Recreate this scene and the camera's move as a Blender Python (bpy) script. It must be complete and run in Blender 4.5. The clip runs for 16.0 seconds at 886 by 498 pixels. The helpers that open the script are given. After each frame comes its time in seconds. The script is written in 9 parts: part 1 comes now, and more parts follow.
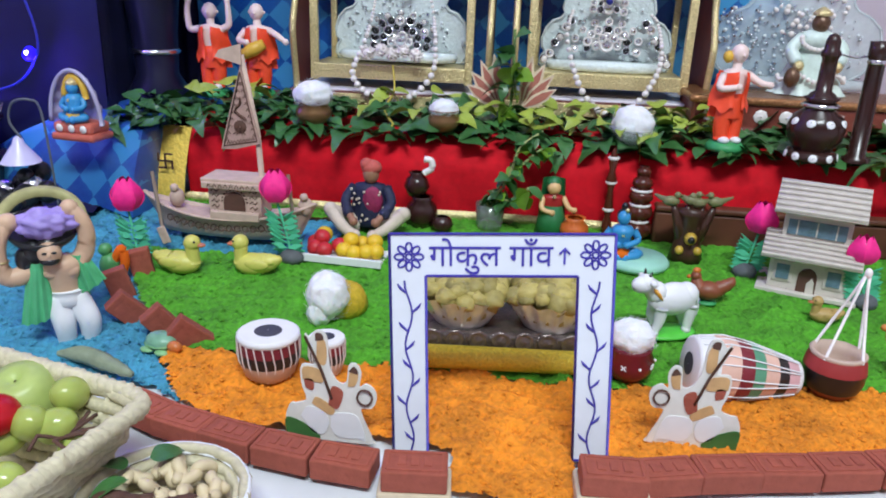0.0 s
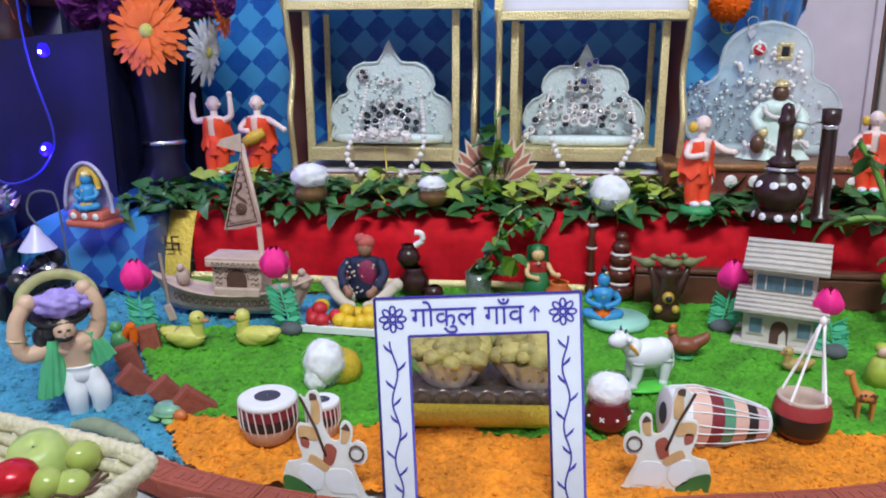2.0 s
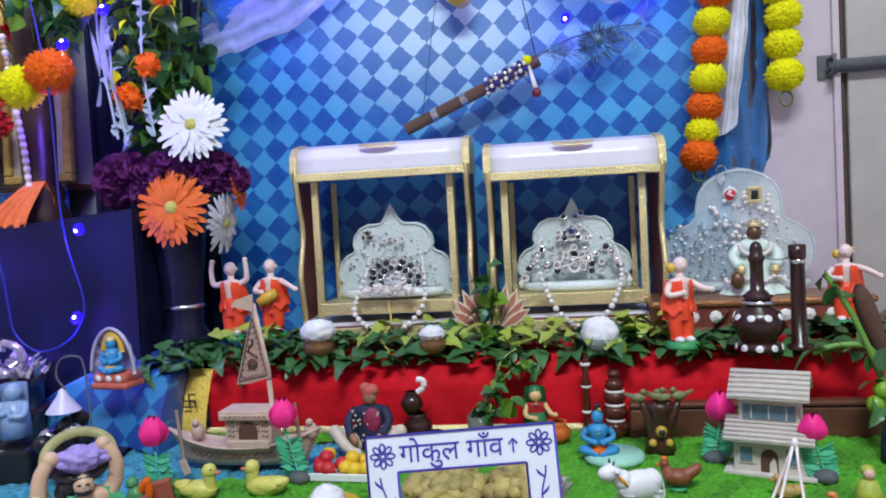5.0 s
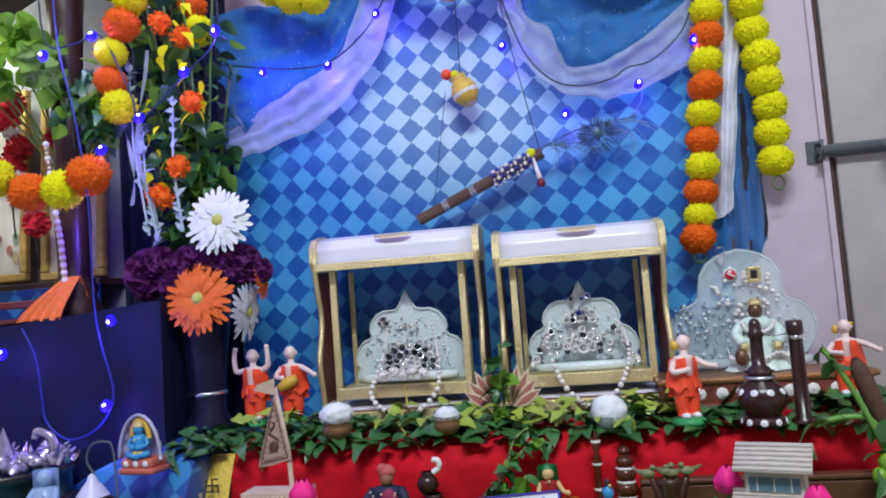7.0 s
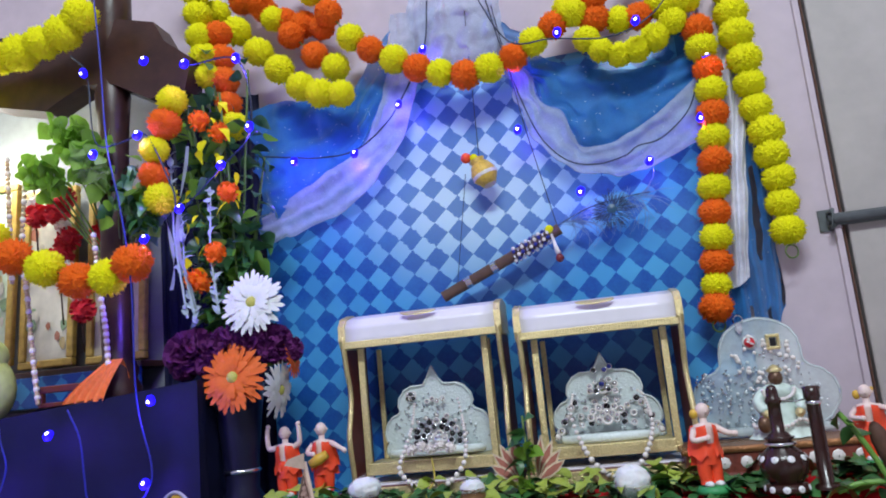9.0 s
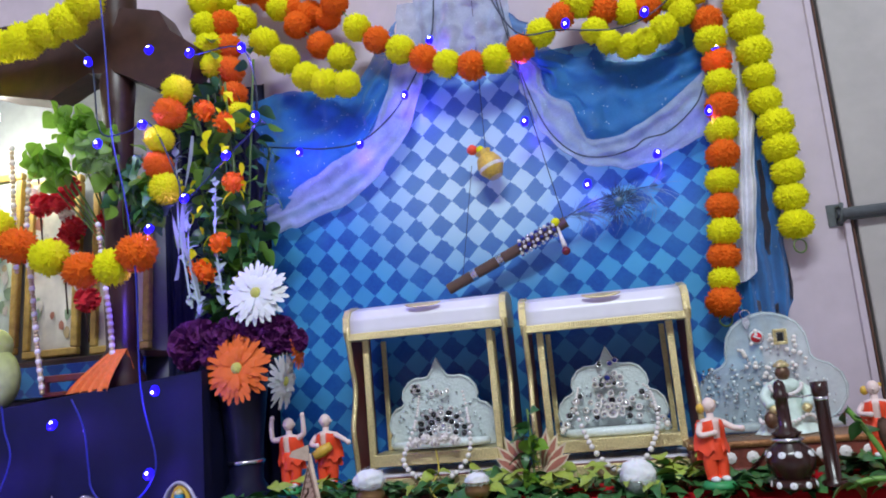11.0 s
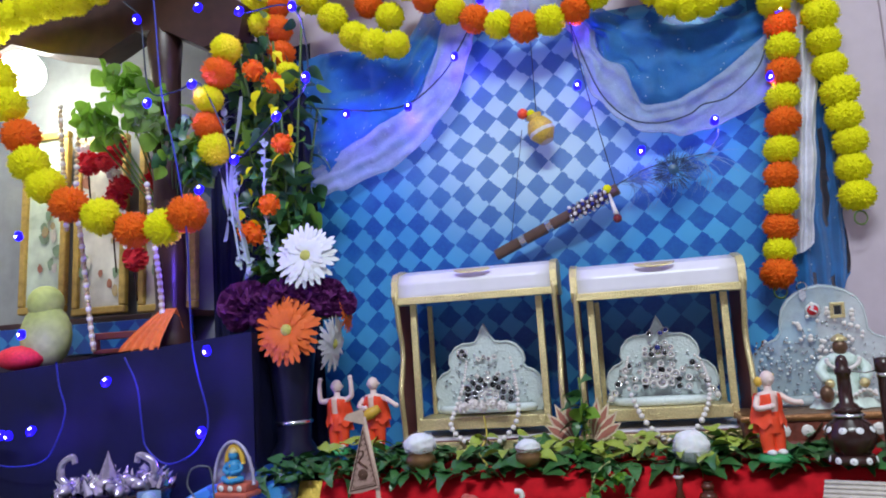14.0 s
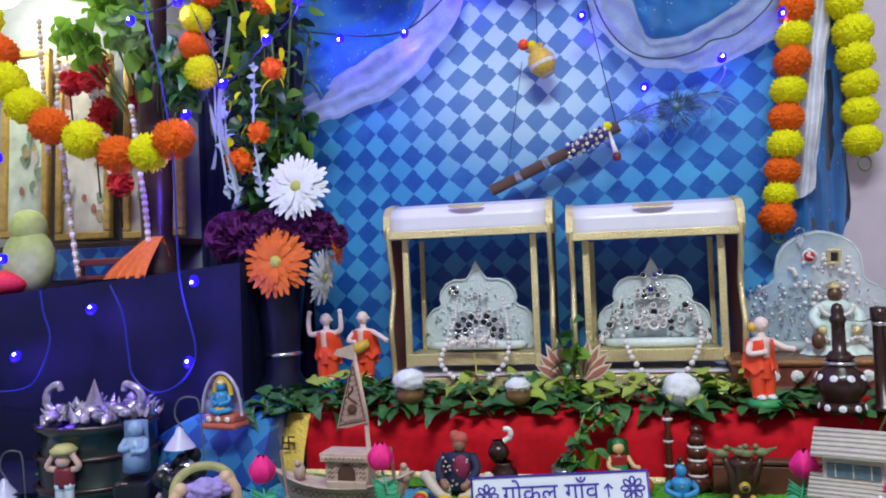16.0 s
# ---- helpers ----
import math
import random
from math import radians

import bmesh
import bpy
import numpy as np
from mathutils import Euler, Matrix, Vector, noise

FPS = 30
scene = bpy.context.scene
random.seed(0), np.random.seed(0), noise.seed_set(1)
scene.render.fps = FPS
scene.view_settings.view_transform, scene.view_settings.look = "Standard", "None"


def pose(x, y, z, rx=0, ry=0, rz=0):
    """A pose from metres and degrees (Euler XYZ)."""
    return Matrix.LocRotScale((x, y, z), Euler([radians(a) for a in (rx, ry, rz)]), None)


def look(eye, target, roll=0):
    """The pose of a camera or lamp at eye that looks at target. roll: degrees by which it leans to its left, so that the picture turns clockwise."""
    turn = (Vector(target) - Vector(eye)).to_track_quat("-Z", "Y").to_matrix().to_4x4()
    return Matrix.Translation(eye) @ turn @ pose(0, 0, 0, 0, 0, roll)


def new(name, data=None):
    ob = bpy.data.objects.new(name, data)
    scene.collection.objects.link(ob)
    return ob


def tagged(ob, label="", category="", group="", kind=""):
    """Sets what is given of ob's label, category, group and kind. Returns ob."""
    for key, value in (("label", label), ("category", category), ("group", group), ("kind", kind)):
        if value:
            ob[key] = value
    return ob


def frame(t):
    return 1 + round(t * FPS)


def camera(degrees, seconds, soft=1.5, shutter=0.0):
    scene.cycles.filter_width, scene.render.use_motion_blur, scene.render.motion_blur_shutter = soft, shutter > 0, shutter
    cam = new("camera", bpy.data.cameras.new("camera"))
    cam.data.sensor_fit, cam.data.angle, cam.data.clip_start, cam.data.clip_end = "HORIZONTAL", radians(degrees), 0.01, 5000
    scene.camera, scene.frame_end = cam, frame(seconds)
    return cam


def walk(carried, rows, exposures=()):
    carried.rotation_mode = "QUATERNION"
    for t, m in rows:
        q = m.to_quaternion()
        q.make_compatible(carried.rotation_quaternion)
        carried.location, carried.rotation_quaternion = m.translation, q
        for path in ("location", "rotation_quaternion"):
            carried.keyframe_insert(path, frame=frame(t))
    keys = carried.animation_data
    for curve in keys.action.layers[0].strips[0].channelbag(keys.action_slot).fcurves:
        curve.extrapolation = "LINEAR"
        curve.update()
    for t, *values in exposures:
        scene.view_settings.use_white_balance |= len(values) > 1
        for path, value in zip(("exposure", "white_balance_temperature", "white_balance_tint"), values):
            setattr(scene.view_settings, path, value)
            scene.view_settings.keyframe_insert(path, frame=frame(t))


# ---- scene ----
cam = camera(61.0, 16.0, 1.9)
PATH = [
    (0, (0.078, 0.059, 0.259), (-0.139, 1.927, -0.423), 2.2),
    (0.5, (0.081, 0.053, 0.261), (-0.137, 1.929, -0.396), 2.0),
    (1, (0.089, 0.039, 0.263), (-0.137, 1.93, -0.347), 1.4),
    (1.5, (0.094, 0.029, 0.265), (-0.14, 1.936, -0.289), 0.7),
    (2, (0.101, 0.017, 0.266), (-0.145, 1.94, -0.225), -0.1),
    (2.5, (0.108, 0.002, 0.268), (-0.152, 1.941, -0.145), -0.9),
    (3, (0.117, -0.012, 0.269), (-0.156, 1.938, -0.078), -1.6),
    (3.5, (0.121, -0.02, 0.27), (-0.159, 1.941, -0.006), -2.2),
    (4, (0.123, -0.026, 0.269), (-0.158, 1.943, 0.06), -2.5),
    (4.2, (0.125, -0.029, 0.269), (-0.156, 1.942, 0.085), -2.6),
    (6.3, (0.158, -0.067, 0.269), (-0.182, 1.903, 0.333), -3.7),
    (6.5, (0.151, -0.076, 0.266), (-0.177, 1.894, 0.355), -3.9),
    (7, (0.155, -0.085, 0.264), (-0.182, 1.881, 0.411), -4.3),
    (7.5, (0.162, -0.101, 0.263), (-0.196, 1.855, 0.474), -4.6),
    (8, (0.17, -0.109, 0.262), (-0.209, 1.836, 0.531), -5.1),
    (8.5, (0.177, -0.121, 0.261), (-0.22, 1.812, 0.591), -5.5),
    (8.7, (0.182, -0.126, 0.257), (-0.222, 1.8, 0.613), -5.6),
    (10.8, (0.1773, -0.1213, 0.2574), (-0.234, 1.79, 0.6088), -5.39),
    (11, (0.1765, -0.1209, 0.2575), (-0.2375, 1.795, 0.5932), -5.1),
    (11.5, (0.1745, -0.1205, 0.2569), (-0.2466, 1.813, 0.5546), -4.67),
    (12, (0.1713, -0.12, 0.2566), (-0.2551, 1.797, 0.5536), -4.54),
    (12.5, (0.1657, -0.1244, 0.2592), (-0.2744, 1.773, 0.5637), -4.4),
    (13, (0.1592, -0.1287, 0.2622), (-0.3164, 1.762, 0.5588), -4.42),
    (13.5, (0.1461, -0.126, 0.2654), (-0.3308, 1.765, 0.5382), -4.13),
    (14, (0.1331, -0.1231, 0.2688), (-0.3436, 1.777, 0.5055), -3.85),
    (14.5, (0.1221, -0.1161, 0.272), (-0.3468, 1.796, 0.4466), -3.25),
    (15, (0.1125, -0.1084, 0.2751), (-0.3506, 1.815, 0.3869), -2.65),
    (15.5, (0.1149, -0.1061, 0.2764), (-0.3453, 1.824, 0.3474), -2.31),
    (16, (0.1205, -0.1024, 0.2771), (-0.3404, 1.82, 0.333), -2.32),
]
walk(cam, [(t, look(eye, target, roll)) for t, eye, target, roll in PATH], ((0, 0.33), (4.2, 0.25), (6.8, 0.13), (8.5, 0.03), (14, 0.02), (16, 0.08)))
# world and lights
world = bpy.data.worlds.new("room_dark")
world.use_nodes = True
world.node_tree.nodes["Background"].inputs[0].default_value = (0.55, 0.6, 0.8, 1)
world.node_tree.nodes["Background"].inputs[1].default_value = 0.13
scene.world = world


def area(name, eye, target, sx, sy, watts, color):
    d = bpy.data.lights.new(name, "AREA")
    d.shape, d.size, d.size_y, d.energy, d.color = "RECTANGLE", sx, sy, watts, color
    ob = new(name, d)
    ob.matrix_world = look(eye, target)
    return ob


area("ceiling_tube_light", (0.30, -1.0, 2.35), (0.05, 0.8, 0.1), 1.2, 0.25, 61, (0.83, 0.95, 1.0))


# ---- mesh kit ----
PI = math.pi


class G:
    """Collects vertices and faces of one mesh."""

    def __init__(self):
        self.v, self.f, self.m, self.s, self.cur, self.M = [], [], [], [], 0, Matrix()

    def at(self, x=0, y=0, z=0, rx=0, ry=0, rz=0, s=1.0):
        sc = (s, s, s) if isinstance(s, (int, float)) else s
        self.M = pose(x, y, z, rx, ry, rz) @ Matrix.Diagonal((*sc, 1))
        return self

    def use(self, n):
        self.cur = n
        return self

    def add(self, vs, fs, smooth=True):
        b = len(self.v)
        self.v += [tuple(self.M @ Vector(p)) for p in vs]
        self.f += [tuple(b + i for i in q) for q in fs]
        self.m += [self.cur] * len(fs)
        self.s += [smooth] * len(fs)
        return self

    def box(self, sx, sy, sz, bev=0.0, x=0, y=0, z=0):
        """A box with chamfered edges, its middle at x, y, z."""
        hx, hy, hz = sx / 2, sy / 2, sz / 2
        b = min(bev, hx * 0.9, hy * 0.9, hz * 0.9)
        if b <= 0:
            vs = [(x + i * hx, y + j * hy, z + k * hz) for i in (-1, 1) for j in (-1, 1) for k in (-1, 1)]
            fs = [(0, 1, 3, 2), (4, 6, 7, 5), (0, 4, 5, 1), (2, 3, 7, 6), (0, 2, 6, 4), (1, 5, 7, 3)]
            return self.add(vs, fs, False)
        bm = bmesh.new()
        bmesh.ops.create_cube(bm, size=1, matrix=Matrix.Translation((x, y, z)) @ Matrix.Diagonal((sx, sy, sz, 1)))
        bmesh.ops.bevel(bm, geom=bm.edges[:], offset=b, segments=2, affect="EDGES", profile=0.5)
        bm.verts.index_update()
        self.add([v.co[:] for v in bm.verts], [[v.index for v in q.verts] for q in bm.faces], False)
        bm.free()
        return self

    def lathe(self, prof, n=20, a0=0.0, a1=2 * PI, smooth=True):
        """Turns (radius, height) pairs about z."""
        full = abs(a1 - a0 - 2 * PI) < 1e-6
        cols = n if full else n + 1
        vs = [(r * math.cos(a0 + (a1 - a0) * i / n), r * math.sin(a0 + (a1 - a0) * i / n), z) for r, z in prof for i in range(cols)]
        fs = []
        for j in range(len(prof) - 1):
            for i in range(n):
                k = (i + 1) % cols
                fs.append((j * cols + i, j * cols + k, (j + 1) * cols + k, (j + 1) * cols + i))
        return self.add(vs, fs, smooth)

    def ball(self, r=1.0, n=12, m=8, x=0, y=0, z=0, sx=1, sy=1, sz=1):
        old = self.M
        self.M = old @ Matrix.Translation((x, y, z)) @ Matrix.Diagonal((sx, sy, sz, 1))
        self.lathe([(r * math.sin(PI * j / m) + 1e-6, -r * math.cos(PI * j / m)) for j in range(m + 1)], n)
        self.M = old
        return self

    def tube(self, pts, r, n=8, caps=True):
        """A round tube along points; r one radius or one for each point."""
        pts = [Vector(p) for p in pts]
        rs = r if isinstance(r, (list, tuple)) else [r] * len(pts)
        vs, fs = [], []
        up = Vector((0, 0, 1))
        for i, p in enumerate(pts):
            d = (pts[min(i + 1, len(pts) - 1)] - pts[max(i - 1, 0)]).normalized()
            if abs(d.dot(up)) > 0.98:
                up = Vector((0, 1, 0)) if abs(d.y) < 0.9 else Vector((1, 0, 0))
            a = d.cross(up).normalized()
            b = d.cross(a)
            for k in range(n):
                t = 2 * PI * k / n
                vs.append(p + rs[i] * (math.cos(t) * a + math.sin(t) * b))
        for i in range(len(pts) - 1):
            for k in range(n):
                fs.append((i * n + k, i * n + (k + 1) % n, (i + 1) * n + (k + 1) % n, (i + 1) * n + k))
        if caps:
            fs += [tuple(range(n)), tuple((len(pts) - 1) * n + k for k in range(n))]
        return self.add([tuple(v) for v in vs], fs)

    def plate(self, pts, th):
        """An outline in the x-z plane, given a thickness along y."""
        n = len(pts)
        vs = [(x, -th / 2, z) for x, z in pts] + [(x, th / 2, z) for x, z in pts]
        fs = [tuple(range(n)), tuple(range(2 * n - 1, n - 1, -1))] + [(i, i + n, (i + 1) % n + n, (i + 1) % n) for i in range(n)]
        return self.add(vs, fs, False)

    def sheet(self, fn, nu, nv, smooth=True):
        """A surface from fn(u, v), u and v from 0 to 1."""
        vs = [fn(i / nu, j / nv) for j in range(nv + 1) for i in range(nu + 1)]
        fs = [(j * (nu + 1) + i, j * (nu + 1) + i + 1, (j + 1) * (nu + 1) + i + 1, (j + 1) * (nu + 1) + i) for j in range(nv) for i in range(nu)]
        return self.add(vs, fs, smooth)

    def mesh(self, name, mats):
        me = bpy.data.meshes.new(name)
        me.from_pydata(self.v, [], self.f)
        for m in mats if isinstance(mats, (list, tuple)) else [mats]:
            me.materials.append(m)
        me.polygons.foreach_set("material_index", self.m)
        me.polygons.foreach_set("use_smooth", self.s)
        me.update()
        return me


def part(name, g, mats, parent=None, label=""):
    me = g.mesh(name, mats) if isinstance(g, G) else g
    ob = new(name, me)
    if parent is not None:
        ob.parent = parent
    return tagged(ob, label)


def thing(name, x, y, z, rz=0, label="", category="", group="", kind="", s=1.0, rx=0, ry=0):
    ob = new(name)
    ob.empty_display_size = 0.02
    ob.matrix_basis = pose(x, y, z, rx, ry, rz) @ Matrix.Diagonal((s, s, s, 1))
    return tagged(ob, label, category, group, kind)


def solid(name, g, mats, x, y, z, rz=0, label="", category="", group="", kind="", s=1.0, rx=0, ry=0):
    """A thing that is one mesh."""
    ob = part(name, g, mats)
    ob.matrix_basis = pose(x, y, z, rx, ry, rz) @ Matrix.Diagonal((s, s, s, 1))
    return tagged(ob, label, category, group, kind)


def lerp(a, b, t):
    return a + (b - a) * t


def catmull(pts, per=6):
    """A smooth line through points."""
    p = [Vector(q) for q in pts]
    p = [2 * p[0] - p[1]] + p + [2 * p[-1] - p[-2]]
    out = []
    for i in range(1, len(p) - 2):
        for k in range(per):
            t = k / per
            a, b, c, d = p[i - 1], p[i], p[i + 1], p[i + 2]
            out.append(0.5 * (2 * b + (c - a) * t + (2 * a - 5 * b + 4 * c - d) * t * t + (3 * b - 3 * c + d - a) * t ** 3))
    out.append(p[-2])
    return out


# ---- materials ----
def mat(name, color, rough=0.6, var=0.15, scale=60.0, bump=0.15, metal=0.0, spec=0.5, emit=None, alpha=1.0, trans=0.0, sheen=0.0, rnd=0.0, sss=0.0, stain=8.0):
    """A surface with grain and stains; sizes are in metres through the object's own coordinates."""
    m = bpy.data.materials.new(name)
    m.use_nodes = True
    nt = m.node_tree
    p = nt.nodes["Principled BSDF"]
    co = nt.nodes.new("ShaderNodeTexCoord")

    def noisy(sc, detail):
        t = nt.nodes.new("ShaderNodeTexNoise")
        t.inputs["Scale"].default_value, t.inputs["Detail"].default_value = sc, detail
        nt.links.new(co.outputs["Object"], t.inputs["Vector"])
        return t.outputs["Fac"]

    fine, coarse = noisy(scale, 4), noisy(stain, 2)
    add = nt.nodes.new("ShaderNodeMath")
    add.operation = "ADD"
    nt.links.new(fine, add.inputs[0])
    nt.links.new(coarse, add.inputs[1])
    last = add.outputs[0]
    if rnd:
        info = nt.nodes.new("ShaderNodeObjectInfo")
        mu = nt.nodes.new("ShaderNodeMath")
        mu.operation = "MULTIPLY_ADD"
        mu.inputs[1].default_value = rnd
        nt.links.new(info.outputs["Random"], mu.inputs[0])
        nt.links.new(last, mu.inputs[2])
        last = mu.outputs[0]
    ramp = nt.nodes.new("ShaderNodeMapRange")
    ramp.inputs[1].default_value, ramp.inputs[2].default_value = 0.6, 1.4 + rnd
    ramp.inputs[3].default_value, ramp.inputs[4].default_value = 1 - var, 1 + var
    nt.links.new(last, ramp.inputs[0])
    mix = nt.nodes.new("ShaderNodeVectorMath")
    mix.operation = "SCALE"
    mix.inputs[0].default_value = color
    nt.links.new(ramp.outputs[0], mix.inputs["Scale"])
    nt.links.new(mix.outputs[0], p.inputs["Base Color"])
    rr = nt.nodes.new("ShaderNodeMapRange")
    rr.inputs[3].default_value, rr.inputs[4].default_value = max(0.03, rough - 0.1), min(1, rough + 0.1)
    nt.links.new(coarse, rr.inputs[0])
    nt.links.new(rr.outputs[0], p.inputs["Roughness"])
    if bump:
        b = nt.nodes.new("ShaderNodeBump")
        b.inputs["Strength"].default_value, b.inputs["Distance"].default_value = bump, 0.002
        nt.links.new(fine, b.inputs["Height"])
        nt.links.new(b.outputs[0], p.inputs["Normal"])
    p.inputs["Metallic"].default_value = metal
    p.inputs["Specular IOR Level"].default_value = spec
    p.inputs["Alpha"].default_value = alpha
    p.inputs["Transmission Weight"].default_value = trans
    p.inputs["Sheen Weight"].default_value = sheen
    if sss:
        p.inputs["Subsurface Weight"].default_value = sss
        p.inputs["Subsurface Radius"].default_value = (0.01, 0.006, 0.004)
    if emit:
        p.inputs["Emission Color"].default_value = (*emit[:3], 1)
        p.inputs["Emission Strength"].default_value = emit[3]
    return m


def let_light_through(m, share):
    """Thin leaves and petals pass part of the light."""
    nt = m.node_tree
    p, out = nt.nodes["Principled BSDF"], nt.nodes["Material Output"]
    tr = nt.nodes.new("ShaderNodeBsdfTranslucent")
    nt.links.new(p.inputs["Base Color"].links[0].from_socket, tr.inputs["Color"])
    mx = nt.nodes.new("ShaderNodeMixShader")
    mx.inputs[0].default_value = share
    nt.links.new(p.outputs[0], mx.inputs[1])
    nt.links.new(tr.outputs[0], mx.inputs[2])
    nt.links.new(mx.outputs[0], out.inputs["Surface"])
    return m


def print_mat(name, size, light, dark, mid, pale_centre=0.0, ox=0.0, oz=0.0, axes="XZ", rough=0.35, tilt=0.0):
    """A printed plastic sheet with rows of diamonds; size: a diamond's width in metres."""
    m = bpy.data.materials.new(name)
    m.use_nodes = True
    nt = m.node_tree
    p = nt.nodes["Principled BSDF"]
    co = nt.nodes.new("ShaderNodeTexCoord")
    sp = nt.nodes.new("ShaderNodeSeparateXYZ")
    nt.links.new(co.outputs["Object"], sp.inputs[0])

    def math_node(op, a, b=None, c=None):
        n = nt.nodes.new("ShaderNodeMath")
        n.operation = op
        for i, v in enumerate((a, b, c)):
            if v is None:
                continue
            if isinstance(v, (int, float)):
                n.inputs[i].default_value = v
            else:
                nt.links.new(v, n.inputs[i])
        return n.outputs[0]

    wob = nt.nodes.new("ShaderNodeTexNoise")
    wob.inputs["Scale"].default_value = 5
    nt.links.new(co.outputs["Object"], wob.inputs["Vector"])
    wv = math_node("MULTIPLY", wob.outputs["Fac"], 0.012)
    fray = nt.nodes.new("ShaderNodeTexNoise")
    fray.inputs["Scale"].default_value, fray.inputs["Detail"].default_value = 120, 2
    nt.links.new(co.outputs["Object"], fray.inputs["Vector"])
    wv = math_node("ADD", wv, math_node("MULTIPLY", fray.outputs["Fac"], 0.007))
    a = math_node("ADD", math_node("ADD", sp.outputs[axes[0]], -ox), wv)
    b = math_node("ADD", math_node("ADD", sp.outputs[axes[1]], -oz), wv)
    u = math_node("DIVIDE", math_node("ADD", a, b), size)
    v = math_node("DIVIDE", math_node("SUBTRACT", a, b), size)
    fu, fv = math_node("FLOOR", u), math_node("FLOOR", v)
    par = math_node("PINGPONG", math_node("ADD", fu, fv), 1.0)
    cell = nt.nodes.new("ShaderNodeCombineXYZ")
    nt.links.new(fu, cell.inputs[0])
    nt.links.new(fv, cell.inputs[1])
    wn = nt.nodes.new("ShaderNodeTexWhiteNoise")
    nt.links.new(cell.outputs[0], wn.inputs["Vector"])

    def mixc(fac, x, y):
        n = nt.nodes.new("ShaderNodeMix")
        n.data_type = "RGBA"
        for s, v in ((0, fac), (6, x), (7, y)):
            if isinstance(v, tuple):
                n.inputs[s].default_value = (*v, 1)
            elif isinstance(v, (int, float)):
                n.inputs[s].default_value = v
            else:
                nt.links.new(v, n.inputs[s])
        return n.outputs[2]

    weave = nt.nodes.new("ShaderNodeTexNoise")
    weave.inputs["Scale"].default_value, weave.inputs["Detail"].default_value = 220, 3
    nt.links.new(co.outputs["Object"], weave.inputs["Vector"])
    dk = mixc(math_node("MULTIPLY", weave.outputs["Fac"], 0.9), dark, mid)
    lt = mixc(math_node("MULTIPLY", wn.outputs["Value"], 0.35), light, mid)
    col = mixc(par, lt, dk)
    fade = nt.nodes.new("ShaderNodeTexNoise")
    fade.inputs["Scale"].default_value, fade.inputs["Detail"].default_value = 16, 4
    nt.links.new(co.outputs["Object"], fade.inputs["Vector"])
    worn = nt.nodes.new("ShaderNodeMapRange")
    worn.inputs[1].default_value, worn.inputs[2].default_value = 0.45, 0.75
    worn.inputs[3].default_value, worn.inputs[4].default_value = 0.0, 0.45
    nt.links.new(fade.outputs["Fac"], worn.inputs[0])
    col = mixc(worn.outputs[0], col, tuple(lerp(a, b, 0.5) for a, b in zip(light, mid)))
    if pale_centre:
        # both diamond colours mix paler towards cx, cz
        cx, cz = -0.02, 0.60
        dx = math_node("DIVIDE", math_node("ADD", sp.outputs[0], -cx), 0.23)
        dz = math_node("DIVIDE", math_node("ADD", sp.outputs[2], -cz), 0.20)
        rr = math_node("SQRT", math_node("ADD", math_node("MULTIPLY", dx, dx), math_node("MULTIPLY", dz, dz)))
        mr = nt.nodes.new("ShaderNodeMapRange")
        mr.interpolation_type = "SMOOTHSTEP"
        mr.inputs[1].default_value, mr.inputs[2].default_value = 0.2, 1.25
        mr.inputs[3].default_value, mr.inputs[4].default_value = pale_centre, 0.0
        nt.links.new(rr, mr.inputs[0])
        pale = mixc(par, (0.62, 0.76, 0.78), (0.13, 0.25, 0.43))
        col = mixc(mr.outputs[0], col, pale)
    nt.links.new(col, p.inputs["Base Color"])
    p.inputs["Roughness"].default_value = rough
    bp = nt.nodes.new("ShaderNodeBump")
    bp.inputs["Strength"].default_value, bp.inputs["Distance"].default_value = 0.5, 0.006
    nt.links.new(wob.outputs["Fac"], bp.inputs["Height"])
    nt.links.new(bp.outputs[0], p.inputs["Normal"])
    return m


def sheer_mat(name, color, density=0.6, rough=0.7):
    """Thin net cloth with glitter."""
    m = mat(name, color, rough, 0.25, 45, 0.3, sheen=0.3, stain=14)
    nt = m.node_tree
    p = nt.nodes["Principled BSDF"]
    co = nt.nodes.new("ShaderNodeTexCoord")
    w = nt.nodes.new("ShaderNodeTexNoise")
    w.inputs["Scale"].default_value, w.inputs["Detail"].default_value = 420, 3
    nt.links.new(co.outputs["Object"], w.inputs["Vector"])
    r = nt.nodes.new("ShaderNodeMapRange")
    r.inputs[1].default_value, r.inputs[2].default_value = 0.3, 0.7
    r.inputs[3].default_value, r.inputs[4].default_value = max(0, density - 0.05), min(1, density + 0.05)
    nt.links.new(w.outputs["Fac"], r.inputs[0])
    nt.links.new(r.outputs[0], p.inputs["Alpha"])
    # scattered glitter flecks
    vo = nt.nodes.new("ShaderNodeTexVoronoi")
    vo.inputs["Scale"].default_value = 95
    nt.links.new(co.outputs["Object"], vo.inputs["Vector"])
    fl = nt.nodes.new("ShaderNodeMath")
    fl.operation, fl.inputs[1].default_value = "LESS_THAN", 0.085
    nt.links.new(vo.outputs["Distance"], fl.inputs[0])
    old = p.inputs["Base Color"].links[0].from_socket
    mx = nt.nodes.new("ShaderNodeMix")
    mx.data_type = "RGBA"
    mx.inputs[7].default_value = (0.62, 0.75, 0.9, 1)
    nt.links.new(fl.outputs[0], mx.inputs[0])
    nt.links.new(old, mx.inputs[6])
    nt.links.new(mx.outputs[2], p.inputs["Base Color"])
    return m


M_marble = mat("white_marble", (0.74, 0.76, 0.80), 0.2, 0.10, 14, 0.02, stain=3)


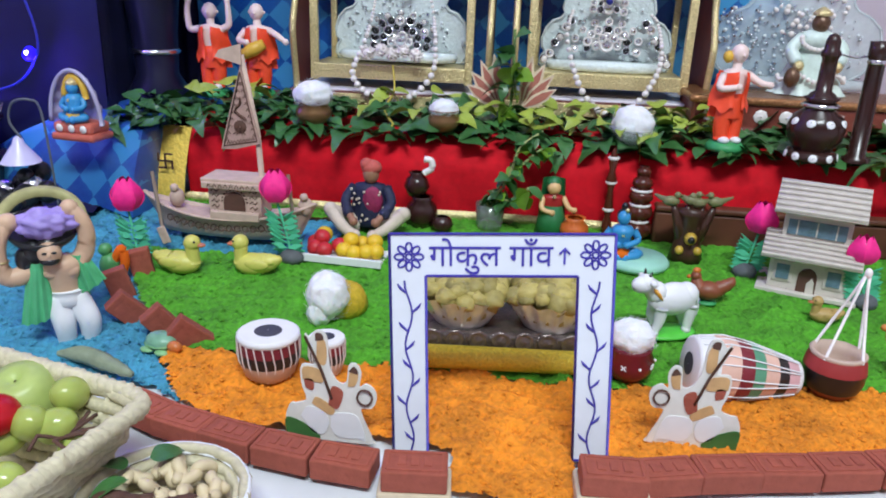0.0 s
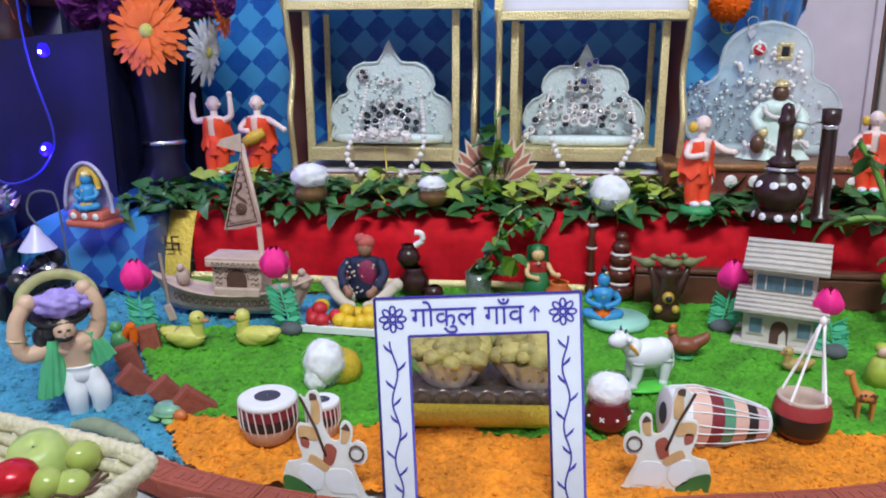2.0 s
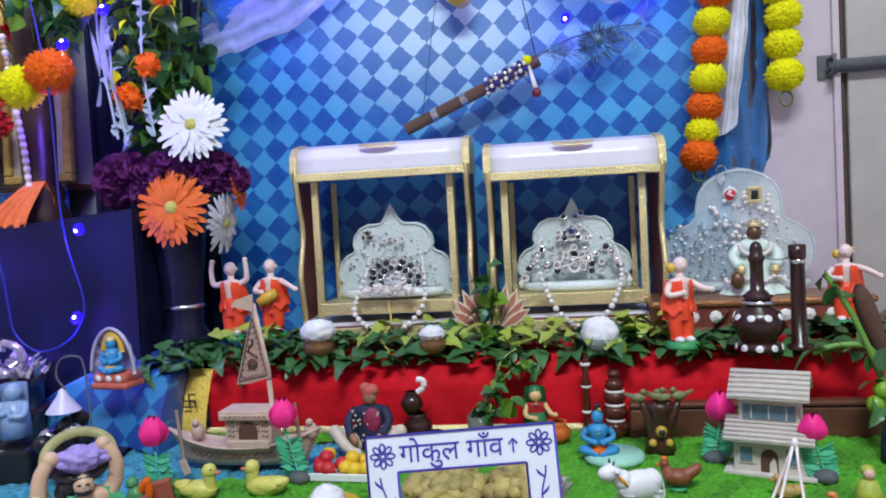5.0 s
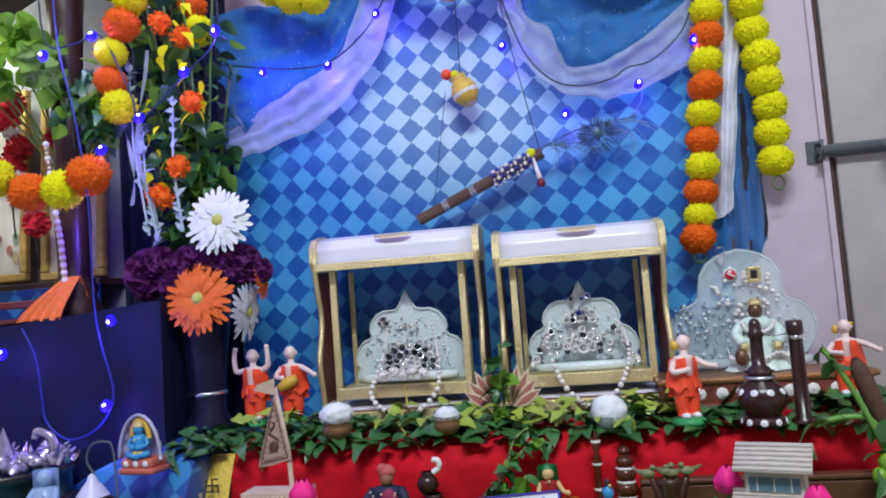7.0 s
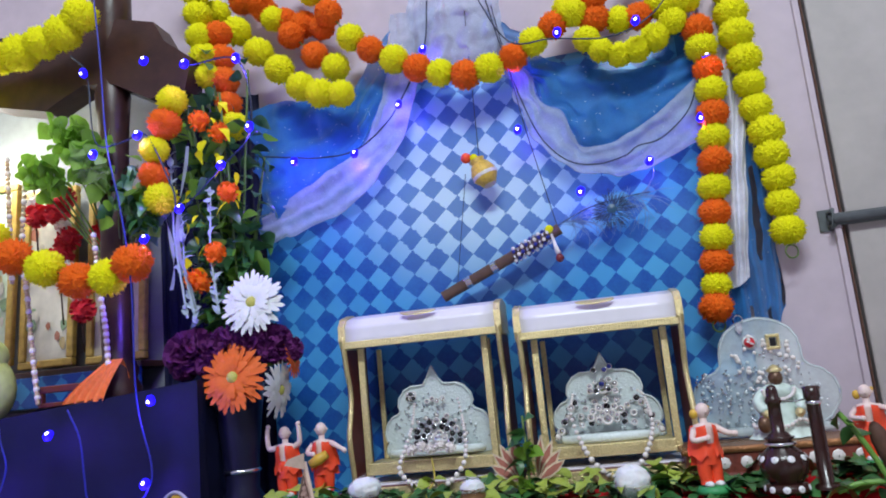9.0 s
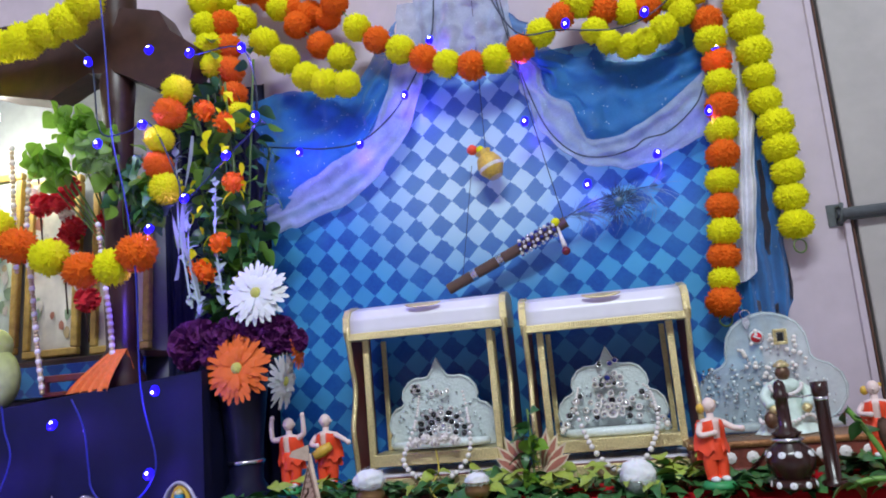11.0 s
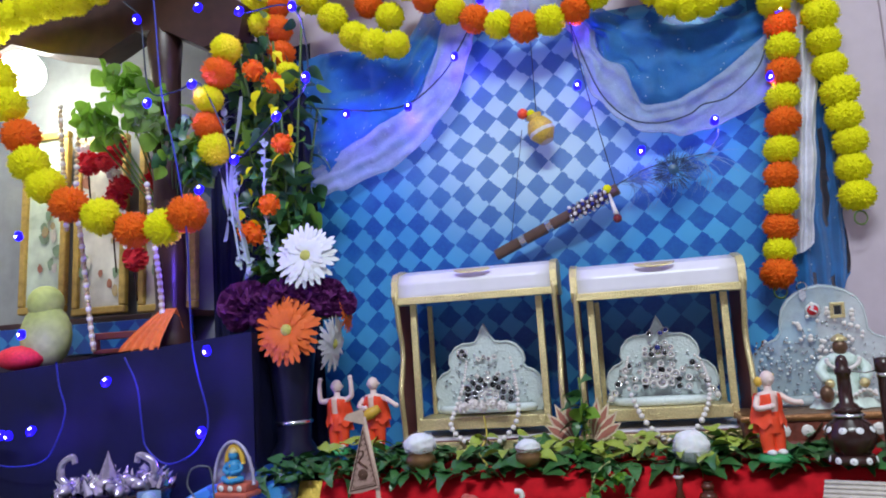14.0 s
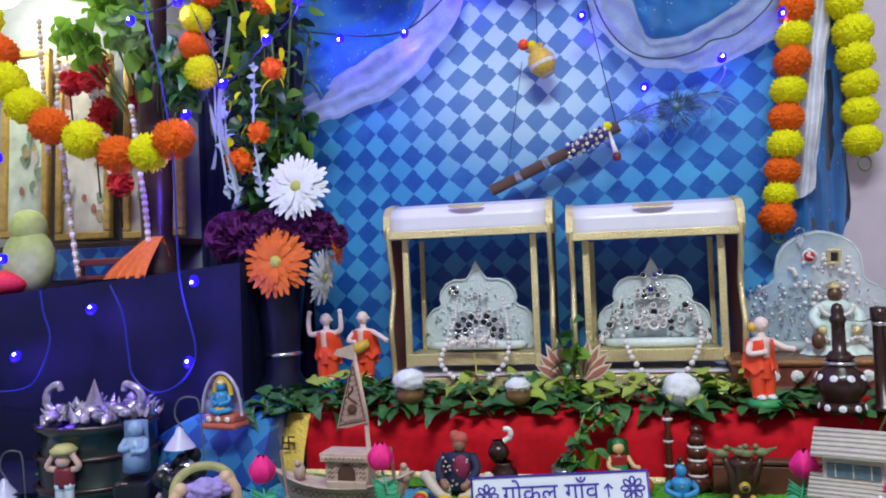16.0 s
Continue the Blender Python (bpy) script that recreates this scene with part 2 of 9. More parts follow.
def vein(m, dark, size):
    """Grey veins wandering through a stone."""
    nt = m.node_tree
    p = nt.nodes["Principled BSDF"]
    co = nt.nodes.new("ShaderNodeTexCoord")
    wv = nt.nodes.new("ShaderNodeTexWave")
    wv.inputs["Scale"].default_value, wv.inputs["Distortion"].default_value = size, 16
    wv.inputs["Detail"].default_value, wv.inputs["Detail Scale"].default_value = 4, 1.4
    nt.links.new(co.outputs["Object"], wv.inputs["Vector"])
    r = nt.nodes.new("ShaderNodeMapRange")
    r.inputs[1].default_value, r.inputs[2].default_value = 0.80, 1.0
    nt.links.new(wv.outputs["Fac"], r.inputs[0])
    mx = nt.nodes.new("ShaderNodeMix")
    mx.data_type = "RGBA"
    mx.inputs[7].default_value = (*dark, 1)
    patchy = nt.nodes.new("ShaderNodeTexNoise")
    patchy.inputs["Scale"].default_value, patchy.inputs["Detail"].default_value = size * 1.3, 4
    nt.links.new(co.outputs["Object"], patchy.inputs["Vector"])
    pr = nt.nodes.new("ShaderNodeMapRange")
    pr.inputs[1].default_value, pr.inputs[2].default_value = 0.42, 0.68
    nt.links.new(patchy.outputs["Fac"], pr.inputs[0])
    both = nt.nodes.new("ShaderNodeMath")
    both.operation = "MULTIPLY"
    nt.links.new(r.outputs[0], both.inputs[0])
    nt.links.new(pr.outputs[0], both.inputs[1])
    nt.links.new(both.outputs[0], mx.inputs[0])
    nt.links.new(p.inputs["Base Color"].links[0].from_socket, mx.inputs[6])
    nt.links.new(mx.outputs[2], p.inputs["Base Color"])


vein(M_marble, (0.22, 0.24, 0.30), 2.2)
M_wall = mat("pink_plaster", (0.54, 0.45, 0.52), 0.8, 0.08, 40, 0.1)
M_door = mat("painted_door", (0.42, 0.38, 0.37), 0.5, 0.12, 30, 0.08)
M_dark = mat("navy_cloth", (0.004, 0.005, 0.034), 0.7, 0.4, 25, 0.3, spec=0.3)
M_sheet = print_mat("diamond_print", 0.042, (0.075, 0.36, 0.66), (0.007, 0.055, 0.31), (0.015, 0.14, 0.48), pale_centre=0.74, ox=0.0, oz=0.0)
M_sheet2 = print_mat("diamond_print_front", 0.042, (0.05, 0.26, 0.52), (0.012, 0.04, 0.26), (0.02, 0.10, 0.38), axes="XZ")
M_red = mat("red_velvet", (0.60, 0.006, 0.016), 0.8, 0.25, 90, 0.25, spec=0.2)
M_gold = mat("gold_foil", (0.80, 0.66, 0.34), 0.38, 0.3, 420, 0.9, metal=0.7)
M_green = mat("green_sawdust", (0.075, 0.31, 0.016), 0.95, 0.5, 260, 1.0, stain=30)
M_orange = mat("orange_sawdust", (0.74, 0.24, 0.014), 0.95, 0.45, 260, 1.0, stain=30)
M_blue = mat("blue_sawdust", (0.055, 0.27, 0.40), 0.95, 0.4, 260, 1.0, stain=30)
M_brick = mat("terracotta", (0.34, 0.080, 0.050), 0.85, 0.3, 200, 0.5, rnd=0.5)
M_white = mat("white_paint", (0.80, 0.80, 0.82), 0.45, 0.05, 90, 0.05)
M_card = mat("white_card", (0.74, 0.76, 0.82), 0.6, 0.04, 120, 0.05)
M_ink = mat("blue_ink", (0.05, 0.035, 0.36), 0.5, 0.15, 120, 0.0)
M_wood = mat("pale_plywood", (0.58, 0.42, 0.34), 0.65, 0.2, 120, 0.15)
M_etch = mat("burnt_wood", (0.10, 0.045, 0.03), 0.8, 0.3, 120, 0.1)
M_redwood = mat("red_brown_board", (0.16, 0.03, 0.02), 0.55, 0.25, 60, 0.1)
M_footshade = mat("foot_shade_brown", (0.13, 0.045, 0.025), 0.45, 0.45, 45, 0.2)
M_crystal = mat("milky_crystal", (0.86, 0.95, 0.95), 0.14, 0.14, 260, 0.7, trans=0.15)
M_silver = mat("silver_stone", (0.75, 0.76, 0.80), 0.15, 0.3, 300, 0.3, metal=1.0)
M_pearl = mat("pearl", (0.85, 0.78, 0.76), 0.25, 0.05, 90, 0.0)
M_leaf = mat("ivy_leaf", (0.048, 0.15, 0.042), 0.35, 0.6, 90, 0.3, rnd=1.1)
M_leafy = mat("pale_leaf", (0.32, 0.40, 0.055), 0.45, 0.3, 90, 0.3, rnd=0.6)
M_stem = mat("green_stem", (0.10, 0.18, 0.03), 0.5, 0.2, 90, 0.1)
M_yel = let_light_through(mat("yellow_petal", (1.0, 0.96, 0.008), 0.9, 0.12, 12, 0.05), 0.38)
M_ora = let_light_through(mat("orange_petal", (1.0, 0.20, 0.008), 0.9, 0.14, 12, 0.05), 0.35)
M_led = mat("led", (0.005, 0.005, 0.15), 0.6, 0.0, 50, 0, spec=0.1, emit=(0.012, 0.004, 1.0, 2.4))
M_wire = mat("blue_wire", (0.02, 0.03, 0.30), 0.4, 0.1, 90, 0)
M_wiredark = mat("dark_wire", (0.01, 0.02, 0.05), 0.4, 0.1, 90, 0)
M_skin = mat("painted_skin", (0.72, 0.45, 0.36), 0.5, 0.1, 120, 0.05)
M_saff = mat("saffron_paint", (0.92, 0.075, 0.022), 0.5, 0.15, 120, 0.1)
M_dkbrown = mat("dark_lacquer", (0.035, 0.012, 0.010), 0.25, 0.3, 90, 0.05)
M_black = mat("black_paint", (0.012, 0.012, 0.014), 0.35, 0.2, 90, 0.05)
M_cotton = mat("cotton_wool", (0.82, 0.82, 0.85), 0.95, 0.08, 300, 0.35, sss=0.2)
M_maroon = mat("maroon_glaze", (0.14, 0.010, 0.016), 0.3, 0.2, 90, 0.05)
M_foil = mat("silver_foil", (0.82, 0.82, 0.80), 0.28, 0.2, 160, 1.0, metal=0.6)
M_pink = mat("pink_foam", (0.93, 0.018, 0.26), 0.7, 0.15, 200, 0.2)
M_teal = mat("green_foam", (0.07, 0.46, 0.26), 0.7, 0.15, 200, 0.2)
M_stone = mat("grey_stone", (0.10, 0.11, 0.12), 0.7, 0.3, 90, 0.3)


# ---- structure ----
SLOPE = 0.065


def bank(y):
    """Height of the floor, sloped from the platform to the room to fit the camera's view."""
    return SLOPE * (y - 0.868)


def structure(name, g, mats, label, category):
    ob = part(name, g, mats)
    return tagged(ob, label, category, kind="structure")


structure("floor", G().at(0, 0.868, 0, math.degrees(math.atan(SLOPE))).box(5, 5.2, 0.05, 0, 0.2, -1.6, -0.029), M_marble, "white marble floor with grey veins", "floor")
structure("wall_north", G().box(4.2, 0.1, 2.7, 0, 0.1, 1.20, 1.34), M_wall, "pale pink plastered wall", "wall")
structure("wall_west", G().box(0.1, 4.5, 3.0, 0, -1.55, -0.95, 1.19), M_wall, "pale plastered side wall", "wall")
structure("wall_east", G().box(0.1, 4.5, 3.0, 0, 1.95, -0.95, 1.19), M_wall, "pale plastered side wall", "wall")
structure("wall_south", G().box(4.2, 0.1, 3.0, 0, 0.1, -2.9, 1.19), M_wall, "pale plastered wall behind", "wall")
structure("ceiling", G().box(4.2, 4.5, 0.1, 0, 0.1, -0.95, 2.74), M_white, "white ceiling", "ceiling")

# painted door leaf beside the sheet, with bolt
door = tagged(thing("door_1", 0.55, 1.135, 0.0), "grey-beige painted wooden double door, closed", "door", kind="structure")
part("door_leaf", G().box(0.155, 0.03, 2.0, 0.003, -0.08, 0, 1.0), M_wall, door)
part("door_leaf", G().box(0.70, 0.03, 2.0, 0.003, 0.356, 0, 1.0), M_door, door)
part("seam_strip", G().box(0.0035, 0.01, 2.0, 0.001, 0.0, -0.0085, 1.0), M_etch, door, "dark gap between the leaves")
part("bead_strip", G().box(0.010, 0.008, 2.0, 0.002, -0.010, -0.0175, 1.0), M_wall, door, "narrow cover moulding")
part("bolt_staple", G().tube([(-0.020, -0.015, 0.462), (-0.020, -0.040, 0.462), (-0.020, -0.040, 0.438), (-0.020, -0.015, 0.438)], 0.004, 8), M_stone, door, "dark iron staple")
part("bolt_plate", G().box(0.030, 0.004, 0.034, 0.001, -0.020, -0.0165, 0.45), M_stone, door, "worn iron plate")
bolt = part("bolt_plate", G().box(0.15, 0.006, 0.020, 0.002, 0.055, -0.019, 0.45), M_stone, door, "dark iron tower bolt")
part("bolt_rod", G().at(0, 0, 0).tube([(-0.025, -0.028, 0.45), (0.15, -0.028, 0.45)], 0.007), M_stone, bolt)
part("bolt_handle", G().tube([(0.07, -0.028, 0.452), (0.07, -0.05, 0.445), (0.07, -0.05, 0.43)], 0.005), M_stone, bolt)


# printed sheet on the wall, with soft creases
def sheet_fn(u, v):
    x, z = lerp(-0.43, 0.47, u), lerp(0.05, 0.82, v)
    top = 0.80 - 0.05 * u if v > 0.98 else z
    y = 1.128 + 0.004 * math.sin(9 * x + 3 * z) + 0.003 * math.sin(23 * z + 5 * x)
    return (x, y, min(z, top))


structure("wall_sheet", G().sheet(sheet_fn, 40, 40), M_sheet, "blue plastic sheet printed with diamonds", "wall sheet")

# low platform with red velvet front
plat = tagged(thing("platform", 0, 0, 0), "low platform draped in red velvet with gold border", "platform", kind="structure")
XL, XR = -0.318, 0.75
part("top_board", G().box(XR - XL, 0.20, 0.09, 0.004, (XL + XR) / 2, 1.03, 0.05), M_redwood, plat)


def velvet(u, v):
    x = lerp(XL, XR, u)
    prof = [(0.868, 0.0), (0.866, 0.03), (0.868, 0.062), (0.880, 0.082), (0.905, 0.094), (0.95, 0.098)]
    k = v * 5
    i = min(int(k), 4)
    y, z = lerp(prof[i][0], prof[i + 1][0], k - i), lerp(prof[i][1], prof[i + 1][1], k - i)
    return (x, y + 0.003 * math.sin(31 * x) + 0.002 * math.sin(77 * x + 9 * v), z + 0.004 * math.sin(19 * x) * v)


part("velvet_cover", G().sheet(velvet, 120, 20), M_red, plat)
part("border", G().sheet(lambda u, v: (lerp(XL, XR, u), 0.861 - 0.004 * math.sin(PI * v) + 0.002 * math.sin(20 * lerp(XL, XR, u)), lerp(0.001, 0.013, v)), 80, 4), M_gold, plat, "gold ribbon border")


def goldend(u, v):
    a = lerp(-0.2, 1.75, v)
    return (XL - 0.036 + 0.040 * u, 0.878 - 0.028 * math.cos(a) - 0.003, 0.003 + 0.055 * v + 0.028 * math.sin(a) * v)


end = part("gold_end", G().sheet(goldend, 6, 14), mat("gold_ribbon", (0.85, 0.58, 0.10), 0.4, 0.3, 300, 0.5, metal=0.3), plat, "gold ribbon end with swastik sign")
g = G()
for x0, z0, x1, z1 in ((0, -8, 0, 8), (-8, 0, 8, 0), (0, 8, 8, 8), (8, 0, 8, -8), (0, -8, -8, -8), (-8, 0, -8, 8)):
    g.box(abs(x1 - x0) * 0.001 + 0.002, 0.0012, abs(z1 - z0) * 0.001 + 0.002, 0, (x0 + x1) * 0.0005, 0, (z0 + z1) * 0.0005)
sw = part("swastik_sign", g, M_etch, end)
sw.location = (XL - 0.016, 0.8478, 0.051)


# blue sheet over the left end of the platform
def side_sheet(u, v):
    x = lerp(-0.56, XL - 0.032, u)
    prof = [(0.80, 0.0), (0.815, 0.05), (0.84, 0.09), (0.95, 0.10), (1.10, 0.10)]
    k = v * 4
    i = min(int(k), 3)
    y, z = lerp(prof[i][0], prof[i + 1][0], k - i), lerp(prof[i][1], prof[i + 1][1], k - i)
    return (x, y + 0.05 * (1 - u) * (1 - v) + 0.006 * math.sin(40 * x), z * (0.55 + 0.45 * min(1, u * 2.2)) + 0.002 * math.sin(60 * x))


def sheet_return(u, v):
    """Edge of the sheet folded back towards the platform."""
    x, y, z = side_sheet(1.0, v)
    return (x + 0.004 * math.sin(PI * u), lerp(y, max(y, 0.885), u), z)


g = G().sheet(side_sheet, 40, 24)
g.sheet(sheet_return, 6, 24)
part("side_sheet", g, M_sheet2, plat, "blue diamond-printed sheet over the platform end")


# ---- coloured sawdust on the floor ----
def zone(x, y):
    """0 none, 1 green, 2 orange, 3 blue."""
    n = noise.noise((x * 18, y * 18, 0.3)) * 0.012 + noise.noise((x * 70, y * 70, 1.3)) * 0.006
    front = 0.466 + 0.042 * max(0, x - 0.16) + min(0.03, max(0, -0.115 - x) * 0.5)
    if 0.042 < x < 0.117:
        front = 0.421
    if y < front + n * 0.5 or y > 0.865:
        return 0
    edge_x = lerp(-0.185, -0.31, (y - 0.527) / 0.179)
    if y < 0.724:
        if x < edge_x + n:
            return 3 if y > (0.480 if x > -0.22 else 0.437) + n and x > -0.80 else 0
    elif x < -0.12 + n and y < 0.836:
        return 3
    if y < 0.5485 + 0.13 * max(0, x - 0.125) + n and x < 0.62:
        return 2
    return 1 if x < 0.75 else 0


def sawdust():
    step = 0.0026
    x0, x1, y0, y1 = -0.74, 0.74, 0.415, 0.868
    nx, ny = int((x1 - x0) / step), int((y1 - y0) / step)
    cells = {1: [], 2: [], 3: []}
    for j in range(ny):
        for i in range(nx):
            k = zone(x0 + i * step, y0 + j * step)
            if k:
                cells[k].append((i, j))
    for k, name, m, label in ((1, "green_sawdust", M_green, "green coloured sawdust spread like grass"), (2, "orange_sawdust", M_orange, "orange coloured sawdust spread like a path"), (3, "blue_sawdust", M_blue, "blue coloured sawdust spread like a river")):
        ids, vs, fs = {}, [], []
        for i, j in cells[k]:
            q = []
            for a, b in ((i, j), (i + 1, j), (i + 1, j + 1), (i, j + 1)):
                if (a, b) not in ids:
                    ids[a, b] = len(vs)
                    x, y = x0 + a * step, y0 + b * step
                    h = 0.003 + 0.0036 * noise.noise((x * 75, y * 75, 3)) + 0.0028 * noise.noise((x * 160, y * 160, 5)) + 0.0022 * random.random() + 0.003 * noise.noise((x * 14, y * 14, 7))
                    vs.append((x + random.uniform(-0.0012, 0.0012), y + random.uniform(-0.0012, 0.0012), bank(y) + h - (0.003 if k == 3 else 0)))
                q.append(ids[a, b])
            fs.append(tuple(q))
        gg = G()
        gg.add(vs, fs, True)
        rr = random.Random(k)
        ov, of = [], []
        for n in range(min(6500, len(cells[k]) // 3)):
            i, j = rr.choice(cells[k])
            px, py = x0 + (i + rr.random()) * step, y0 + (j + rr.random()) * step
            s = rr.uniform(0.0008, 0.0021)
            b, hz = len(ov), vs[ids[i, j]][2] + 0.0003
            a = rr.uniform(0, PI)
            c, q = math.cos(a) * s * rr.uniform(1, 1.8), math.sin(a) * s
            ov += [(px + c, py + q, hz), (px - q, py + c, hz), (px - c, py - q, hz), (px + q, py - c, hz), (px, py, hz + s * 0.9)]
            of += [(b, b + 1, b + 4), (b + 1, b + 2, b + 4), (b + 2, b + 3, b + 4), (b + 3, b, b + 4)]
        gg.add(ov, of, False)
        tagged(part(name, gg, m), label, "sawdust", kind="stuff")


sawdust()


# ---- gate ----
def flower_marks(g, cx, cz, r):
    for i in range(8):
        a = 2 * PI * i / 8
        pts = []
        for k in range(13):
            t = 2 * PI * k / 12
            px, pz = r * 0.62 + r * 0.30 * math.cos(t), r * 0.19 * math.sin(t)
            pts.append((cx + px * math.cos(a) - pz * math.sin(a), 0, cz + px * math.sin(a) + pz * math.cos(a)))
        g.tube(pts, 0.0006, 4, False)
    g.tube([(cx + r * 0.2 * math.cos(t), 0, cz + r * 0.2 * math.sin(t)) for t in [2 * PI * k / 10 for k in range(11)]], 0.0006, 4, False)


def vine_marks(g, x, z0, z1, amp, flip):
    n = 28
    pts = [(x + amp * math.sin(k * 0.62) * (1 if flip else -1), 0, lerp(z0, z1, k / n)) for k in range(n + 1)]
    g.tube(pts, 0.0006, 4, False)
    for k in range(2, n, 3):
        px, _, pz = pts[k]
        s = 1 if (k // 3) % 2 else -1
        g.tube([(px, 0, pz), (px + s * 0.004, 0, pz + 0.0035), (px + s * 0.0055, 0, pz + 0.006)], [0.0006, 0.0009, 0.0002], 4, False)


gate = thing("village_gate", 0.0721, 0.4602, -0.0235, 5.1, "white card village gate with blue hand-drawn border and lettering", "gate", rx=-7.8, ry=-2.7)
W, H, TK = 0.1327, 0.1432, 0.003
iw, ih = 0.0449, 0.1178
out = [(-W / 2, 0), (-iw, 0), (-iw, ih), (iw, ih), (iw, 0), (W / 2, 0), (W / 2, H), (-W / 2, H)]
part("board", G().plate(out, TK), M_card, gate)
g = G()
for a, b in zip(out, out[1:] + out[:1]):
    g.tube([(a[0], -TK / 2 - 0.0003, a[1]), (b[0], -TK / 2 - 0.0003, b[1])], 0.0009, 5)
part("border", g, M_ink, gate, "blue inked border line")
for s, dz in ((-1, 0.0115), (1, 0.0130)):
    g = G().at(0, -TK / 2 - 0.0004, 0)
    flower_marks(g, s * (W / 2 - 0.0115), ih + dz, 0.0094)
    part("flower_drawing", g, M_ink, gate, "blue inked flower")
    g = G().at(0, -TK / 2 - 0.0004, 0)
    vine_marks(g, s * (W / 2 + iw) / 2, 0.004, ih - 0.003, 0.0022, s < 0)
    part("vine_drawing", g, M_ink, gate, "blue inked climbing vine")
cu = bpy.data.curves.new("lettering", "FONT")
cu.body, cu.size, cu.extrude, cu.align_x = "\u0917\u094b\u0915\u0941\u0932 \u0917\u093e\u0901\u0935", 0.0186, 0.0003, "CENTER"
tx = new("lettering", cu)
dep = bpy.context.evaluated_depsgraph_get()
me = bpy.data.meshes.new_from_object(tx.evaluated_get(dep))
bpy.data.objects.remove(tx)
me.materials.clear()
me.materials.append(M_ink)
lt = part("lettering", me, M_ink, gate, "blue hand-written name")
lt.matrix_basis = pose(-0.0065, -TK / 2 - 0.0004, ih + 0.0062, 90, 0, 0)


g = G().at(0.0368, -TK / 2 - 0.0005, ih + 0.0075)
g.tube([(0, 0, 0), (0, 0, 0.009)], 0.0007, 5)
g.tube([(-0.003, 0, 0.006), (0, 0, 0.0095), (0.003, 0, 0.006)], 0.0007, 5)
part("arrow_drawing", g, M_ink, gate, "blue inked arrow")


# ---- swing shrines ----
def scroll(z0, z1, y0, n=24):
    """Front edge of a shrine's side board: wavy."""
    out = []
    for k in range(n + 1):
        t = k / n
        y = y0 + 0.006 * math.cos(2 * PI * t * 1.5) + (0.012 if 0.35 < t < 0.75 else 0) * math.sin((t - 0.35) / 0.4 * PI)
        out.append((y, lerp(z0, z1, t)))
    return out


def shrine(x, z, w, h, rz, label):
    t = thing("swing_shrine", x, 1.0, z, rz, label, "shrine", "swing shrines on the platform")
    d = 0.112
    part("base_board", G().box(w + 0.008, d + 0.012, 0.012, 0.001, 0, d / 2, 0.006), M_redwood, t)
    part("base_trim", G().box(w + 0.012, 0.003, 0.016, 0.001, 0, -0.009, 0.004), M_gold, t, "gold glitter trim")
    part("base_cover", G().box(w - 0.02, d * 0.9, 0.003, 0.001, 0, d / 2, 0.0136), mat_cover, t, "white laminate floor")
    for s in (-1, 1):
        prof = scroll(0.012, h - 0.03, 0.004)
        pts = [(y, zz) for y, zz in prof] + [(d, h - 0.03), (d, 0.012)]
        g = G().at(s * (w / 2 - 0.006), 0, 0, 0, 0, 90)
        g.plate(pts, 0.005)
        side = part("side_board", g, M_redwood, t, "red-brown shaped side board")
        g = G()
        g.tube([(s * (w / 2 - 0.006), y - 0.001, zz) for y, zz in prof], 0.0042, 6)
        part("gold_edge", g, M_gold, side)
    # rounded canopy
    hh = 0.048
    cv = [(0.002, -hh), (-0.003, -hh * 0.82), (-0.001, -hh * 0.35), (0.012, -0.004), (0.05, 0.004), (0.10, 0.0)]
    g = G()
    g.sheet(lambda u, v: (lerp(-w / 2 + 0.01, w / 2 - 0.01, u), *[lerp(cv[min(int(v * 5), 4)][q], cv[min(int(v * 5), 4) + 1][q], v * 5 - min(int(v * 5), 4)) + (h if q else 0) for q in (0, 1)]), 8, 25)
    canopy = part("canopy", g, mat_cover, t, "rounded white laminate canopy")
    sol = canopy.modifiers.new("thickness", "SOLIDIFY")
    sol.thickness, sol.offset = 0.004, -1
    part("canopy_trim", G().box(w - 0.016, 0.003, 0.011, 0.001, 0, -0.003, h - hh + 0.003), M_gold, canopy, "gold glitter strip")
    for s in (-1, 1):
        g = G()
        g.at(s * (w / 2 - 0.005), 0, 0, 0, 0, 90).plate([(a - 0.003, h + b + 0.002) for a, b in cv] + [(0.10, h - hh), (0.004, h - hh - 0.004)], 0.010)
        part("canopy_end", g, M_gold, canopy)
    g = G().at(0, 0.003, h - 0.003, 30, s=(0.95, 0.42, 0.4))
    g.lathe([(0.030, 0), (0.030, 0.003), (0.024, 0.004), (0.0005, 0.004)], 18, PI, 2 * PI)
    part("canopy_crest", g, M_gold, canopy, "half-round gold crest")
    # swing frame
    sw = part("swing_seat", G().box(w * 0.76, 0.075, 0.018, 0.0015, -0.004, 0.052, 0.036), M_gold, t, "gold glitter swing seat")
    for s in (-1, 1):
        part("post", G().box(0.010, 0.008, h - 0.075, 0.001, s * w * 0.385 - 0.002, 0.02, (h - 0.05) / 2 + 0.012), M_gold, t, "gold glitter post")
        part("back_post", G().box(0.008, 0.006, h - 0.075, 0.001, s * w * 0.36, 0.095, (h - 0.05) / 2 + 0.012), M_gold, t)
    return t


mat_cover = mat("white_laminate", (0.78, 0.74, 0.82), 0.3, 0.04, 60, 0.02)
shrine(-0.106, 0.105, 0.256, 0.272, 2, "white and gold swing shrine with a crystal throne")
shrine(0.163, 0.108, 0.244, 0.254, 2, "white and gold swing shrine with a jewelled throne")


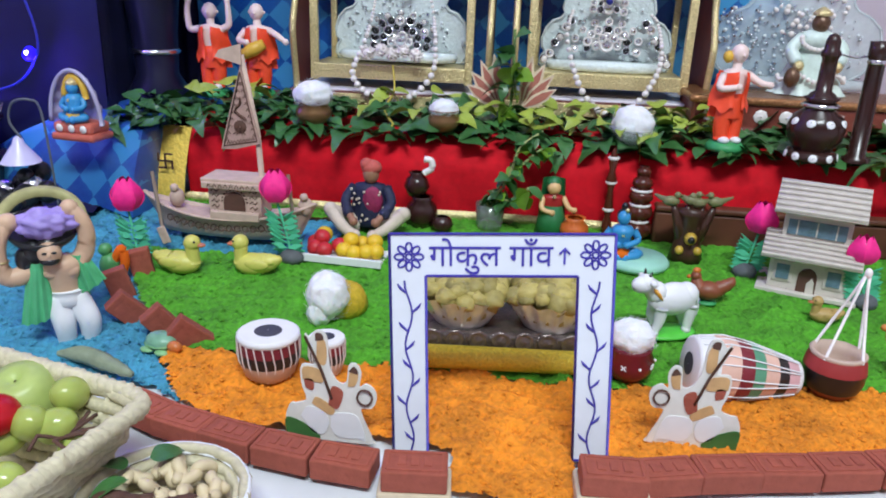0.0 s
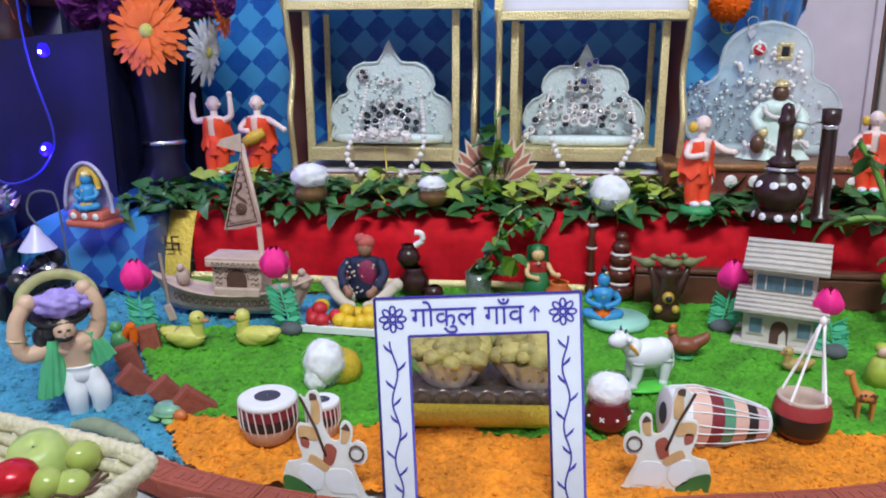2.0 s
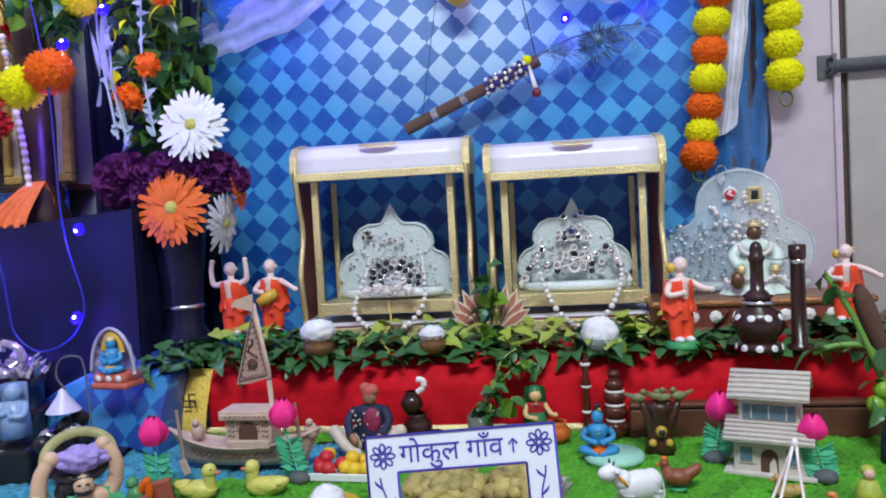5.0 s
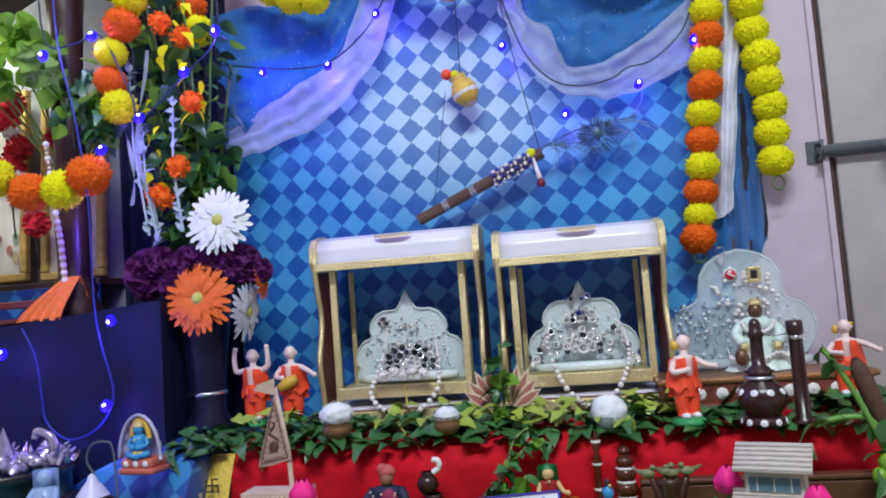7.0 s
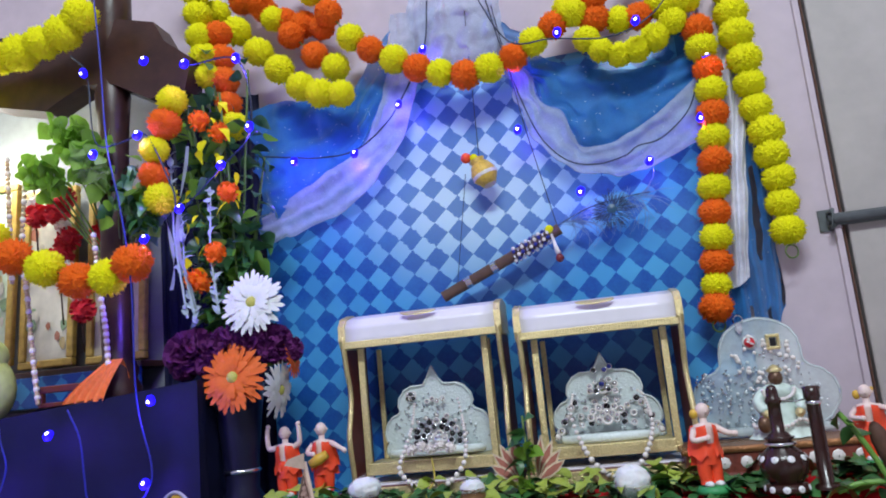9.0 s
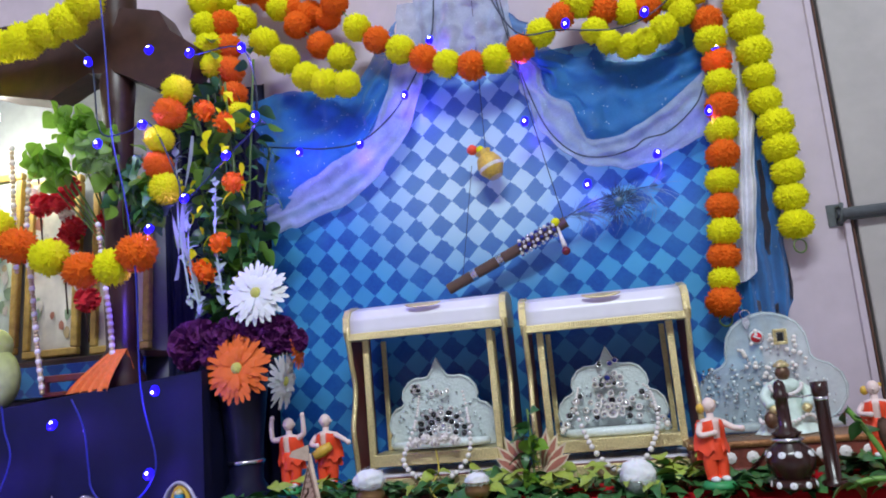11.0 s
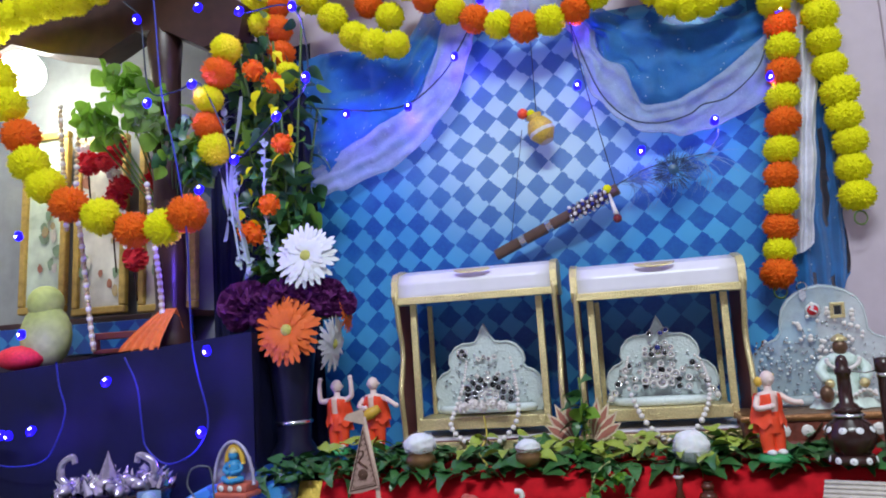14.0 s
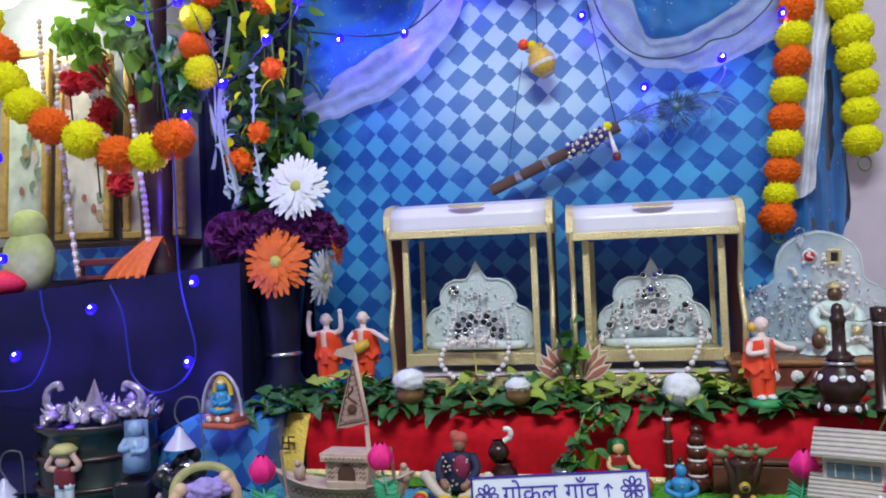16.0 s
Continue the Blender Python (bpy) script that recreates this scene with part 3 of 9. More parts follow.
# ---- crystal thrones ----
BACK = ((0.47, 0.0), (0.50, 0.05), (0.49, 0.12), (0.465, 0.16), (0.49, 0.20), (0.495, 0.28), (0.47, 0.38), (0.42, 0.45), (0.36, 0.48), (0.335, 0.52), (0.35, 0.57), (0.335, 0.66), (0.28, 0.75), (0.21, 0.79), (0.14, 0.79), (0.09, 0.80), (0.05, 0.87), (0.02, 0.95), (0.0, 1.0))


BACK_ROUND = ((0.24, 0.0), (0.33, 0.03), (0.43, 0.11), (0.49, 0.23), (0.50, 0.33), (0.47, 0.44), (0.40, 0.52), (0.32, 0.56), (0.285, 0.61), (0.28, 0.70), (0.265, 0.80), (0.22, 0.89), (0.15, 0.95), (0.07, 0.985), (0.0, 1.0))


def lotus_outline(w, h, prof):
    """Scalloped throne back."""
    pts = [(x * w, z * h) for x, z in prof]
    return pts + [(-x, z) for x, z in reversed(pts[:-1])]


def throne(x, y, z, w, h, label, seed, jewels, mback, heap=(), prof=BACK):
    rng = random.Random(seed)
    t = thing("throne", x, y, z, 0, label, "throne", "crystal thrones")
    back = part("throne_back", G().at(0, 0.02, 0.002, 8).plate(lotus_outline(w, h, prof), 0.006), mback, t)
    g = G().at(0, 0.0165, 0.002, 8)
    ol = lotus_outline(w * 0.97, h * 0.97, prof)
    g.tube([(a, -0.001, b + 0.002) for a, b in ol], 0.0014, 6)
    part("raised_edge", g, mback, back, "raised clear edge")
    part("throne_seat", G().at(0, -0.004, 0.004, s=(1, 0.3, 1)).lathe([(0.001, 0), (w * 0.42, 0), (w * 0.44, 0.006), (w * 0.42, 0.011), (0.001, 0.012)], 26), mback, t)
    for k in range(jewels):
        a = rng.uniform(0.02, PI - 0.02)
        r = rng.uniform(0.2, 0.90)
        px, pz = r * 0.47 * w * math.cos(a), 0.012 + r * 0.72 * h * math.sin(a)
        ob = part("jewel", SPARK if rng.random() < 0.6 else GEM, None, back)
        q = rng.uniform(0.0009, 0.0027)
        ob.matrix_basis = pose(px, 0.0155 - 0.14 * pz, pz, rng.uniform(0, 90), rng.uniform(0, 90)) @ Matrix.Diagonal((q, q, q, 1))
    for px, pz, q, kind in heap:
        ob = part("trinket", TRINKET[kind], None, t)
        ob.matrix_basis = pose(px, 0.006 - rng.uniform(0, 0.012), pz, 90 + rng.uniform(-20, 20), rng.uniform(-20, 20), rng.uniform(-20, 20)) @ Matrix.Diagonal((q, q, q, 1))
    return t


GEM = G().ball(1.0, 6, 4).mesh("jewel", mat("clear_gem", (0.88, 0.94, 0.97), 0.06, 0.1, 90, 0.0, spec=0.9, trans=0.15))
SPARK = G().ball(1.0, 5, 3).mesh("jewel", mat("mirror_stone", (0.80, 0.84, 0.88), 0.06, 0.1, 90, 0.0, metal=1.0))
TRINKET = []
for m1, m2 in ((M_black, M_silver), (M_silver, M_pearl), (M_pearl, M_silver), (M_wire, M_silver)):
    g = G().use(0).lathe([(0.0005, 0.0022), (0.003, 0.0016), (0.0042, 0)], 10)
    g.use(1).lathe([(0.0040, -0.001), (0.0045, 0.0012), (0.0058, 0.0008), (0.0060, -0.001)], 10)
    TRINKET.append(g.mesh("trinket", [m1, m2]))


def fan(cx, cz, rows, seed):
    """Stones set in arcs round a middle: (radius, count, size, kind)."""
    rng = random.Random(seed)
    out = [(cx, cz, 1.5, 1), (cx, cz + 0.007, 1.0, 3)]
    for r, n, q, kind in rows:
        for k in range(n):
            a = lerp(-0.25, PI + 0.25, k / (n - 1))
            out.append((cx + r * math.cos(a) * 1.15 + rng.uniform(-0.001, 0.001), cz + r * math.sin(a) * 0.85 + rng.uniform(-0.001, 0.001), q * rng.uniform(0.85, 1.15), kind if rng.random() < 0.75 else 1))
    return out


M_acryl = mat("clear_acrylic", (0.84, 0.94, 0.96), 0.08, 0.2, 90, 1.0, trans=0.25, alpha=0.5)
heap = fan(0.002, 0.028, ((0.010, 6, 0.9, 1), (0.020, 8, 1.05, 0), (0.031, 11, 1.0, 0), (0.040, 11, 0.7, 2)), 1)
heap += [(-0.042 + 0.005 * (k % 3), 0.092 + 0.006 * (k // 3), 0.8, k % 2) for k in range(6)] + [(-0.012 + 0.009 * k, 0.085 + 0.003 * (k % 2), 0.7, 1) for k in range(4)]
throne(-0.105, 1.052, 0.150, 0.178, 0.140, "milky crystal throne with silver stones", 3, 150, M_crystal, heap)
heap = fan(0.0, 0.035, ((0.011, 7, 1.0, 1), (0.022, 9, 1.0, 0), (0.034, 9, 0.8, 1)), 2)
heap += fan(-0.002, 0.080, ((0.009, 6, 0.8, 0), (0.017, 7, 0.8, 1)), 3) + [(-0.012 + 0.008 * k, 0.108 + 0.004 * (k % 2), 0.8, (0, 1, 3, 3)[k]) for k in range(4)]
heap += [(sx * (0.046 + 0.006 * k), 0.062 - 0.010 * k + 0.003 * (k % 2), 0.95, k % 3) for sx in (-1, 1) for k in range(6)]
throne(0.159, 1.052, 0.150, 0.166, 0.134, "milky crystal throne set with dark jewels", 5, 140, M_crystal, heap)
throne(0.386, 1.050, 0.142, 0.205, 0.170, "large clear crystal throne with pearls and brooches", 9, 240, M_acryl, prof=BACK_ROUND)


# ---- flowers and garlands ----
def fib(n):
    for i in range(n):
        z = 1 - 2 * (i + 0.5) / n
        a = i * 2.39996
        r = math.sqrt(1 - z * z)
        yield Vector((r * math.cos(a), r * math.sin(a), z))


def marigold_mesh(name, material, seed, n=520, ruffle=1.0):
    """A ball of small petals, 1 across: a fluffy pompom, or with ruffle a loose rose."""
    rng = random.Random(seed)
    g = G()
    core = 0.44 if ruffle == 1 else 0.36

    def puff(u, v):
        d = Vector((math.cos(2 * PI * u) * math.sin(PI * v), math.sin(2 * PI * u) * math.sin(PI * v), math.cos(PI * v)))
        o3 = Vector((seed * 3.1, 0, 0))
        k = core * (1 + 0.07 * noise.noise(d * 2.6 + o3) + 0.05 * noise.noise(d * 6 + o3) + 0.04 * noise.noise(d * 14 + o3))
        return tuple(d * k)

    g.sheet(puff, 44, 26)
    for d in fib(n):
        d = (d + Vector([rng.uniform(-0.12, 0.12) for _ in range(3)])).normalized()
        bulge = 1 + 0.07 * noise.noise(d * 2.6 + Vector((seed * 3.1, 0, 0)))
        a = d.orthogonal().normalized()
        a.rotate(Matrix.Rotation(rng.uniform(0, 2 * PI), 3, d))
        b = d.cross(a)
        if ruffle == 1:
            w, l = rng.uniform(0.034, 0.06), rng.uniform(0.485, 0.575) * bulge
            tip = d * l + (a * rng.uniform(-1, 1) + b * rng.uniform(-1, 1)) * 0.055
            ring = [d * 0.425 + (a * math.cos(q) + b * math.sin(q)) * w for q in (0.0, 1.2566, 2.5133, 3.7699, 5.0265)]
            g.add([tuple(q) for q in ring] + [tuple(tip)], [(k, (k + 1) % 5, 5) for k in range(5)], True)
            continue
        w, l = rng.uniform(0.02, 0.04) * ruffle, rng.uniform(0.455, 0.485) * bulge * 1.05
        p0, j = d * 0.25, 0.06
        v = [p0 - a * w * 0.4, p0 + a * w * 0.4, d * l + a * w + b * rng.uniform(-j, j), d * (l + 0.02) + b * rng.uniform(-j, j), d * l - a * w + b * rng.uniform(-j, j)]
        g.add([tuple(q) for q in v], [(0, 1, 2, 3), (0, 3, 4)], False)
    return g.mesh(name, material)


ME_Y = [marigold_mesh("yellow_flower", M_yel, s) for s in (1, 2)]
ME_O = [marigold_mesh("orange_flower", M_ora, s) for s in (3, 4)]


def garland(label, y, beads, size, flat=0.85, wob=0.004, zs=1.0, seed=1, group="marigold garlands"):
    """beads: (x, z, kind) along the string."""
    rng = random.Random(seed)
    t = thing("garland", beads[0][0], y, beads[0][1], 0, label, "garland", group)
    pts = [(b[0] - beads[0][0], 0, b[1] - beads[0][1]) for b in beads]
    part("string", G().tube(pts, 0.0012, 5), M_stem, t)
    for i, b in enumerate(beads):
        k = b[2] if len(b) > 2 else "y"
        me = rng.choice(ME_Y if k == "y" else ME_O)
        ob = part("flower", me, None, t)
        s = size * rng.uniform(0.93, 1.07)
        ob.matrix_basis = pose(pts[i][0], rng.uniform(-wob, wob), pts[i][2], rng.uniform(-20, 20), rng.uniform(-15, 15), rng.uniform(0, 360)) @ Matrix.Diagonal((s, s, s * flat, 1))
    return t


o, y = "o", "y"
v1 = garland("hanging garland of alternating orange and yellow marigolds", 1.085, [(0.380, 0.783, o), (0.382, 0.752, y), (0.387, 0.714, o), (0.386, 0.679, y), (0.383, 0.640, o), (0.378, 0.601, y), (0.373, 0.561, o), (0.367, 0.522, y), (0.362, 0.481, o), (0.358, 0.441, y), (0.353, 0.404, o), (0.347, 0.368, y), (0.341, 0.334, o)], 0.048, 0.92, seed=3)
part("end_ring", G().at(-0.039, -0.005, -0.476, 90, 0, 20).lathe([(0.010, -0.001), (0.0115, 0), (0.010, 0.001), (0.0088, 0), (0.010, -0.001)], 18), M_stem, v1)
v2 = garland("hanging garland of bright yellow marigolds", 1.085, [(0.435, 0.843), (0.435, 0.802), (0.437, 0.763), (0.443, 0.719), (0.444, 0.679), (0.448, 0.639), (0.456, 0.597), (0.457, 0.559), (0.462, 0.521), (0.461, 0.482), (0.461, 0.439)], 0.052, 0.92, seed=4)
part("end_ring", G().at(0.026, -0.005, -0.438, 90, 0, 20).lathe([(0.010, -0.001), (0.0115, 0), (0.010, 0.001), (0.0088, 0), (0.010, -0.001)], 18), M_stem, v2)
garland("swag of orange and yellow marigolds over the sheet", 1.07, [(-0.30, 1.03, o), (-0.268, 0.985, y), (-0.238, 0.935, o), (-0.200, 0.879, y), (-0.166, 0.851, o), (-0.126, 0.826, y), (-0.085, 0.801, o), (-0.045, 0.783, y), (-0.003, 0.772, o), (0.039, 0.776, y), (0.081, 0.788, o), (0.117, 0.808, y), (0.153, 0.829, o), (0.186, 0.846, y), (0.222, 0.866, o), (0.255, 0.892, y), (0.29, 0.925, o)], 0.050, 0.95, seed=5)
garland("swag of yellow marigolds on the wall", 1.055, [(-0.52, 1.08), (-0.488, 1.026), (-0.450, 0.972), (-0.412, 0.928), (-0.372, 0.881), (-0.332, 0.838), (-0.295, 0.800), (-0.258, 0.779), (-0.222, 0.773)], 0.052, 0.95, seed=6)
garland("short swag of orange and yellow marigolds", 1.085, [(-0.42, 1.03, y), (-0.380, 0.995, o), (-0.352, 0.955, y), (-0.318, 0.915, o), (-0.276, 0.868, o), (-0.238, 0.838, y)], 0.05, 0.95, seed=7)
garland("short swag of orange marigolds", 1.10, [(-0.42, 1.01, o), (-0.373, 0.981, o), (-0.335, 0.955, o), (-0.298, 0.940, o), (-0.262, 0.925, o)], 0.05, 0.95, seed=8)
garland("swag of mixed marigolds near the corner", 1.085, [(0.18, 0.86, y), (0.221, 0.834, o), (0.262, 0.826, y), (0.293, 0.825, o), (0.33, 0.84, y), (0.37, 0.87, o)], 0.05, 0.95, seed=9)
garland("low swag of yellow marigolds near the corner", 1.07, [(0.205, 0.795), (0.225, 0.772), (0.254, 0.759), (0.281, 0.762), (0.312, 0.777), (0.343, 0.799), (0.37, 0.83)], 0.045, 0.95, seed=10)
garland("bunch of yellow marigolds hanging by the plant", 1.0, [(-0.462, 0.99, y), (-0.458, 0.945, y), (-0.455, 0.902, y), (-0.448, 0.860, y), (-0.440, 0.822, y)], 0.053, 0.85, seed=11)
garland("orange marigolds hanging by the plant", 1.01, [(-0.425, 0.905, o), (-0.420, 0.860, o), (-0.418, 0.815, o), (-0.412, 0.772, o), (-0.405, 0.730, y)], 0.05, 0.9, seed=12)
garland("marigold string hanging in front of the altar", 0.92, [(-0.466, 0.756, y), (-0.480, 0.718, o), (-0.497, 0.675, y), (-0.503, 0.634, o), (-0.491, 0.593, y)], 0.050, 0.95, seed=13)
garland("yellow marigold swag over the altar roof", 0.90, [(-0.95, 0.84), (-0.908, 0.858), (-0.864, 0.872), (-0.820, 0.880), (-0.776, 0.879), (-0.733, 0.881), (-0.692, 0.890), (-0.652, 0.902), (-0.616, 0.925)], 0.060, 0.95, seed=14)
garland("orange and yellow marigold swag across the altar front", 0.88, [(-0.905, 0.80, o), (-0.878, 0.757, y), (-0.850, 0.706, y), (-0.826, 0.650, o), (-0.806, 0.600, y), (-0.776, 0.560, y), (-0.730, 0.524, o), (-0.670, 0.498, y), (-0.613, 0.471, o), (-0.560, 0.470, y), (-0.516, 0.486, o)], 0.062, 0.95, seed=15)

# ---- net drapes on the wall ----
M_netb = sheer_mat("blue_organza", (0.008, 0.14, 0.42), 0.80)
M_netw = sheer_mat("white_organza", (0.38, 0.44, 0.62), 0.58)
M_netg = sheer_mat("white_net", (0.80, 0.78, 0.90), 0.75)


def drape(name, label, m, top, bot, yy, folds, depth, rag=0.012, nu=80, nv=40):
    """Cloth between two lines of (x, z) points, gathered into folds."""
    a, b = catmull([(p[0], 0, p[1]) for p in top], 10), catmull([(p[0], 0, p[1]) for p in bot], 10)

    def fn(u, v):
        i, j = u * (len(a) - 1), u * (len(b) - 1)
        pa = a[min(int(i), len(a) - 2)].lerp(a[min(int(i), len(a) - 2) + 1], i - min(int(i), len(a) - 2))
        pb = b[min(int(j), len(b) - 2)].lerp(b[min(int(j), len(b) - 2) + 1], j - min(int(j), len(b) - 2))
        p = pa.lerp(pb, v)
        q = depth * (math.sin(folds * u * 2 * PI + 2 * v) + 0.6 * math.sin(folds * 2 * PI * v + 3 * u))
        q += 0.007 * noise.noise((p.x * 22, p.z * 22, folds)) + 0.004 * noise.noise((p.x * 50, p.z * 50, 2))
        e = rag * noise.noise((p.x * 30, p.z * 30, 5 + folds))
        return (p.x + e, yy + min(q, 0.004), p.z + 0.8 * e)

    cloth = tagged(part(name, G().sheet(fn, nu, nv), m), label, "drape", "net drapes")
    part("hem", G().tube([fn(k / 60, 1.0) for k in range(61)], 0.0011, 5), m, cloth, "stitched glitter hem")
    return cloth


drape("drape", "blue glittering organza swag pinned to the wall", M_netb, [(-0.43, 0.80), (-0.33, 0.80), (-0.24, 0.785), (-0.14, 0.90)], [(-0.41, 0.56), (-0.33, 0.61), (-0.24, 0.665), (-0.15, 0.77)], 1.112, 3, 0.004)
drape("drape", "white organza scarf sweeping down from the hook", M_netw, [(-0.13, 0.93), (-0.158, 0.79), (-0.199, 0.70), (-0.277, 0.65), (-0.40, 0.592)], [(-0.05, 0.93), (-0.100, 0.765), (-0.146, 0.668), (-0.24, 0.582), (-0.405, 0.530)], 1.105, 2.5, 0.004)
drape("drape", "white organza gathered at the hook", M_netw, [(-0.10, 0.96), (-0.05, 0.97), (0.0, 0.97), (0.06, 0.95)], [(-0.10, 0.79), (-0.05, 0.80), (0.02, 0.80), (0.07, 0.79)], 1.10, 4, 0.005)
drape("drape", "blue glittering organza swag beside the garland", M_netb, [(0.04, 0.91), (0.14, 0.79), (0.25, 0.755), (0.40, 0.755)], [(0.10, 0.75), (0.165, 0.650), (0.23, 0.615), (0.40, 0.71)], 1.114, 3, 0.004)
drape("drape", "white organza swag below the blue one", M_netw, [(0.05, 0.90), (0.106, 0.745), (0.163, 0.656), (0.214, 0.623), (0.289, 0.655), (0.39, 0.728)], [(0.02, 0.88), (0.073, 0.735), (0.112, 0.634), (0.182, 0.578), (0.266, 0.572), (0.38, 0.615)], 1.106, 2.5, 0.004)
drape("drape", "blue organza hanging behind the garlands", M_netb, [(0.345, 0.80), (0.39, 0.80), (0.43, 0.79), (0.455, 0.78)], [(0.375, 0.29), (0.40, 0.28), (0.425, 0.29), (0.448, 0.33)], 1.116, 3, 0.005, 0.005)
drape("drape", "white net strip hanging between the garlands", M_netg, [(0.400, 0.80), (0.418, 0.79), (0.436, 0.79), (0.452, 0.78)], [(0.360, 0.372), (0.372, 0.362), (0.386, 0.366), (0.400, 0.378)], 1.10, 3, 0.004, 0.004)

# ---- blue light strings ----
# glowing blue body made wider than a bulb to stand for its halo
LED_G = G()
LED_G.lathe([(0.0005, 0.0090), (0.0050, 0.0068), (0.0068, 0), (0.0058, -0.005), (0.0015, -0.008), (0.0005, -0.008)], 10)
LED_G.at(0, -0.0050, 0.001).use(1).ball(0.0027, 8, 6)
LED_ME = LED_G.mesh("bulb", [M_led, mat("led_core", (1, 1, 1), 0.3, 0, 50, 0, emit=(0.7, 0.7, 1.0, 7))])


def light_string(label, yy, pts, bulbs, material):
    t = thing("light_string", pts[0][0], yy, pts[0][1], 0, label, "string lights", "blue light strings")
    off = Vector((pts[0][0], 0, pts[0][1]))
    line = [Vector((p[0], 0.003 * math.sin(9 * p[1]), p[1])) - off for p in pts]
    part("wire", G().tube(catmull(line, 6), 0.0014, 5), material, t)
    for b in bulbs:
        ob = part("bulb", LED_ME, None, t, "glowing blue bulb")
        ob.matrix_basis = pose(b[0] - off.x, -0.006, b[1] - off.z, 35 * math.sin(90 * b[0]), 20, 0)
    return t


WALL_A = [(0.076, 0.775), (0.074, 0.663), (0.163, 0.543), (0.276, 0.576), (0.363, 0.634), (0.386, 0.734)]
WALL_B = [(-0.326, 0.672), (-0.213, 0.668), (-0.126, 0.744), (-0.074, 0.836)]
SWAG_C = [(0.160, 0.795), (0.282, 0.790)]
PLANT_D = [(-0.609, 0.819), (-0.497, 0.819), (-0.425, 0.800), (-0.335, 0.792), (-0.512, 0.695), (-0.593, 0.676), (-0.318, 0.676), (-0.369, 0.622), (-0.442, 0.564), (-0.504, 0.524)]
FRONT_E = [(-0.479, 0.276), (-0.492, 0.160), (-0.593, 0.101), (-0.651, 0.240)]
FRONT_F = [(-0.805, 0.321), (-0.787, 0.172), (-0.829, 0.166), (-0.843, 0.167), (-0.858, 0.165), (-0.810, 0.478), (-0.865, 0.652)]
light_string("dark wire with glowing blue bulbs over the sheet", 1.085, [(0.04, 0.93), (0.065, 0.80), (0.090, 0.70), (0.113, 0.64), (0.150, 0.598), (0.195, 0.585), (0.240, 0.592), (0.262, 0.605), (0.300, 0.612), (0.345, 0.648), (0.366, 0.690), (0.386, 0.735)], WALL_A, M_wiredark)
light_string("dark wire with glowing blue bulbs over the drape", 1.085, [(-0.06, 0.93), (-0.074, 0.842), (-0.126, 0.750), (-0.160, 0.710), (-0.213, 0.676), (-0.277, 0.673), (-0.336, 0.683), (-0.42, 0.70)], WALL_B, M_wiredark)
light_string("dark wire with blue bulbs through the swags", 1.03, [(0.03, 0.90), (0.08, 0.80), (0.15, 0.79), (0.24, 0.775), (0.31, 0.80), (0.36, 0.86)], SWAG_C, M_wiredark)
light_string("blue wire with bulbs hanging over the altar front", 0.868, [(-0.575, 0.99), (-0.561, 0.834), (-0.548, 0.677), (-0.526, 0.577), (-0.509, 0.451), (-0.507, 0.282), (-0.486, 0.185), (-0.494, 0.150), (-0.519, 0.125), (-0.558, 0.116), (-0.590, 0.140), (-0.597, 0.175), (-0.604, 0.231), (-0.624, 0.275)], FRONT_E, M_wire)
light_string("blue wire with bulbs looped on the dark cloth", 0.868, [(-0.747, 0.275), (-0.742, 0.238), (-0.732, 0.195), (-0.756, 0.140), (-0.782, 0.122), (-0.835, 0.118), (-0.885, 0.128)], FRONT_F, M_wire)
light_string("blue wire with bulbs through the plants", 0.90, [(-0.64, 0.86), (-0.609, 0.819), (-0.593, 0.70), (-0.545, 0.690), (-0.500, 0.695), (-0.455, 0.60), (-0.442, 0.564), (-0.369, 0.622), (-0.318, 0.676), (-0.335, 0.792), (-0.425, 0.800)], PLANT_D, M_wiredark)


def blue_lamp(x, yy, z, watts):
    """Blue point lamp: the light of a bulb, and one extra by the pillar."""
    d = bpy.data.lights.new("bulb_glow", "POINT")
    d.energy, d.color, d.shadow_soft_size = watts, (0.15, 0.06, 1.0), 0.004
    new("bulb_glow", d).location = (x + 0.003, yy - 0.004, z - 0.014)


for x, z in WALL_A + WALL_B:
    blue_lamp(x, 1.085, z, 0.19 if x < -0.1 else 0.08)
for x, z in PLANT_D[2:]:
    blue_lamp(x, 0.89, z, 0.27)
# extra lamp with no bulb, added to brighten the pillar
blue_lamp(-0.535, 0.93, 0.44, 0.35)
for x, z in FRONT_E + FRONT_F[:2]:
    blue_lamp(x, 0.856, z, 0.21)

# ---- hanging pot, flute and feather in front of the sheet ----
t = thing("hanging_pot", 0.006, 1.095, 0.606, 0, "small yellow beaded pot hanging on threads", "ornament")
part("pot_body", G().at(0, 0, 0, 0, -22).lathe([(0.001, -0.026), (0.012, -0.026), (0.021, -0.012), (0.022, 0.0), (0.016, 0.013), (0.011, 0.017), (0.014, 0.023), (0.012, 0.024)], 18), mat("yellow_beads", (0.60, 0.38, 0.05), 0.4, 0.5, 260, 0.9), t)
part("pot_base", G().at(0.009, 0, -0.022, 0, -22).lathe([(0.001, -0.004), (0.011, -0.004), (0.013, 0.004), (0.012, 0.006)], 14), M_wood, t)
part("white_band", G().at(0.0035, 0, -0.008, 0, -22).lathe([(0.0215, -0.003), (0.0226, 0), (0.0218, 0.003)], 18), mat("lace", (0.6, 0.55, 0.5), 0.6, 0.5, 400, 0.5), t, "white lace band")
part("bobble", G().ball(0.009, 10, 8, -0.026, -0.004, 0.026), M_saff, t, "red woollen bobble")
part("bobble", G().ball(0.007, 10, 8, -0.012, -0.006, 0.024), M_yel, t, "yellow woollen bobble")
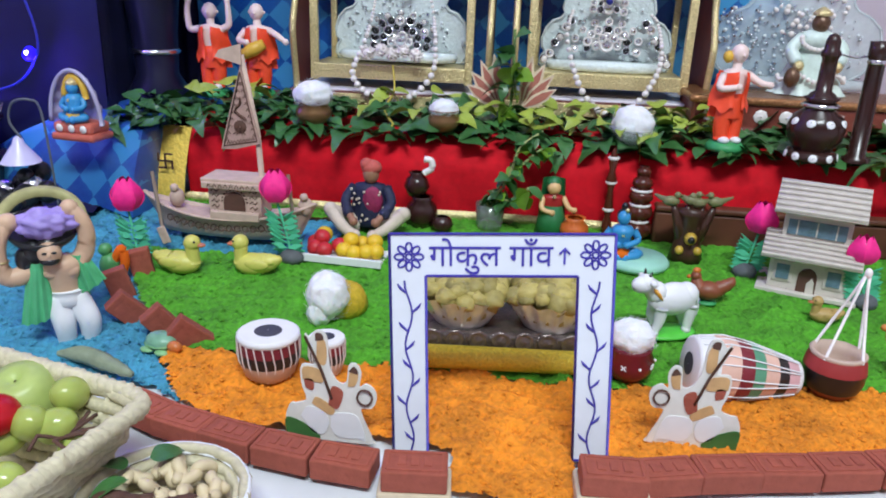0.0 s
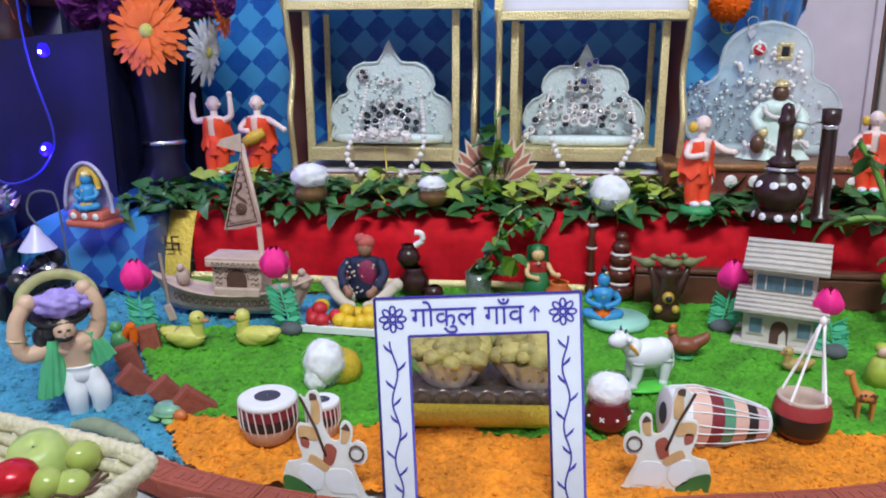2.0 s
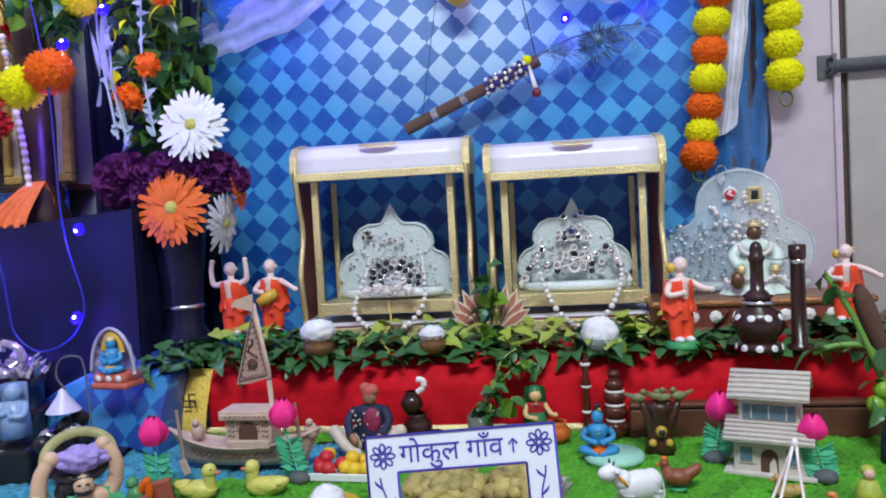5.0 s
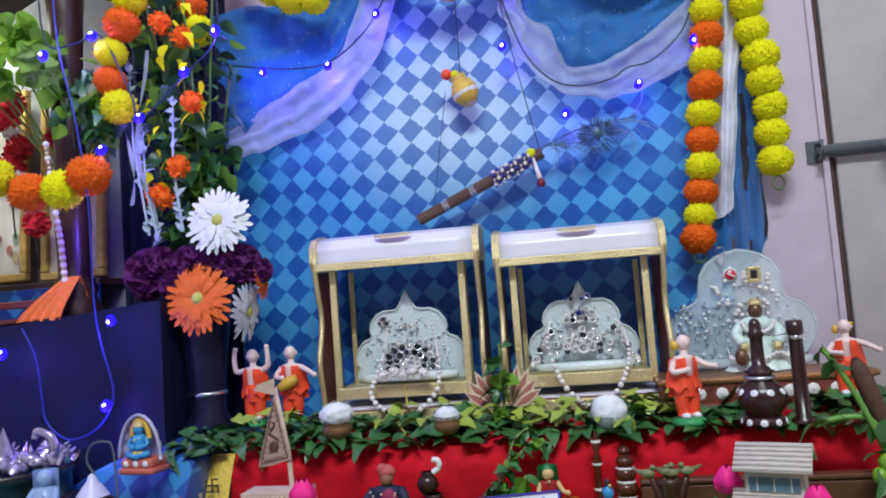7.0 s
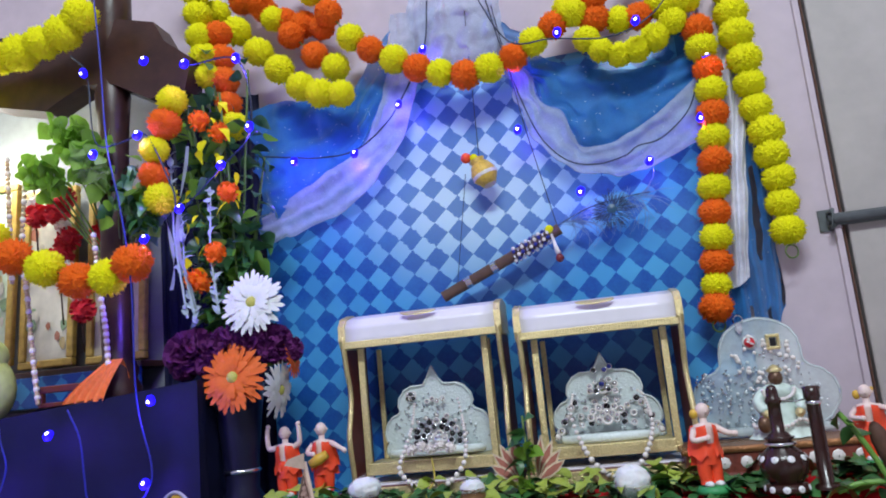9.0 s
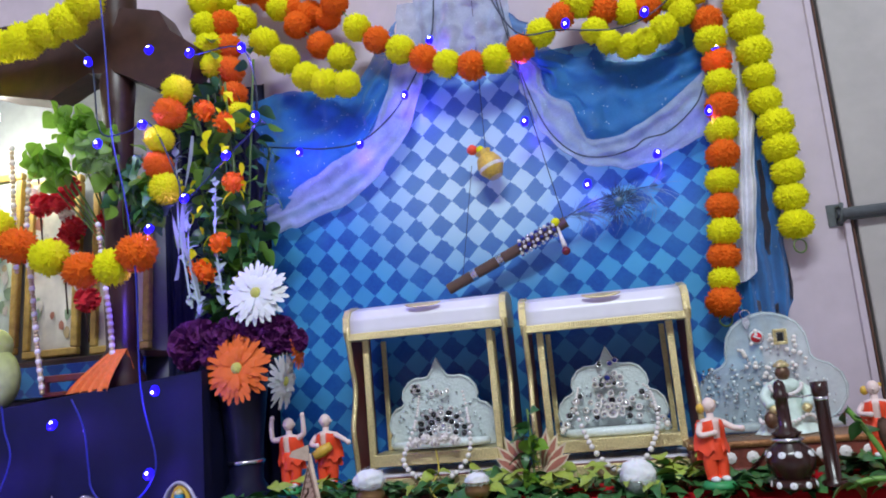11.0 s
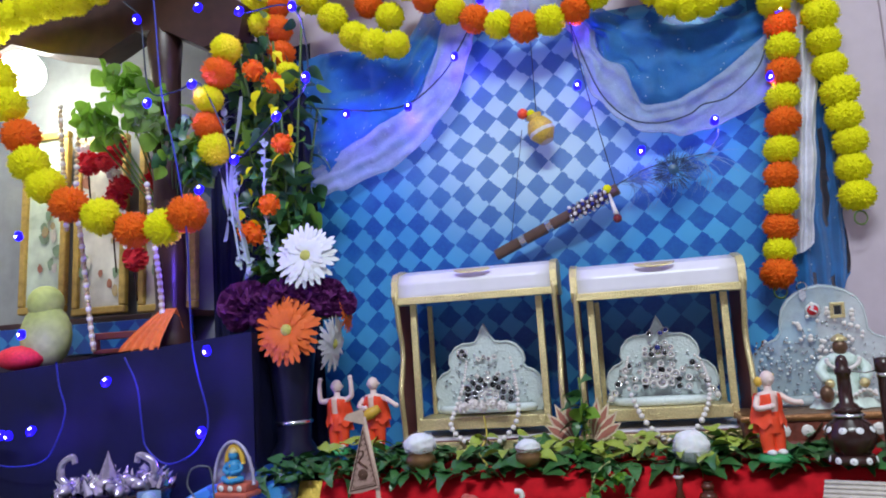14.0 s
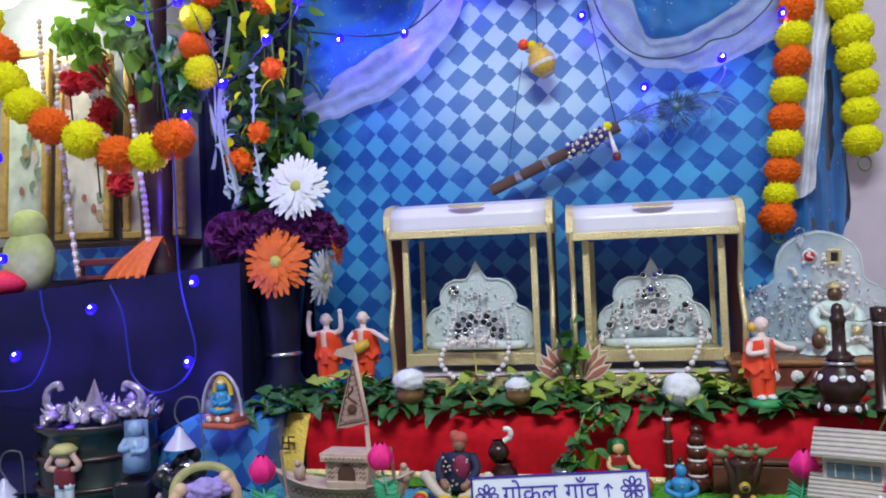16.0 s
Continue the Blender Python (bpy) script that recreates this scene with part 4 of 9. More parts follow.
part("thread", G().tube([(-0.004, 0, 0.02), (-0.002, 0, 0.30)], 0.0008, 5), M_wiredark, t)
part("thread", G().tube([(0.115, 0.0, -0.125), (0.08, 0, 0.06), (0.045, 0, 0.30)], 0.0009, 5), M_wiredark, t)
part("thread", G().tube([(-0.065, 0.0, -0.20), (-0.03, 0, 0.0)], 0.0006, 5), M_wiredark, t)

t = thing("flute", -0.083, 1.098, 0.402, 0, "brown wooden flute wound with silver and beads", "flute")
a, b = Vector((0, 0, 0)), Vector((0.205, -0.004, 0.088))
part("flute_pipe", G().tube([a, b], 0.0092, 14), mat("brown_bamboo", (0.10, 0.055, 0.035), 0.5, 0.3, 80, 0.2), t)
for k in (0.20, 0.42):
    part("silver_band", G().tube([a.lerp(b, k), a.lerp(b, k + 0.045)], 0.0100, 14), M_silver, t)
g = G()
for i in range(9):
    p = a.lerp(b, 0.62 + i * 0.035)
    for k in range(9):
        c = 2 * PI * k / 9
        g.use((i + k) % 3)
        g.at(p.x + 0.004 * math.sin(c) * -0.4, p.y + 0.0115 * math.cos(c), p.z + 0.0115 * math.sin(c)).ball(0.0034, 6, 4)
part("bead_wrap", g, [M_pearl, M_wire, M_silver], t, "white and blue bead winding")
part("bead_ball", G().ball(0.007, 10, 6, 0.188, -0.012, 0.088), M_yel, t)
part("tassel", G().tube([(0.19, -0.01, 0.082), (0.195, -0.016, 0.06), (0.199, -0.018, 0.045)], [0.002, 0.003, 0.0045], 8), M_pearl, t)
part("tassel_knob", G().ball(0.007, 8, 6, 0.2, -0.018, 0.038), M_maroon, t)
M_feath = mat("peacock_barb", (0.03, 0.06, 0.13), 0.6, 0.5, 150, 0.2)
t = thing("peacock_feather", 0.11, 1.088, 0.49, 0, "dark blue peacock feather tucked into the flute", "feather")
part("quill", G().tube(catmull([(0, 0, 0), (0.06, -0.003, 0.025), (0.12, -0.003, 0.035), (0.16, -0.002, 0.038)], 6), [0.0012] * 19, 5), M_feath, t)
rng = random.Random(11)
g = G()
for k in range(95):
    u = rng.random()
    px, pz = 0.012 + 0.14 * u, 0.006 + 0.030 * u
    ang = rng.uniform(-1.5, 1.0)
    ln = rng.uniform(0.025, 0.06)
    g.tube(catmull([(px, rng.uniform(-0.004, 0.004), pz), (px + ln * 0.6 * math.cos(ang), -0.004, pz + ln * 0.6 * math.sin(ang)), (px + ln * math.cos(ang * 1.25), -0.004, pz + ln * math.sin(ang * 1.25) - 0.006)], 3), [0.0005, 0.0005, 0.0005, 0.0004, 0.0004, 0.0003, 0.0002], 4, False)
part("vane", g, mat("pale_barb", (0.14, 0.24, 0.42), 0.5, 0.5, 150, 0.2), t, "loose blue-grey barbs")
g = G()
for k in range(220):
    a, r = rng.uniform(0, 2 * PI), 0.022 * math.sqrt(rng.random())
    px, pz = 0.098 + 1.1 * r * math.cos(a), 0.016 + r * math.sin(a)
    ln = rng.uniform(0.006, 0.018)
    g.tube([(px, -0.003 - rng.random() * 0.003, pz), (px + ln * math.cos(a), -0.005, pz + ln * math.sin(a))], [0.0006, 0.0002], 4, False)
eye = part("eye_plume", g, M_feath, t, "dark blue plume round the eye")
part("eye_spot", G().at(0.098, -0.008, 0.018, 90).lathe([(0.0005, 0.002), (0.004, 0.0015), (0.008, 0)], 16), mat("feather_eye", (0.02, 0.07, 0.13), 0.4, 0.4, 200, 0.1), eye)

# ---- altar at the side ----
structure("back_cloth", G().sheet(lambda u, v: (lerp(-0.62, -0.405, u), 1.118 + 0.006 * math.sin(60 * u) * (1 - 0.4 * v), lerp(0.0, 0.83, v)), 40, 10), M_dark, "dark navy cloth hung behind the plants", "cloth")
altar = thing("altar_table", -0.80, 0.90, 0.0, 2.5, "low altar table covered with dark navy cloth", "table")


def cloth_front(u, v):
    x = lerp(-0.62, 0.365, u)
    return (x, 0.004 * math.sin(34 * x) + 0.007 * math.sin(13 * x + 1) * (1 - v), lerp(-0.01, 0.270 + 0.084 * x, v))


part("front_cloth", G().sheet(cloth_front, 70, 16), M_dark, altar)
part("top_cloth", G().sheet(lambda u, v: (lerp(-0.62, 0.365, u), lerp(0.0, 0.21, v) + 0.004 * math.sin(34 * lerp(-0.62, 0.365, u)) * (1 - v), 0.270 + 0.084 * lerp(-0.62, 0.365, u) + 0.002 * math.sin(18 * u + 5 * v)), 60, 8), M_dark, altar)
# made-up sheet over the floor, added to darken this corner
part("cloth_hem", G().sheet(lambda u, v: (lerp(-0.62, 0.40, u), lerp(-0.17 + 0.02 * math.sin(9 * u), 0.012, v), 0.003 + 0.003 * math.sin(26 * u) * v + 0.002 * math.sin(40 * v + 9 * u)), 50, 14), M_dark, altar, "dark sheet added over the floor")
part("side_cloth", G().sheet(lambda u, v: (0.365 + 0.004 * math.sin(30 * u), lerp(0.0, 0.2, u), lerp(-0.01, 0.3007, v)), 12, 8), M_dark, altar)

M_pillar = mat("carved_dark_wood", (0.045, 0.018, 0.012), 0.35, 0.4, 60, 0.3)
shr = thing("wooden_altar", -0.62, 0.985, 0.284, 0, "dark carved wooden household altar", "altar")
part("pillar", G().lathe([(0.036, 0.0), (0.038, 0.02), (0.03, 0.035), (0.034, 0.05), (0.024, 0.07), (0.027, 0.15), (0.024, 0.28), (0.03, 0.34), (0.023, 0.37), (0.026, 0.48), (0.030, 0.53), (0.024, 0.56), (0.026, 0.62), (0.034, 0.66), (0.034, 0.72)], 20), M_pillar, shr, "turned dark wooden pillar")
beam = [(-0.62, 0.52), (-0.40, 0.535), (-0.30, 0.57), (-0.22, 0.54), (-0.12, 0.515), (-0.04, 0.55), (0.02, 0.54), (0.09, 0.50), (0.155, 0.505), (0.17, 0.56), (0.12, 0.60), (0.10, 0.64), (0.03, 0.66), (-0.08, 0.67), (-0.62, 0.68)]
part("arch_beam", G().at(0, 0.0, 0).plate(beam, 0.05), M_pillar, shr, "carved arch beam")
part("back_panel", G().box(0.62, 0.012, 0.66, 0.002, -0.31, 0.145, 0.33), mat("grey_panel", (0.30, 0.31, 0.30), 0.6, 0.15, 40, 0.1), shr)
part("shelf_strip", G().box(0.60, 0.006, 0.055, 0.001, -0.30, 0.062, 0.03), M_sheet2, shr, "blue printed strip")
part("shelf", G().box(0.60, 0.085, 0.012, 0.002, -0.30, 0.105, 0.062), M_pillar, shr)


M_frame = mat("gilt_frame", (0.50, 0.33, 0.08), 0.4, 0.4, 90, 0.3, metal=0.3)


def pic(x0, x1, z0, z1, yy, tint, label):
    t = thing("framed_picture", (x0 + x1) / 2, yy, z0, 0, label, "picture", "framed pictures in the altar", rx=-3)
    w, h = x1 - x0, z1 - z0
    for n, (sx, sz, cx, cz) in enumerate(((w, 0.014, 0, 0.007), (w, 0.014, 0, h - 0.007), (0.014, h - 0.028, -w / 2 + 0.007, h / 2), (0.014, h - 0.028, w / 2 - 0.007, h / 2))):
        part("frame_bar", G().box(sx, 0.014, sz, 0.003, cx, 0, cz), M_frame, t, "gilt wooden frame bar")
    g = G()
    g.box(w - 0.02, 0.004, h - 0.02, 0, 0, 0.002, h / 2)
    pn = part("print", g, tint, t, "faded colour print")
    rng = random.Random(int(x0 * 1000))
    for k in range(18):
        cx, cz, q = rng.uniform(-w * 0.32, w * 0.32), h * rng.uniform(0.12, 0.85), w * rng.uniform(0.04, 0.11)
        pts = [(cx + q * rng.uniform(0.6, 1.2) * math.cos(2 * PI * i / 7), cz + q * rng.uniform(0.8, 1.8) * math.sin(2 * PI * i / 7)) for i in range(7)]
        part("print_patch", G().at(0, -0.0010 - 0.0002 * k, 0).plate(pts, 0.0004), PRINT[(k + int(-x0 * 100)) % 4], pn)


PRINT = [mat("print_ochre", (0.40, 0.30, 0.14), 0.35, 0.5, 60, 0), mat("print_sage", (0.20, 0.28, 0.16), 0.35, 0.5, 60, 0), mat("print_rust", (0.34, 0.13, 0.08), 0.35, 0.5, 60, 0), mat("print_cream", (0.55, 0.50, 0.42), 0.35, 0.4, 60, 0)]
pic(-1.00, -0.896, 0.368, 0.72, 1.062, mat("print_green", (0.55, 0.62, 0.48), 0.3, 0.4, 30, 0), "gold framed pale picture standing in the altar")
pic(-0.887, -0.771, 0.358, 0.70, 1.07, mat("print_grey", (0.60, 0.56, 0.48), 0.3, 0.4, 25, 0), "tall gold framed picture standing in the altar")
pic(-0.748, -0.627, 0.355, 0.68, 1.075, mat("print_brown", (0.56, 0.48, 0.38), 0.3, 0.4, 25, 0), "narrow gold framed picture standing in the altar")

bulb = thing("bulb_lamp", -0.935, 1.0, 0.815, 0, "bright white bulb glowing under the altar arch", "lamp")
# glass enlarged so that its glowing disc covers the bulb's glare
part("bulb_glass", G().ball(0.041, 20, 12), mat("bulb_glow", (1, 1, 1), 0.3, 0, 20, 0, emit=(0.97, 1.0, 0.94, 12)), bulb)
part("bulb_cap", G().at(0, 0, 0.03).lathe([(0.018, 0), (0.016, 0.03), (0.001, 0.03)], 14), M_gold, bulb)
pl = bpy.data.lights.new("bulb_light", "POINT")
pl.energy, pl.color, pl.shadow_soft_size = 3.2, (0.95, 1.0, 0.92), 0.04
new("bulb_light", pl).location = (-0.935, 1.0, 0.772)

M_rose = mat("red_cloth_rose", (0.70, 0.02, 0.04), 0.7, 0.35, 200, 0.5)
ME_R = marigold_mesh("rose", M_rose, 21, 50, 4.5)
ME_W = marigold_mesh("white_bead_flower", M_pearl, 22, 50, 4.0)
for n, (x, z0, z1) in enumerate(((-0.770, 0.685, 0.49), (-0.728, 0.475, 0.43), (-0.672, 0.63, 0.54), (-0.822, 0.66, 0.63))):
    t = thing("rose_garland", x, 1.03, z0, 0, "hanging string of red cloth roses and white beads", "garland", "rose strings in the altar")
    k = 0
    z = 0.0
    while z > z1 - z0:
        ob = part("rose" if k % 3 else "white_flower", ME_R if k % 3 else ME_W, None, t)
        s = 0.046 if k % 3 else 0.028
        ob.matrix_basis = pose(0.01 * math.sin(k * 2.1) - 0.12 * z * (1 if n == 0 else 0), 0, z, 20 * k, 30 * k, 0) @ Matrix.Diagonal((s, s, s, 1))
        z -= 0.026
        k += 1
    part("bead_string", G().tube([(0, 0, 0.03), (0.006, 0, z), (0.010, 0, z - 0.05)], 0.0016, 6), M_dkbrown, t)

g = G()
g.use(0).at(0, 0, 0.055).ball(0.05, 14, 10, sx=0.9, sy=0.7, sz=1.1).at(0.0, 0, 0.11).ball(0.03, 12, 8)
g.use(1).at(-0.03, -0.02, 0.02).ball(0.035, 12, 8, sx=1.3, sz=0.6)
solid("draped_idol", g, [mat("pale_green_cloth", (0.45, 0.50, 0.16), 0.7, 0.3, 60, 0.3), M_rose], -0.838, 0.95, 0.266, 0, "small idol wrapped in pale green and red cloth", "idol")
g = G()
g.sheet(lambda u, v: (lerp(-0.034, 0.034, u) * (1.15 - 0.75 * v) + 0.022 * v, -0.035 + 0.05 * v + 0.006 * math.sin(30 * u) * (1 - v), 0.066 * v ** 0.8 + 0.004 * math.sin(22 * u) * v * (1 - v)), 30, 14)
g.sheet(lambda u, v: (lerp(-0.034, 0.034, u) * (1.15 - 0.75 * v) + 0.022 * v, 0.04 - 0.025 * v, 0.066 * v ** 0.8), 12, 8)
solid("folded_cloth", g, mat("orange_cloth", (0.75, 0.17, 0.04), 0.8, 0.25, 120, 0.4), -0.628, 0.945, 0.284, 0, "folded orange cloth heaped against the pillar", "cloth")
g = G()
g.box(0.17, 0.01, 0.012, 0.002, 0, 0, 0.03)
g.box(0.17, 0.01, 0.008, 0.002, 0, 0, 0.004)
for x in (-0.08, 0.0, 0.08):
    g.box(0.008, 0.01, 0.03, 0.002, x, 0, 0.018)
solid("low_rail", g, M_redwood, -0.690, 0.99, 0.284, 0, "low red-brown wooden rail on the altar", "rail")


# ---- leaves ----
def leaf_mesh(name, w, l, lobes, m, seed=0, cup=0.15):
    """A leaf along +y with midrib fold and lobed edge, one unit being a metre."""
    rng = random.Random(seed)
    n = 8
    left, right, mid = [], [], []
    for k in range(n + 1):
        t = k / n
        wd = w * math.sin(PI * min(1, t * 0.93 + 0.07)) ** 0.75 * (1 + 0.25 * lobes * math.sin(t * lobes * 7)) * (1.15 - 0.6 * t)
        z = cup * l * (t - t * t) * 2 - cup * l * t * t
        mid.append((0, l * t, z))
        left.append((-wd, l * t + rng.uniform(-1, 1) * 0.02 * l, z + abs(wd) * 0.25))
        right.append((wd, l * t + rng.uniform(-1, 1) * 0.02 * l, z + abs(wd) * 0.25))
    g = G()
    vs = left + mid + right
    fs = []
    for k in range(n):
        fs += [(k, k + 1, n + 1 + k + 1, n + 1 + k), (n + 1 + k, n + 1 + k + 1, 2 * (n + 1) + k + 1, 2 * (n + 1) + k)]
    g.add(vs, fs, True)
    return g.mesh(name, m)


ME_LEAF = [leaf_mesh("leaf", 0.013, 0.040, 0, M_leaf, 1), leaf_mesh("leaf", 0.016, 0.045, 1, M_leaf, 2, 0.25), leaf_mesh("leaf", 0.011, 0.032, 0, M_leaf, 3, 0.05), leaf_mesh("leaf", 0.018, 0.040, 1, M_leaf, 4, 0.1)]
ME_PALE = [leaf_mesh("leaf", 0.014, 0.042, 1, M_leafy, 5), leaf_mesh("leaf", 0.012, 0.036, 0, M_leafy, 6, 0.2)]
# brighter green, with the lamplight on the leaves put into the colour
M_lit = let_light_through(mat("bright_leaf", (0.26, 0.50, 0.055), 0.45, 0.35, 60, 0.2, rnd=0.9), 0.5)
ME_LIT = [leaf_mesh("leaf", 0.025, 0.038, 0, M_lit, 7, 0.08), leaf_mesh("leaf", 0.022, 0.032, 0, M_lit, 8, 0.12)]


def put_leaf(me, parent, x, yy, z, rx, ry, rz, s):
    ob = part("leaf", me, None, parent)
    ob.matrix_basis = pose(x, yy, z, rx, ry, rz) @ Matrix.Diagonal((s, s, s, 1))


# leafy spray hanging in the altar front
rng = random.Random(31)
t = thing("rose_plant", -0.60, 0.93, 0.284, 0, "leafy rose branch with broad green leaves", "plant")
for k in range(30):
    a = rng.uniform(0, 2 * PI)
    r = math.sqrt(rng.random())
    # this cluster takes mostly dark leaves, so shade comes from their colour
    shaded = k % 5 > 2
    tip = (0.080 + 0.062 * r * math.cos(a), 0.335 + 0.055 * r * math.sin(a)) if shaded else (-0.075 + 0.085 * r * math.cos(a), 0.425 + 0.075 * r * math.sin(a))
    pts = catmull([(-0.028, 0.095, 0.0), (-0.028 + tip[0] * 0.10, 0.085, 0.20), (tip[0] * 0.7 - 0.01, 0.02, tip[1] * 0.88), (tip[0], -0.010 + 0.03 * rng.random(), tip[1])], 5)
    br = part("branch", G().tube(pts, [0.0014] * (len(pts) - 6) + [0.0013, 0.0012, 0.0011, 0.001, 0.0008, 0.0006], 5), M_stem, t)
    for q in range(9):
        p = pts[-1].lerp(pts[-5], rng.random())
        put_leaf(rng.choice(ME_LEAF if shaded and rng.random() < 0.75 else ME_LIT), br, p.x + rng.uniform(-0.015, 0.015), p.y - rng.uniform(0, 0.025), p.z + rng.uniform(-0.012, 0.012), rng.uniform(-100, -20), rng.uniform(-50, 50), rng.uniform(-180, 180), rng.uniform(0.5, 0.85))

# tall leafy stems with small flowers
t = thing("tall_bouquet", -0.42, 1.0, 0.10, 0, "tall leafy bouquet with small yellow and orange flowers", "bouquet")
for k in range(26):
    x1, z1 = rng.uniform(-0.10, 0.085), rng.uniform(0.42, 0.76)
    pts = catmull([(0, 0.02, 0.10), (x1 * 0.3, 0.02, z1 * 0.55), (x1, rng.uniform(-0.02, 0.03), z1)], 8)
    st = part("stem", G().tube(pts, 0.0022, 5), M_stem, t)
    for q in range(22):
        p = pts[rng.randint(5, len(pts) - 1)]
        put_leaf(rng.choice(ME_LEAF + ME_LIT[:1]), st, p.x + rng.uniform(-0.012, 0.012), p.y + rng.uniform(-0.03, 0.02), p.z + rng.uniform(-0.03, 0.03), rng.uniform(-80, 40), rng.uniform(-50, 50), rng.uniform(0, 360), rng.uniform(0.6, 1.0))
ME_OB = marigold_mesh("orange_blossom", M_ora, 23, 34, 4.5)
ME_YL = [leaf_mesh("leaf", 0.011, 0.042, 1, M_yel, 11, 0.2), leaf_mesh("leaf", 0.008, 0.034, 0, M_yel, 12, 0.1)]
for k in range(34):
    x1, z1 = rng.uniform(-0.06, 0.05), rng.uniform(0.34, 0.66)
    kind = rng.random()
    me = ME_YL[k % 2] if kind < 0.8 else ME_OB
    ob = part("small_flower" if kind >= 0.8 else "yellow_leaf", me, None, t)
    s = 0.036 if kind >= 0.8 else rng.uniform(0.45, 0.85)
    ob.matrix_basis = pose(x1, -0.04 - rng.random() * 0.02, z1, rng.uniform(-80, -20), rng.uniform(-30, 30), rng.uniform(0, 360)) @ Matrix.Diagonal((s, s, s, 1))
M_spike = mat("silver_green_petal", (0.34, 0.42, 0.42), 0.5, 0.2, 120, 0.2)
ME_SP = leaf_mesh("leaf", 0.006, 0.020, 0, M_spike, 15, 0.2)
for x0, z0, x1, z1 in ((-0.045, 0.30, -0.066, 0.57), (-0.030, 0.29, -0.048, 0.46), (0.010, 0.30, 0.004, 0.50)):
    sk = part("flower_spike", G().tube([(x0, -0.055, z0), (lerp(x0, x1, 0.5) - 0.006, -0.06, lerp(z0, z1, 0.5)), (x1, -0.055, z1)], [0.0022, 0.002, 0.001], 6), M_spike, t, "silvery white flower spike")
    for k in range(22):
        v = rng.random()
        ob = part("floret", ME_SP, None, sk)
        ob.matrix_basis = pose(lerp(x0, x1, v) - 0.006 * math.sin(PI * v), -0.058, lerp(z0, z1, v), rng.uniform(20, 80), rng.uniform(-40, 40), rng.uniform(-60, 60)) @ Matrix.Diagonal((1, 1, 1, 1))
M_rib = mat("silver_ribbon", (0.34, 0.40, 0.40), 0.3, 0.3, 60, 0.3, trans=0.3)
for k in range(3):
    x1, z0, z1 = -0.075 + 0.02 * k + rng.uniform(-0.01, 0.01), rng.uniform(0.30, 0.36), rng.uniform(0.45, 0.60)
    g = G()
    g.sheet(lambda u, v: (x1 + 0.012 * math.sin(5 * v + k) + lerp(-0.0035, 0.0035, u) * math.cos(7 * v), -0.06 + 0.006 * math.sin(7 * v + 2), lerp(z0, z1, v)), 2, 24)
    part("ribbon", g, M_rib, t, "pale silver ribbon")


def gerbera(x, yy, z, r, m, mcentre, label, rx, ry, seed, n=26):
    rng = random.Random(seed)
    t = thing("gerbera", x, yy, z, 0, label, "flower", "gerbera flowers in the vase", rx=rx, ry=ry)
    for ring, (cnt, ln, lift) in enumerate(((n, 1.0, 0.0), (n, 0.86, 0.12), (n - 4, 0.62, 0.28))):
        for k in range(cnt):
            a = 2 * PI * (k + 0.5 * ring) / cnt + rng.uniform(-0.05, 0.05)
            l = r * ln * rng.uniform(0.92, 1.05)
            w = r * 0.085
            g = G()
            z0 = lift * r * 0.4
            vs = [(0.15 * r, -w * 0.4, z0), (0.15 * r, w * 0.4, z0), (l * 0.6, -w, z0 + 0.06 * r), (l * 0.6, w, z0 + 0.06 * r), (l * 0.92, -w * 0.7, z0 + 0.02 * r), (l * 0.92, w * 0.7, z0 + 0.02 * r), (l, 0, z0)]
            g.add(vs, [(0, 1, 3, 2), (2, 3, 5, 4), (4, 5, 6)], True)
            ob = part("petal", g, m, t)
            ob.matrix_basis = pose(0, 0, 0, 0, rng.uniform(-6, 6), math.degrees(a))
    part("flower_centre", G().at(0, 0, 0.10 * r).ball(0.17 * r, 12, 8, sz=0.6), mcentre, t)
    part("flower_stem", G().tube([(0, 0, 0), (0, 0, -0.05), (0, 0, -0.07)], 0.003, 6), M_stem, t)
    return t


M_gw = mat("white_petal", (0.80, 0.80, 0.82), 0.6, 0.06, 100, 0.1, sss=0.1)
M_go = mat("orange_gerbera", (0.82, 0.15, 0.02), 0.6, 0.15, 100, 0.1, sss=0.1)
M_gc = mat("flower_centre", (0.55, 0.52, 0.12), 0.8, 0.3, 300, 0.6)
gerbera(-0.348, 0.935, 0.410, 0.052, M_gw, M_gc, "white gerbera in full bloom", 80, 8, 1)
gerbera(-0.382, 0.93, 0.299, 0.055, M_go, M_gc, "orange gerbera in full bloom", 82, -4, 2)
gerbera(-0.318, 0.945, 0.275, 0.045, M_gw, M_gc, "white gerbera turned sideways", 2, 100, 3)
gerbera(-0.300, 0.96, 0.318, 0.032, M_go, M_gc, "small peach gerbera turned sideways", -5, 85, 4, 20)
M_pur = mat("purple_petal", (0.13, 0.008, 0.13), 0.7, 0.35, 200, 0.5)
ME_P = marigold_mesh("purple_flower", M_pur, 41, 110, 4.0)
for k, (x, z, s) in enumerate(((-0.475, 0.345, 0.07), (-0.34, 0.352, 0.06), (-0.405, 0.352, 0.06), (-0.455, 0.352, 0.062), (-0.43, 0.325, 0.055), (-0.325, 0.345, 0.06), (-0.48, 0.325, 0.045), (-0.37, 0.345, 0.055), (-0.30, 0.335, 0.042))):
    ob = part("purple_flower", ME_P, None)
    ob.matrix_basis = pose(x, 0.955, z, 30 * k, 20 * k, 0) @ Matrix.Diagonal((s, s, s, 1))
    tagged(ob, "dark purple ruffled flower in the vase", "flower", "purple flowers in the vase")
t = thing("vase", -0.402, 0.98, 0.10, 0, "tall dark glass vase holding flowers", "vase")
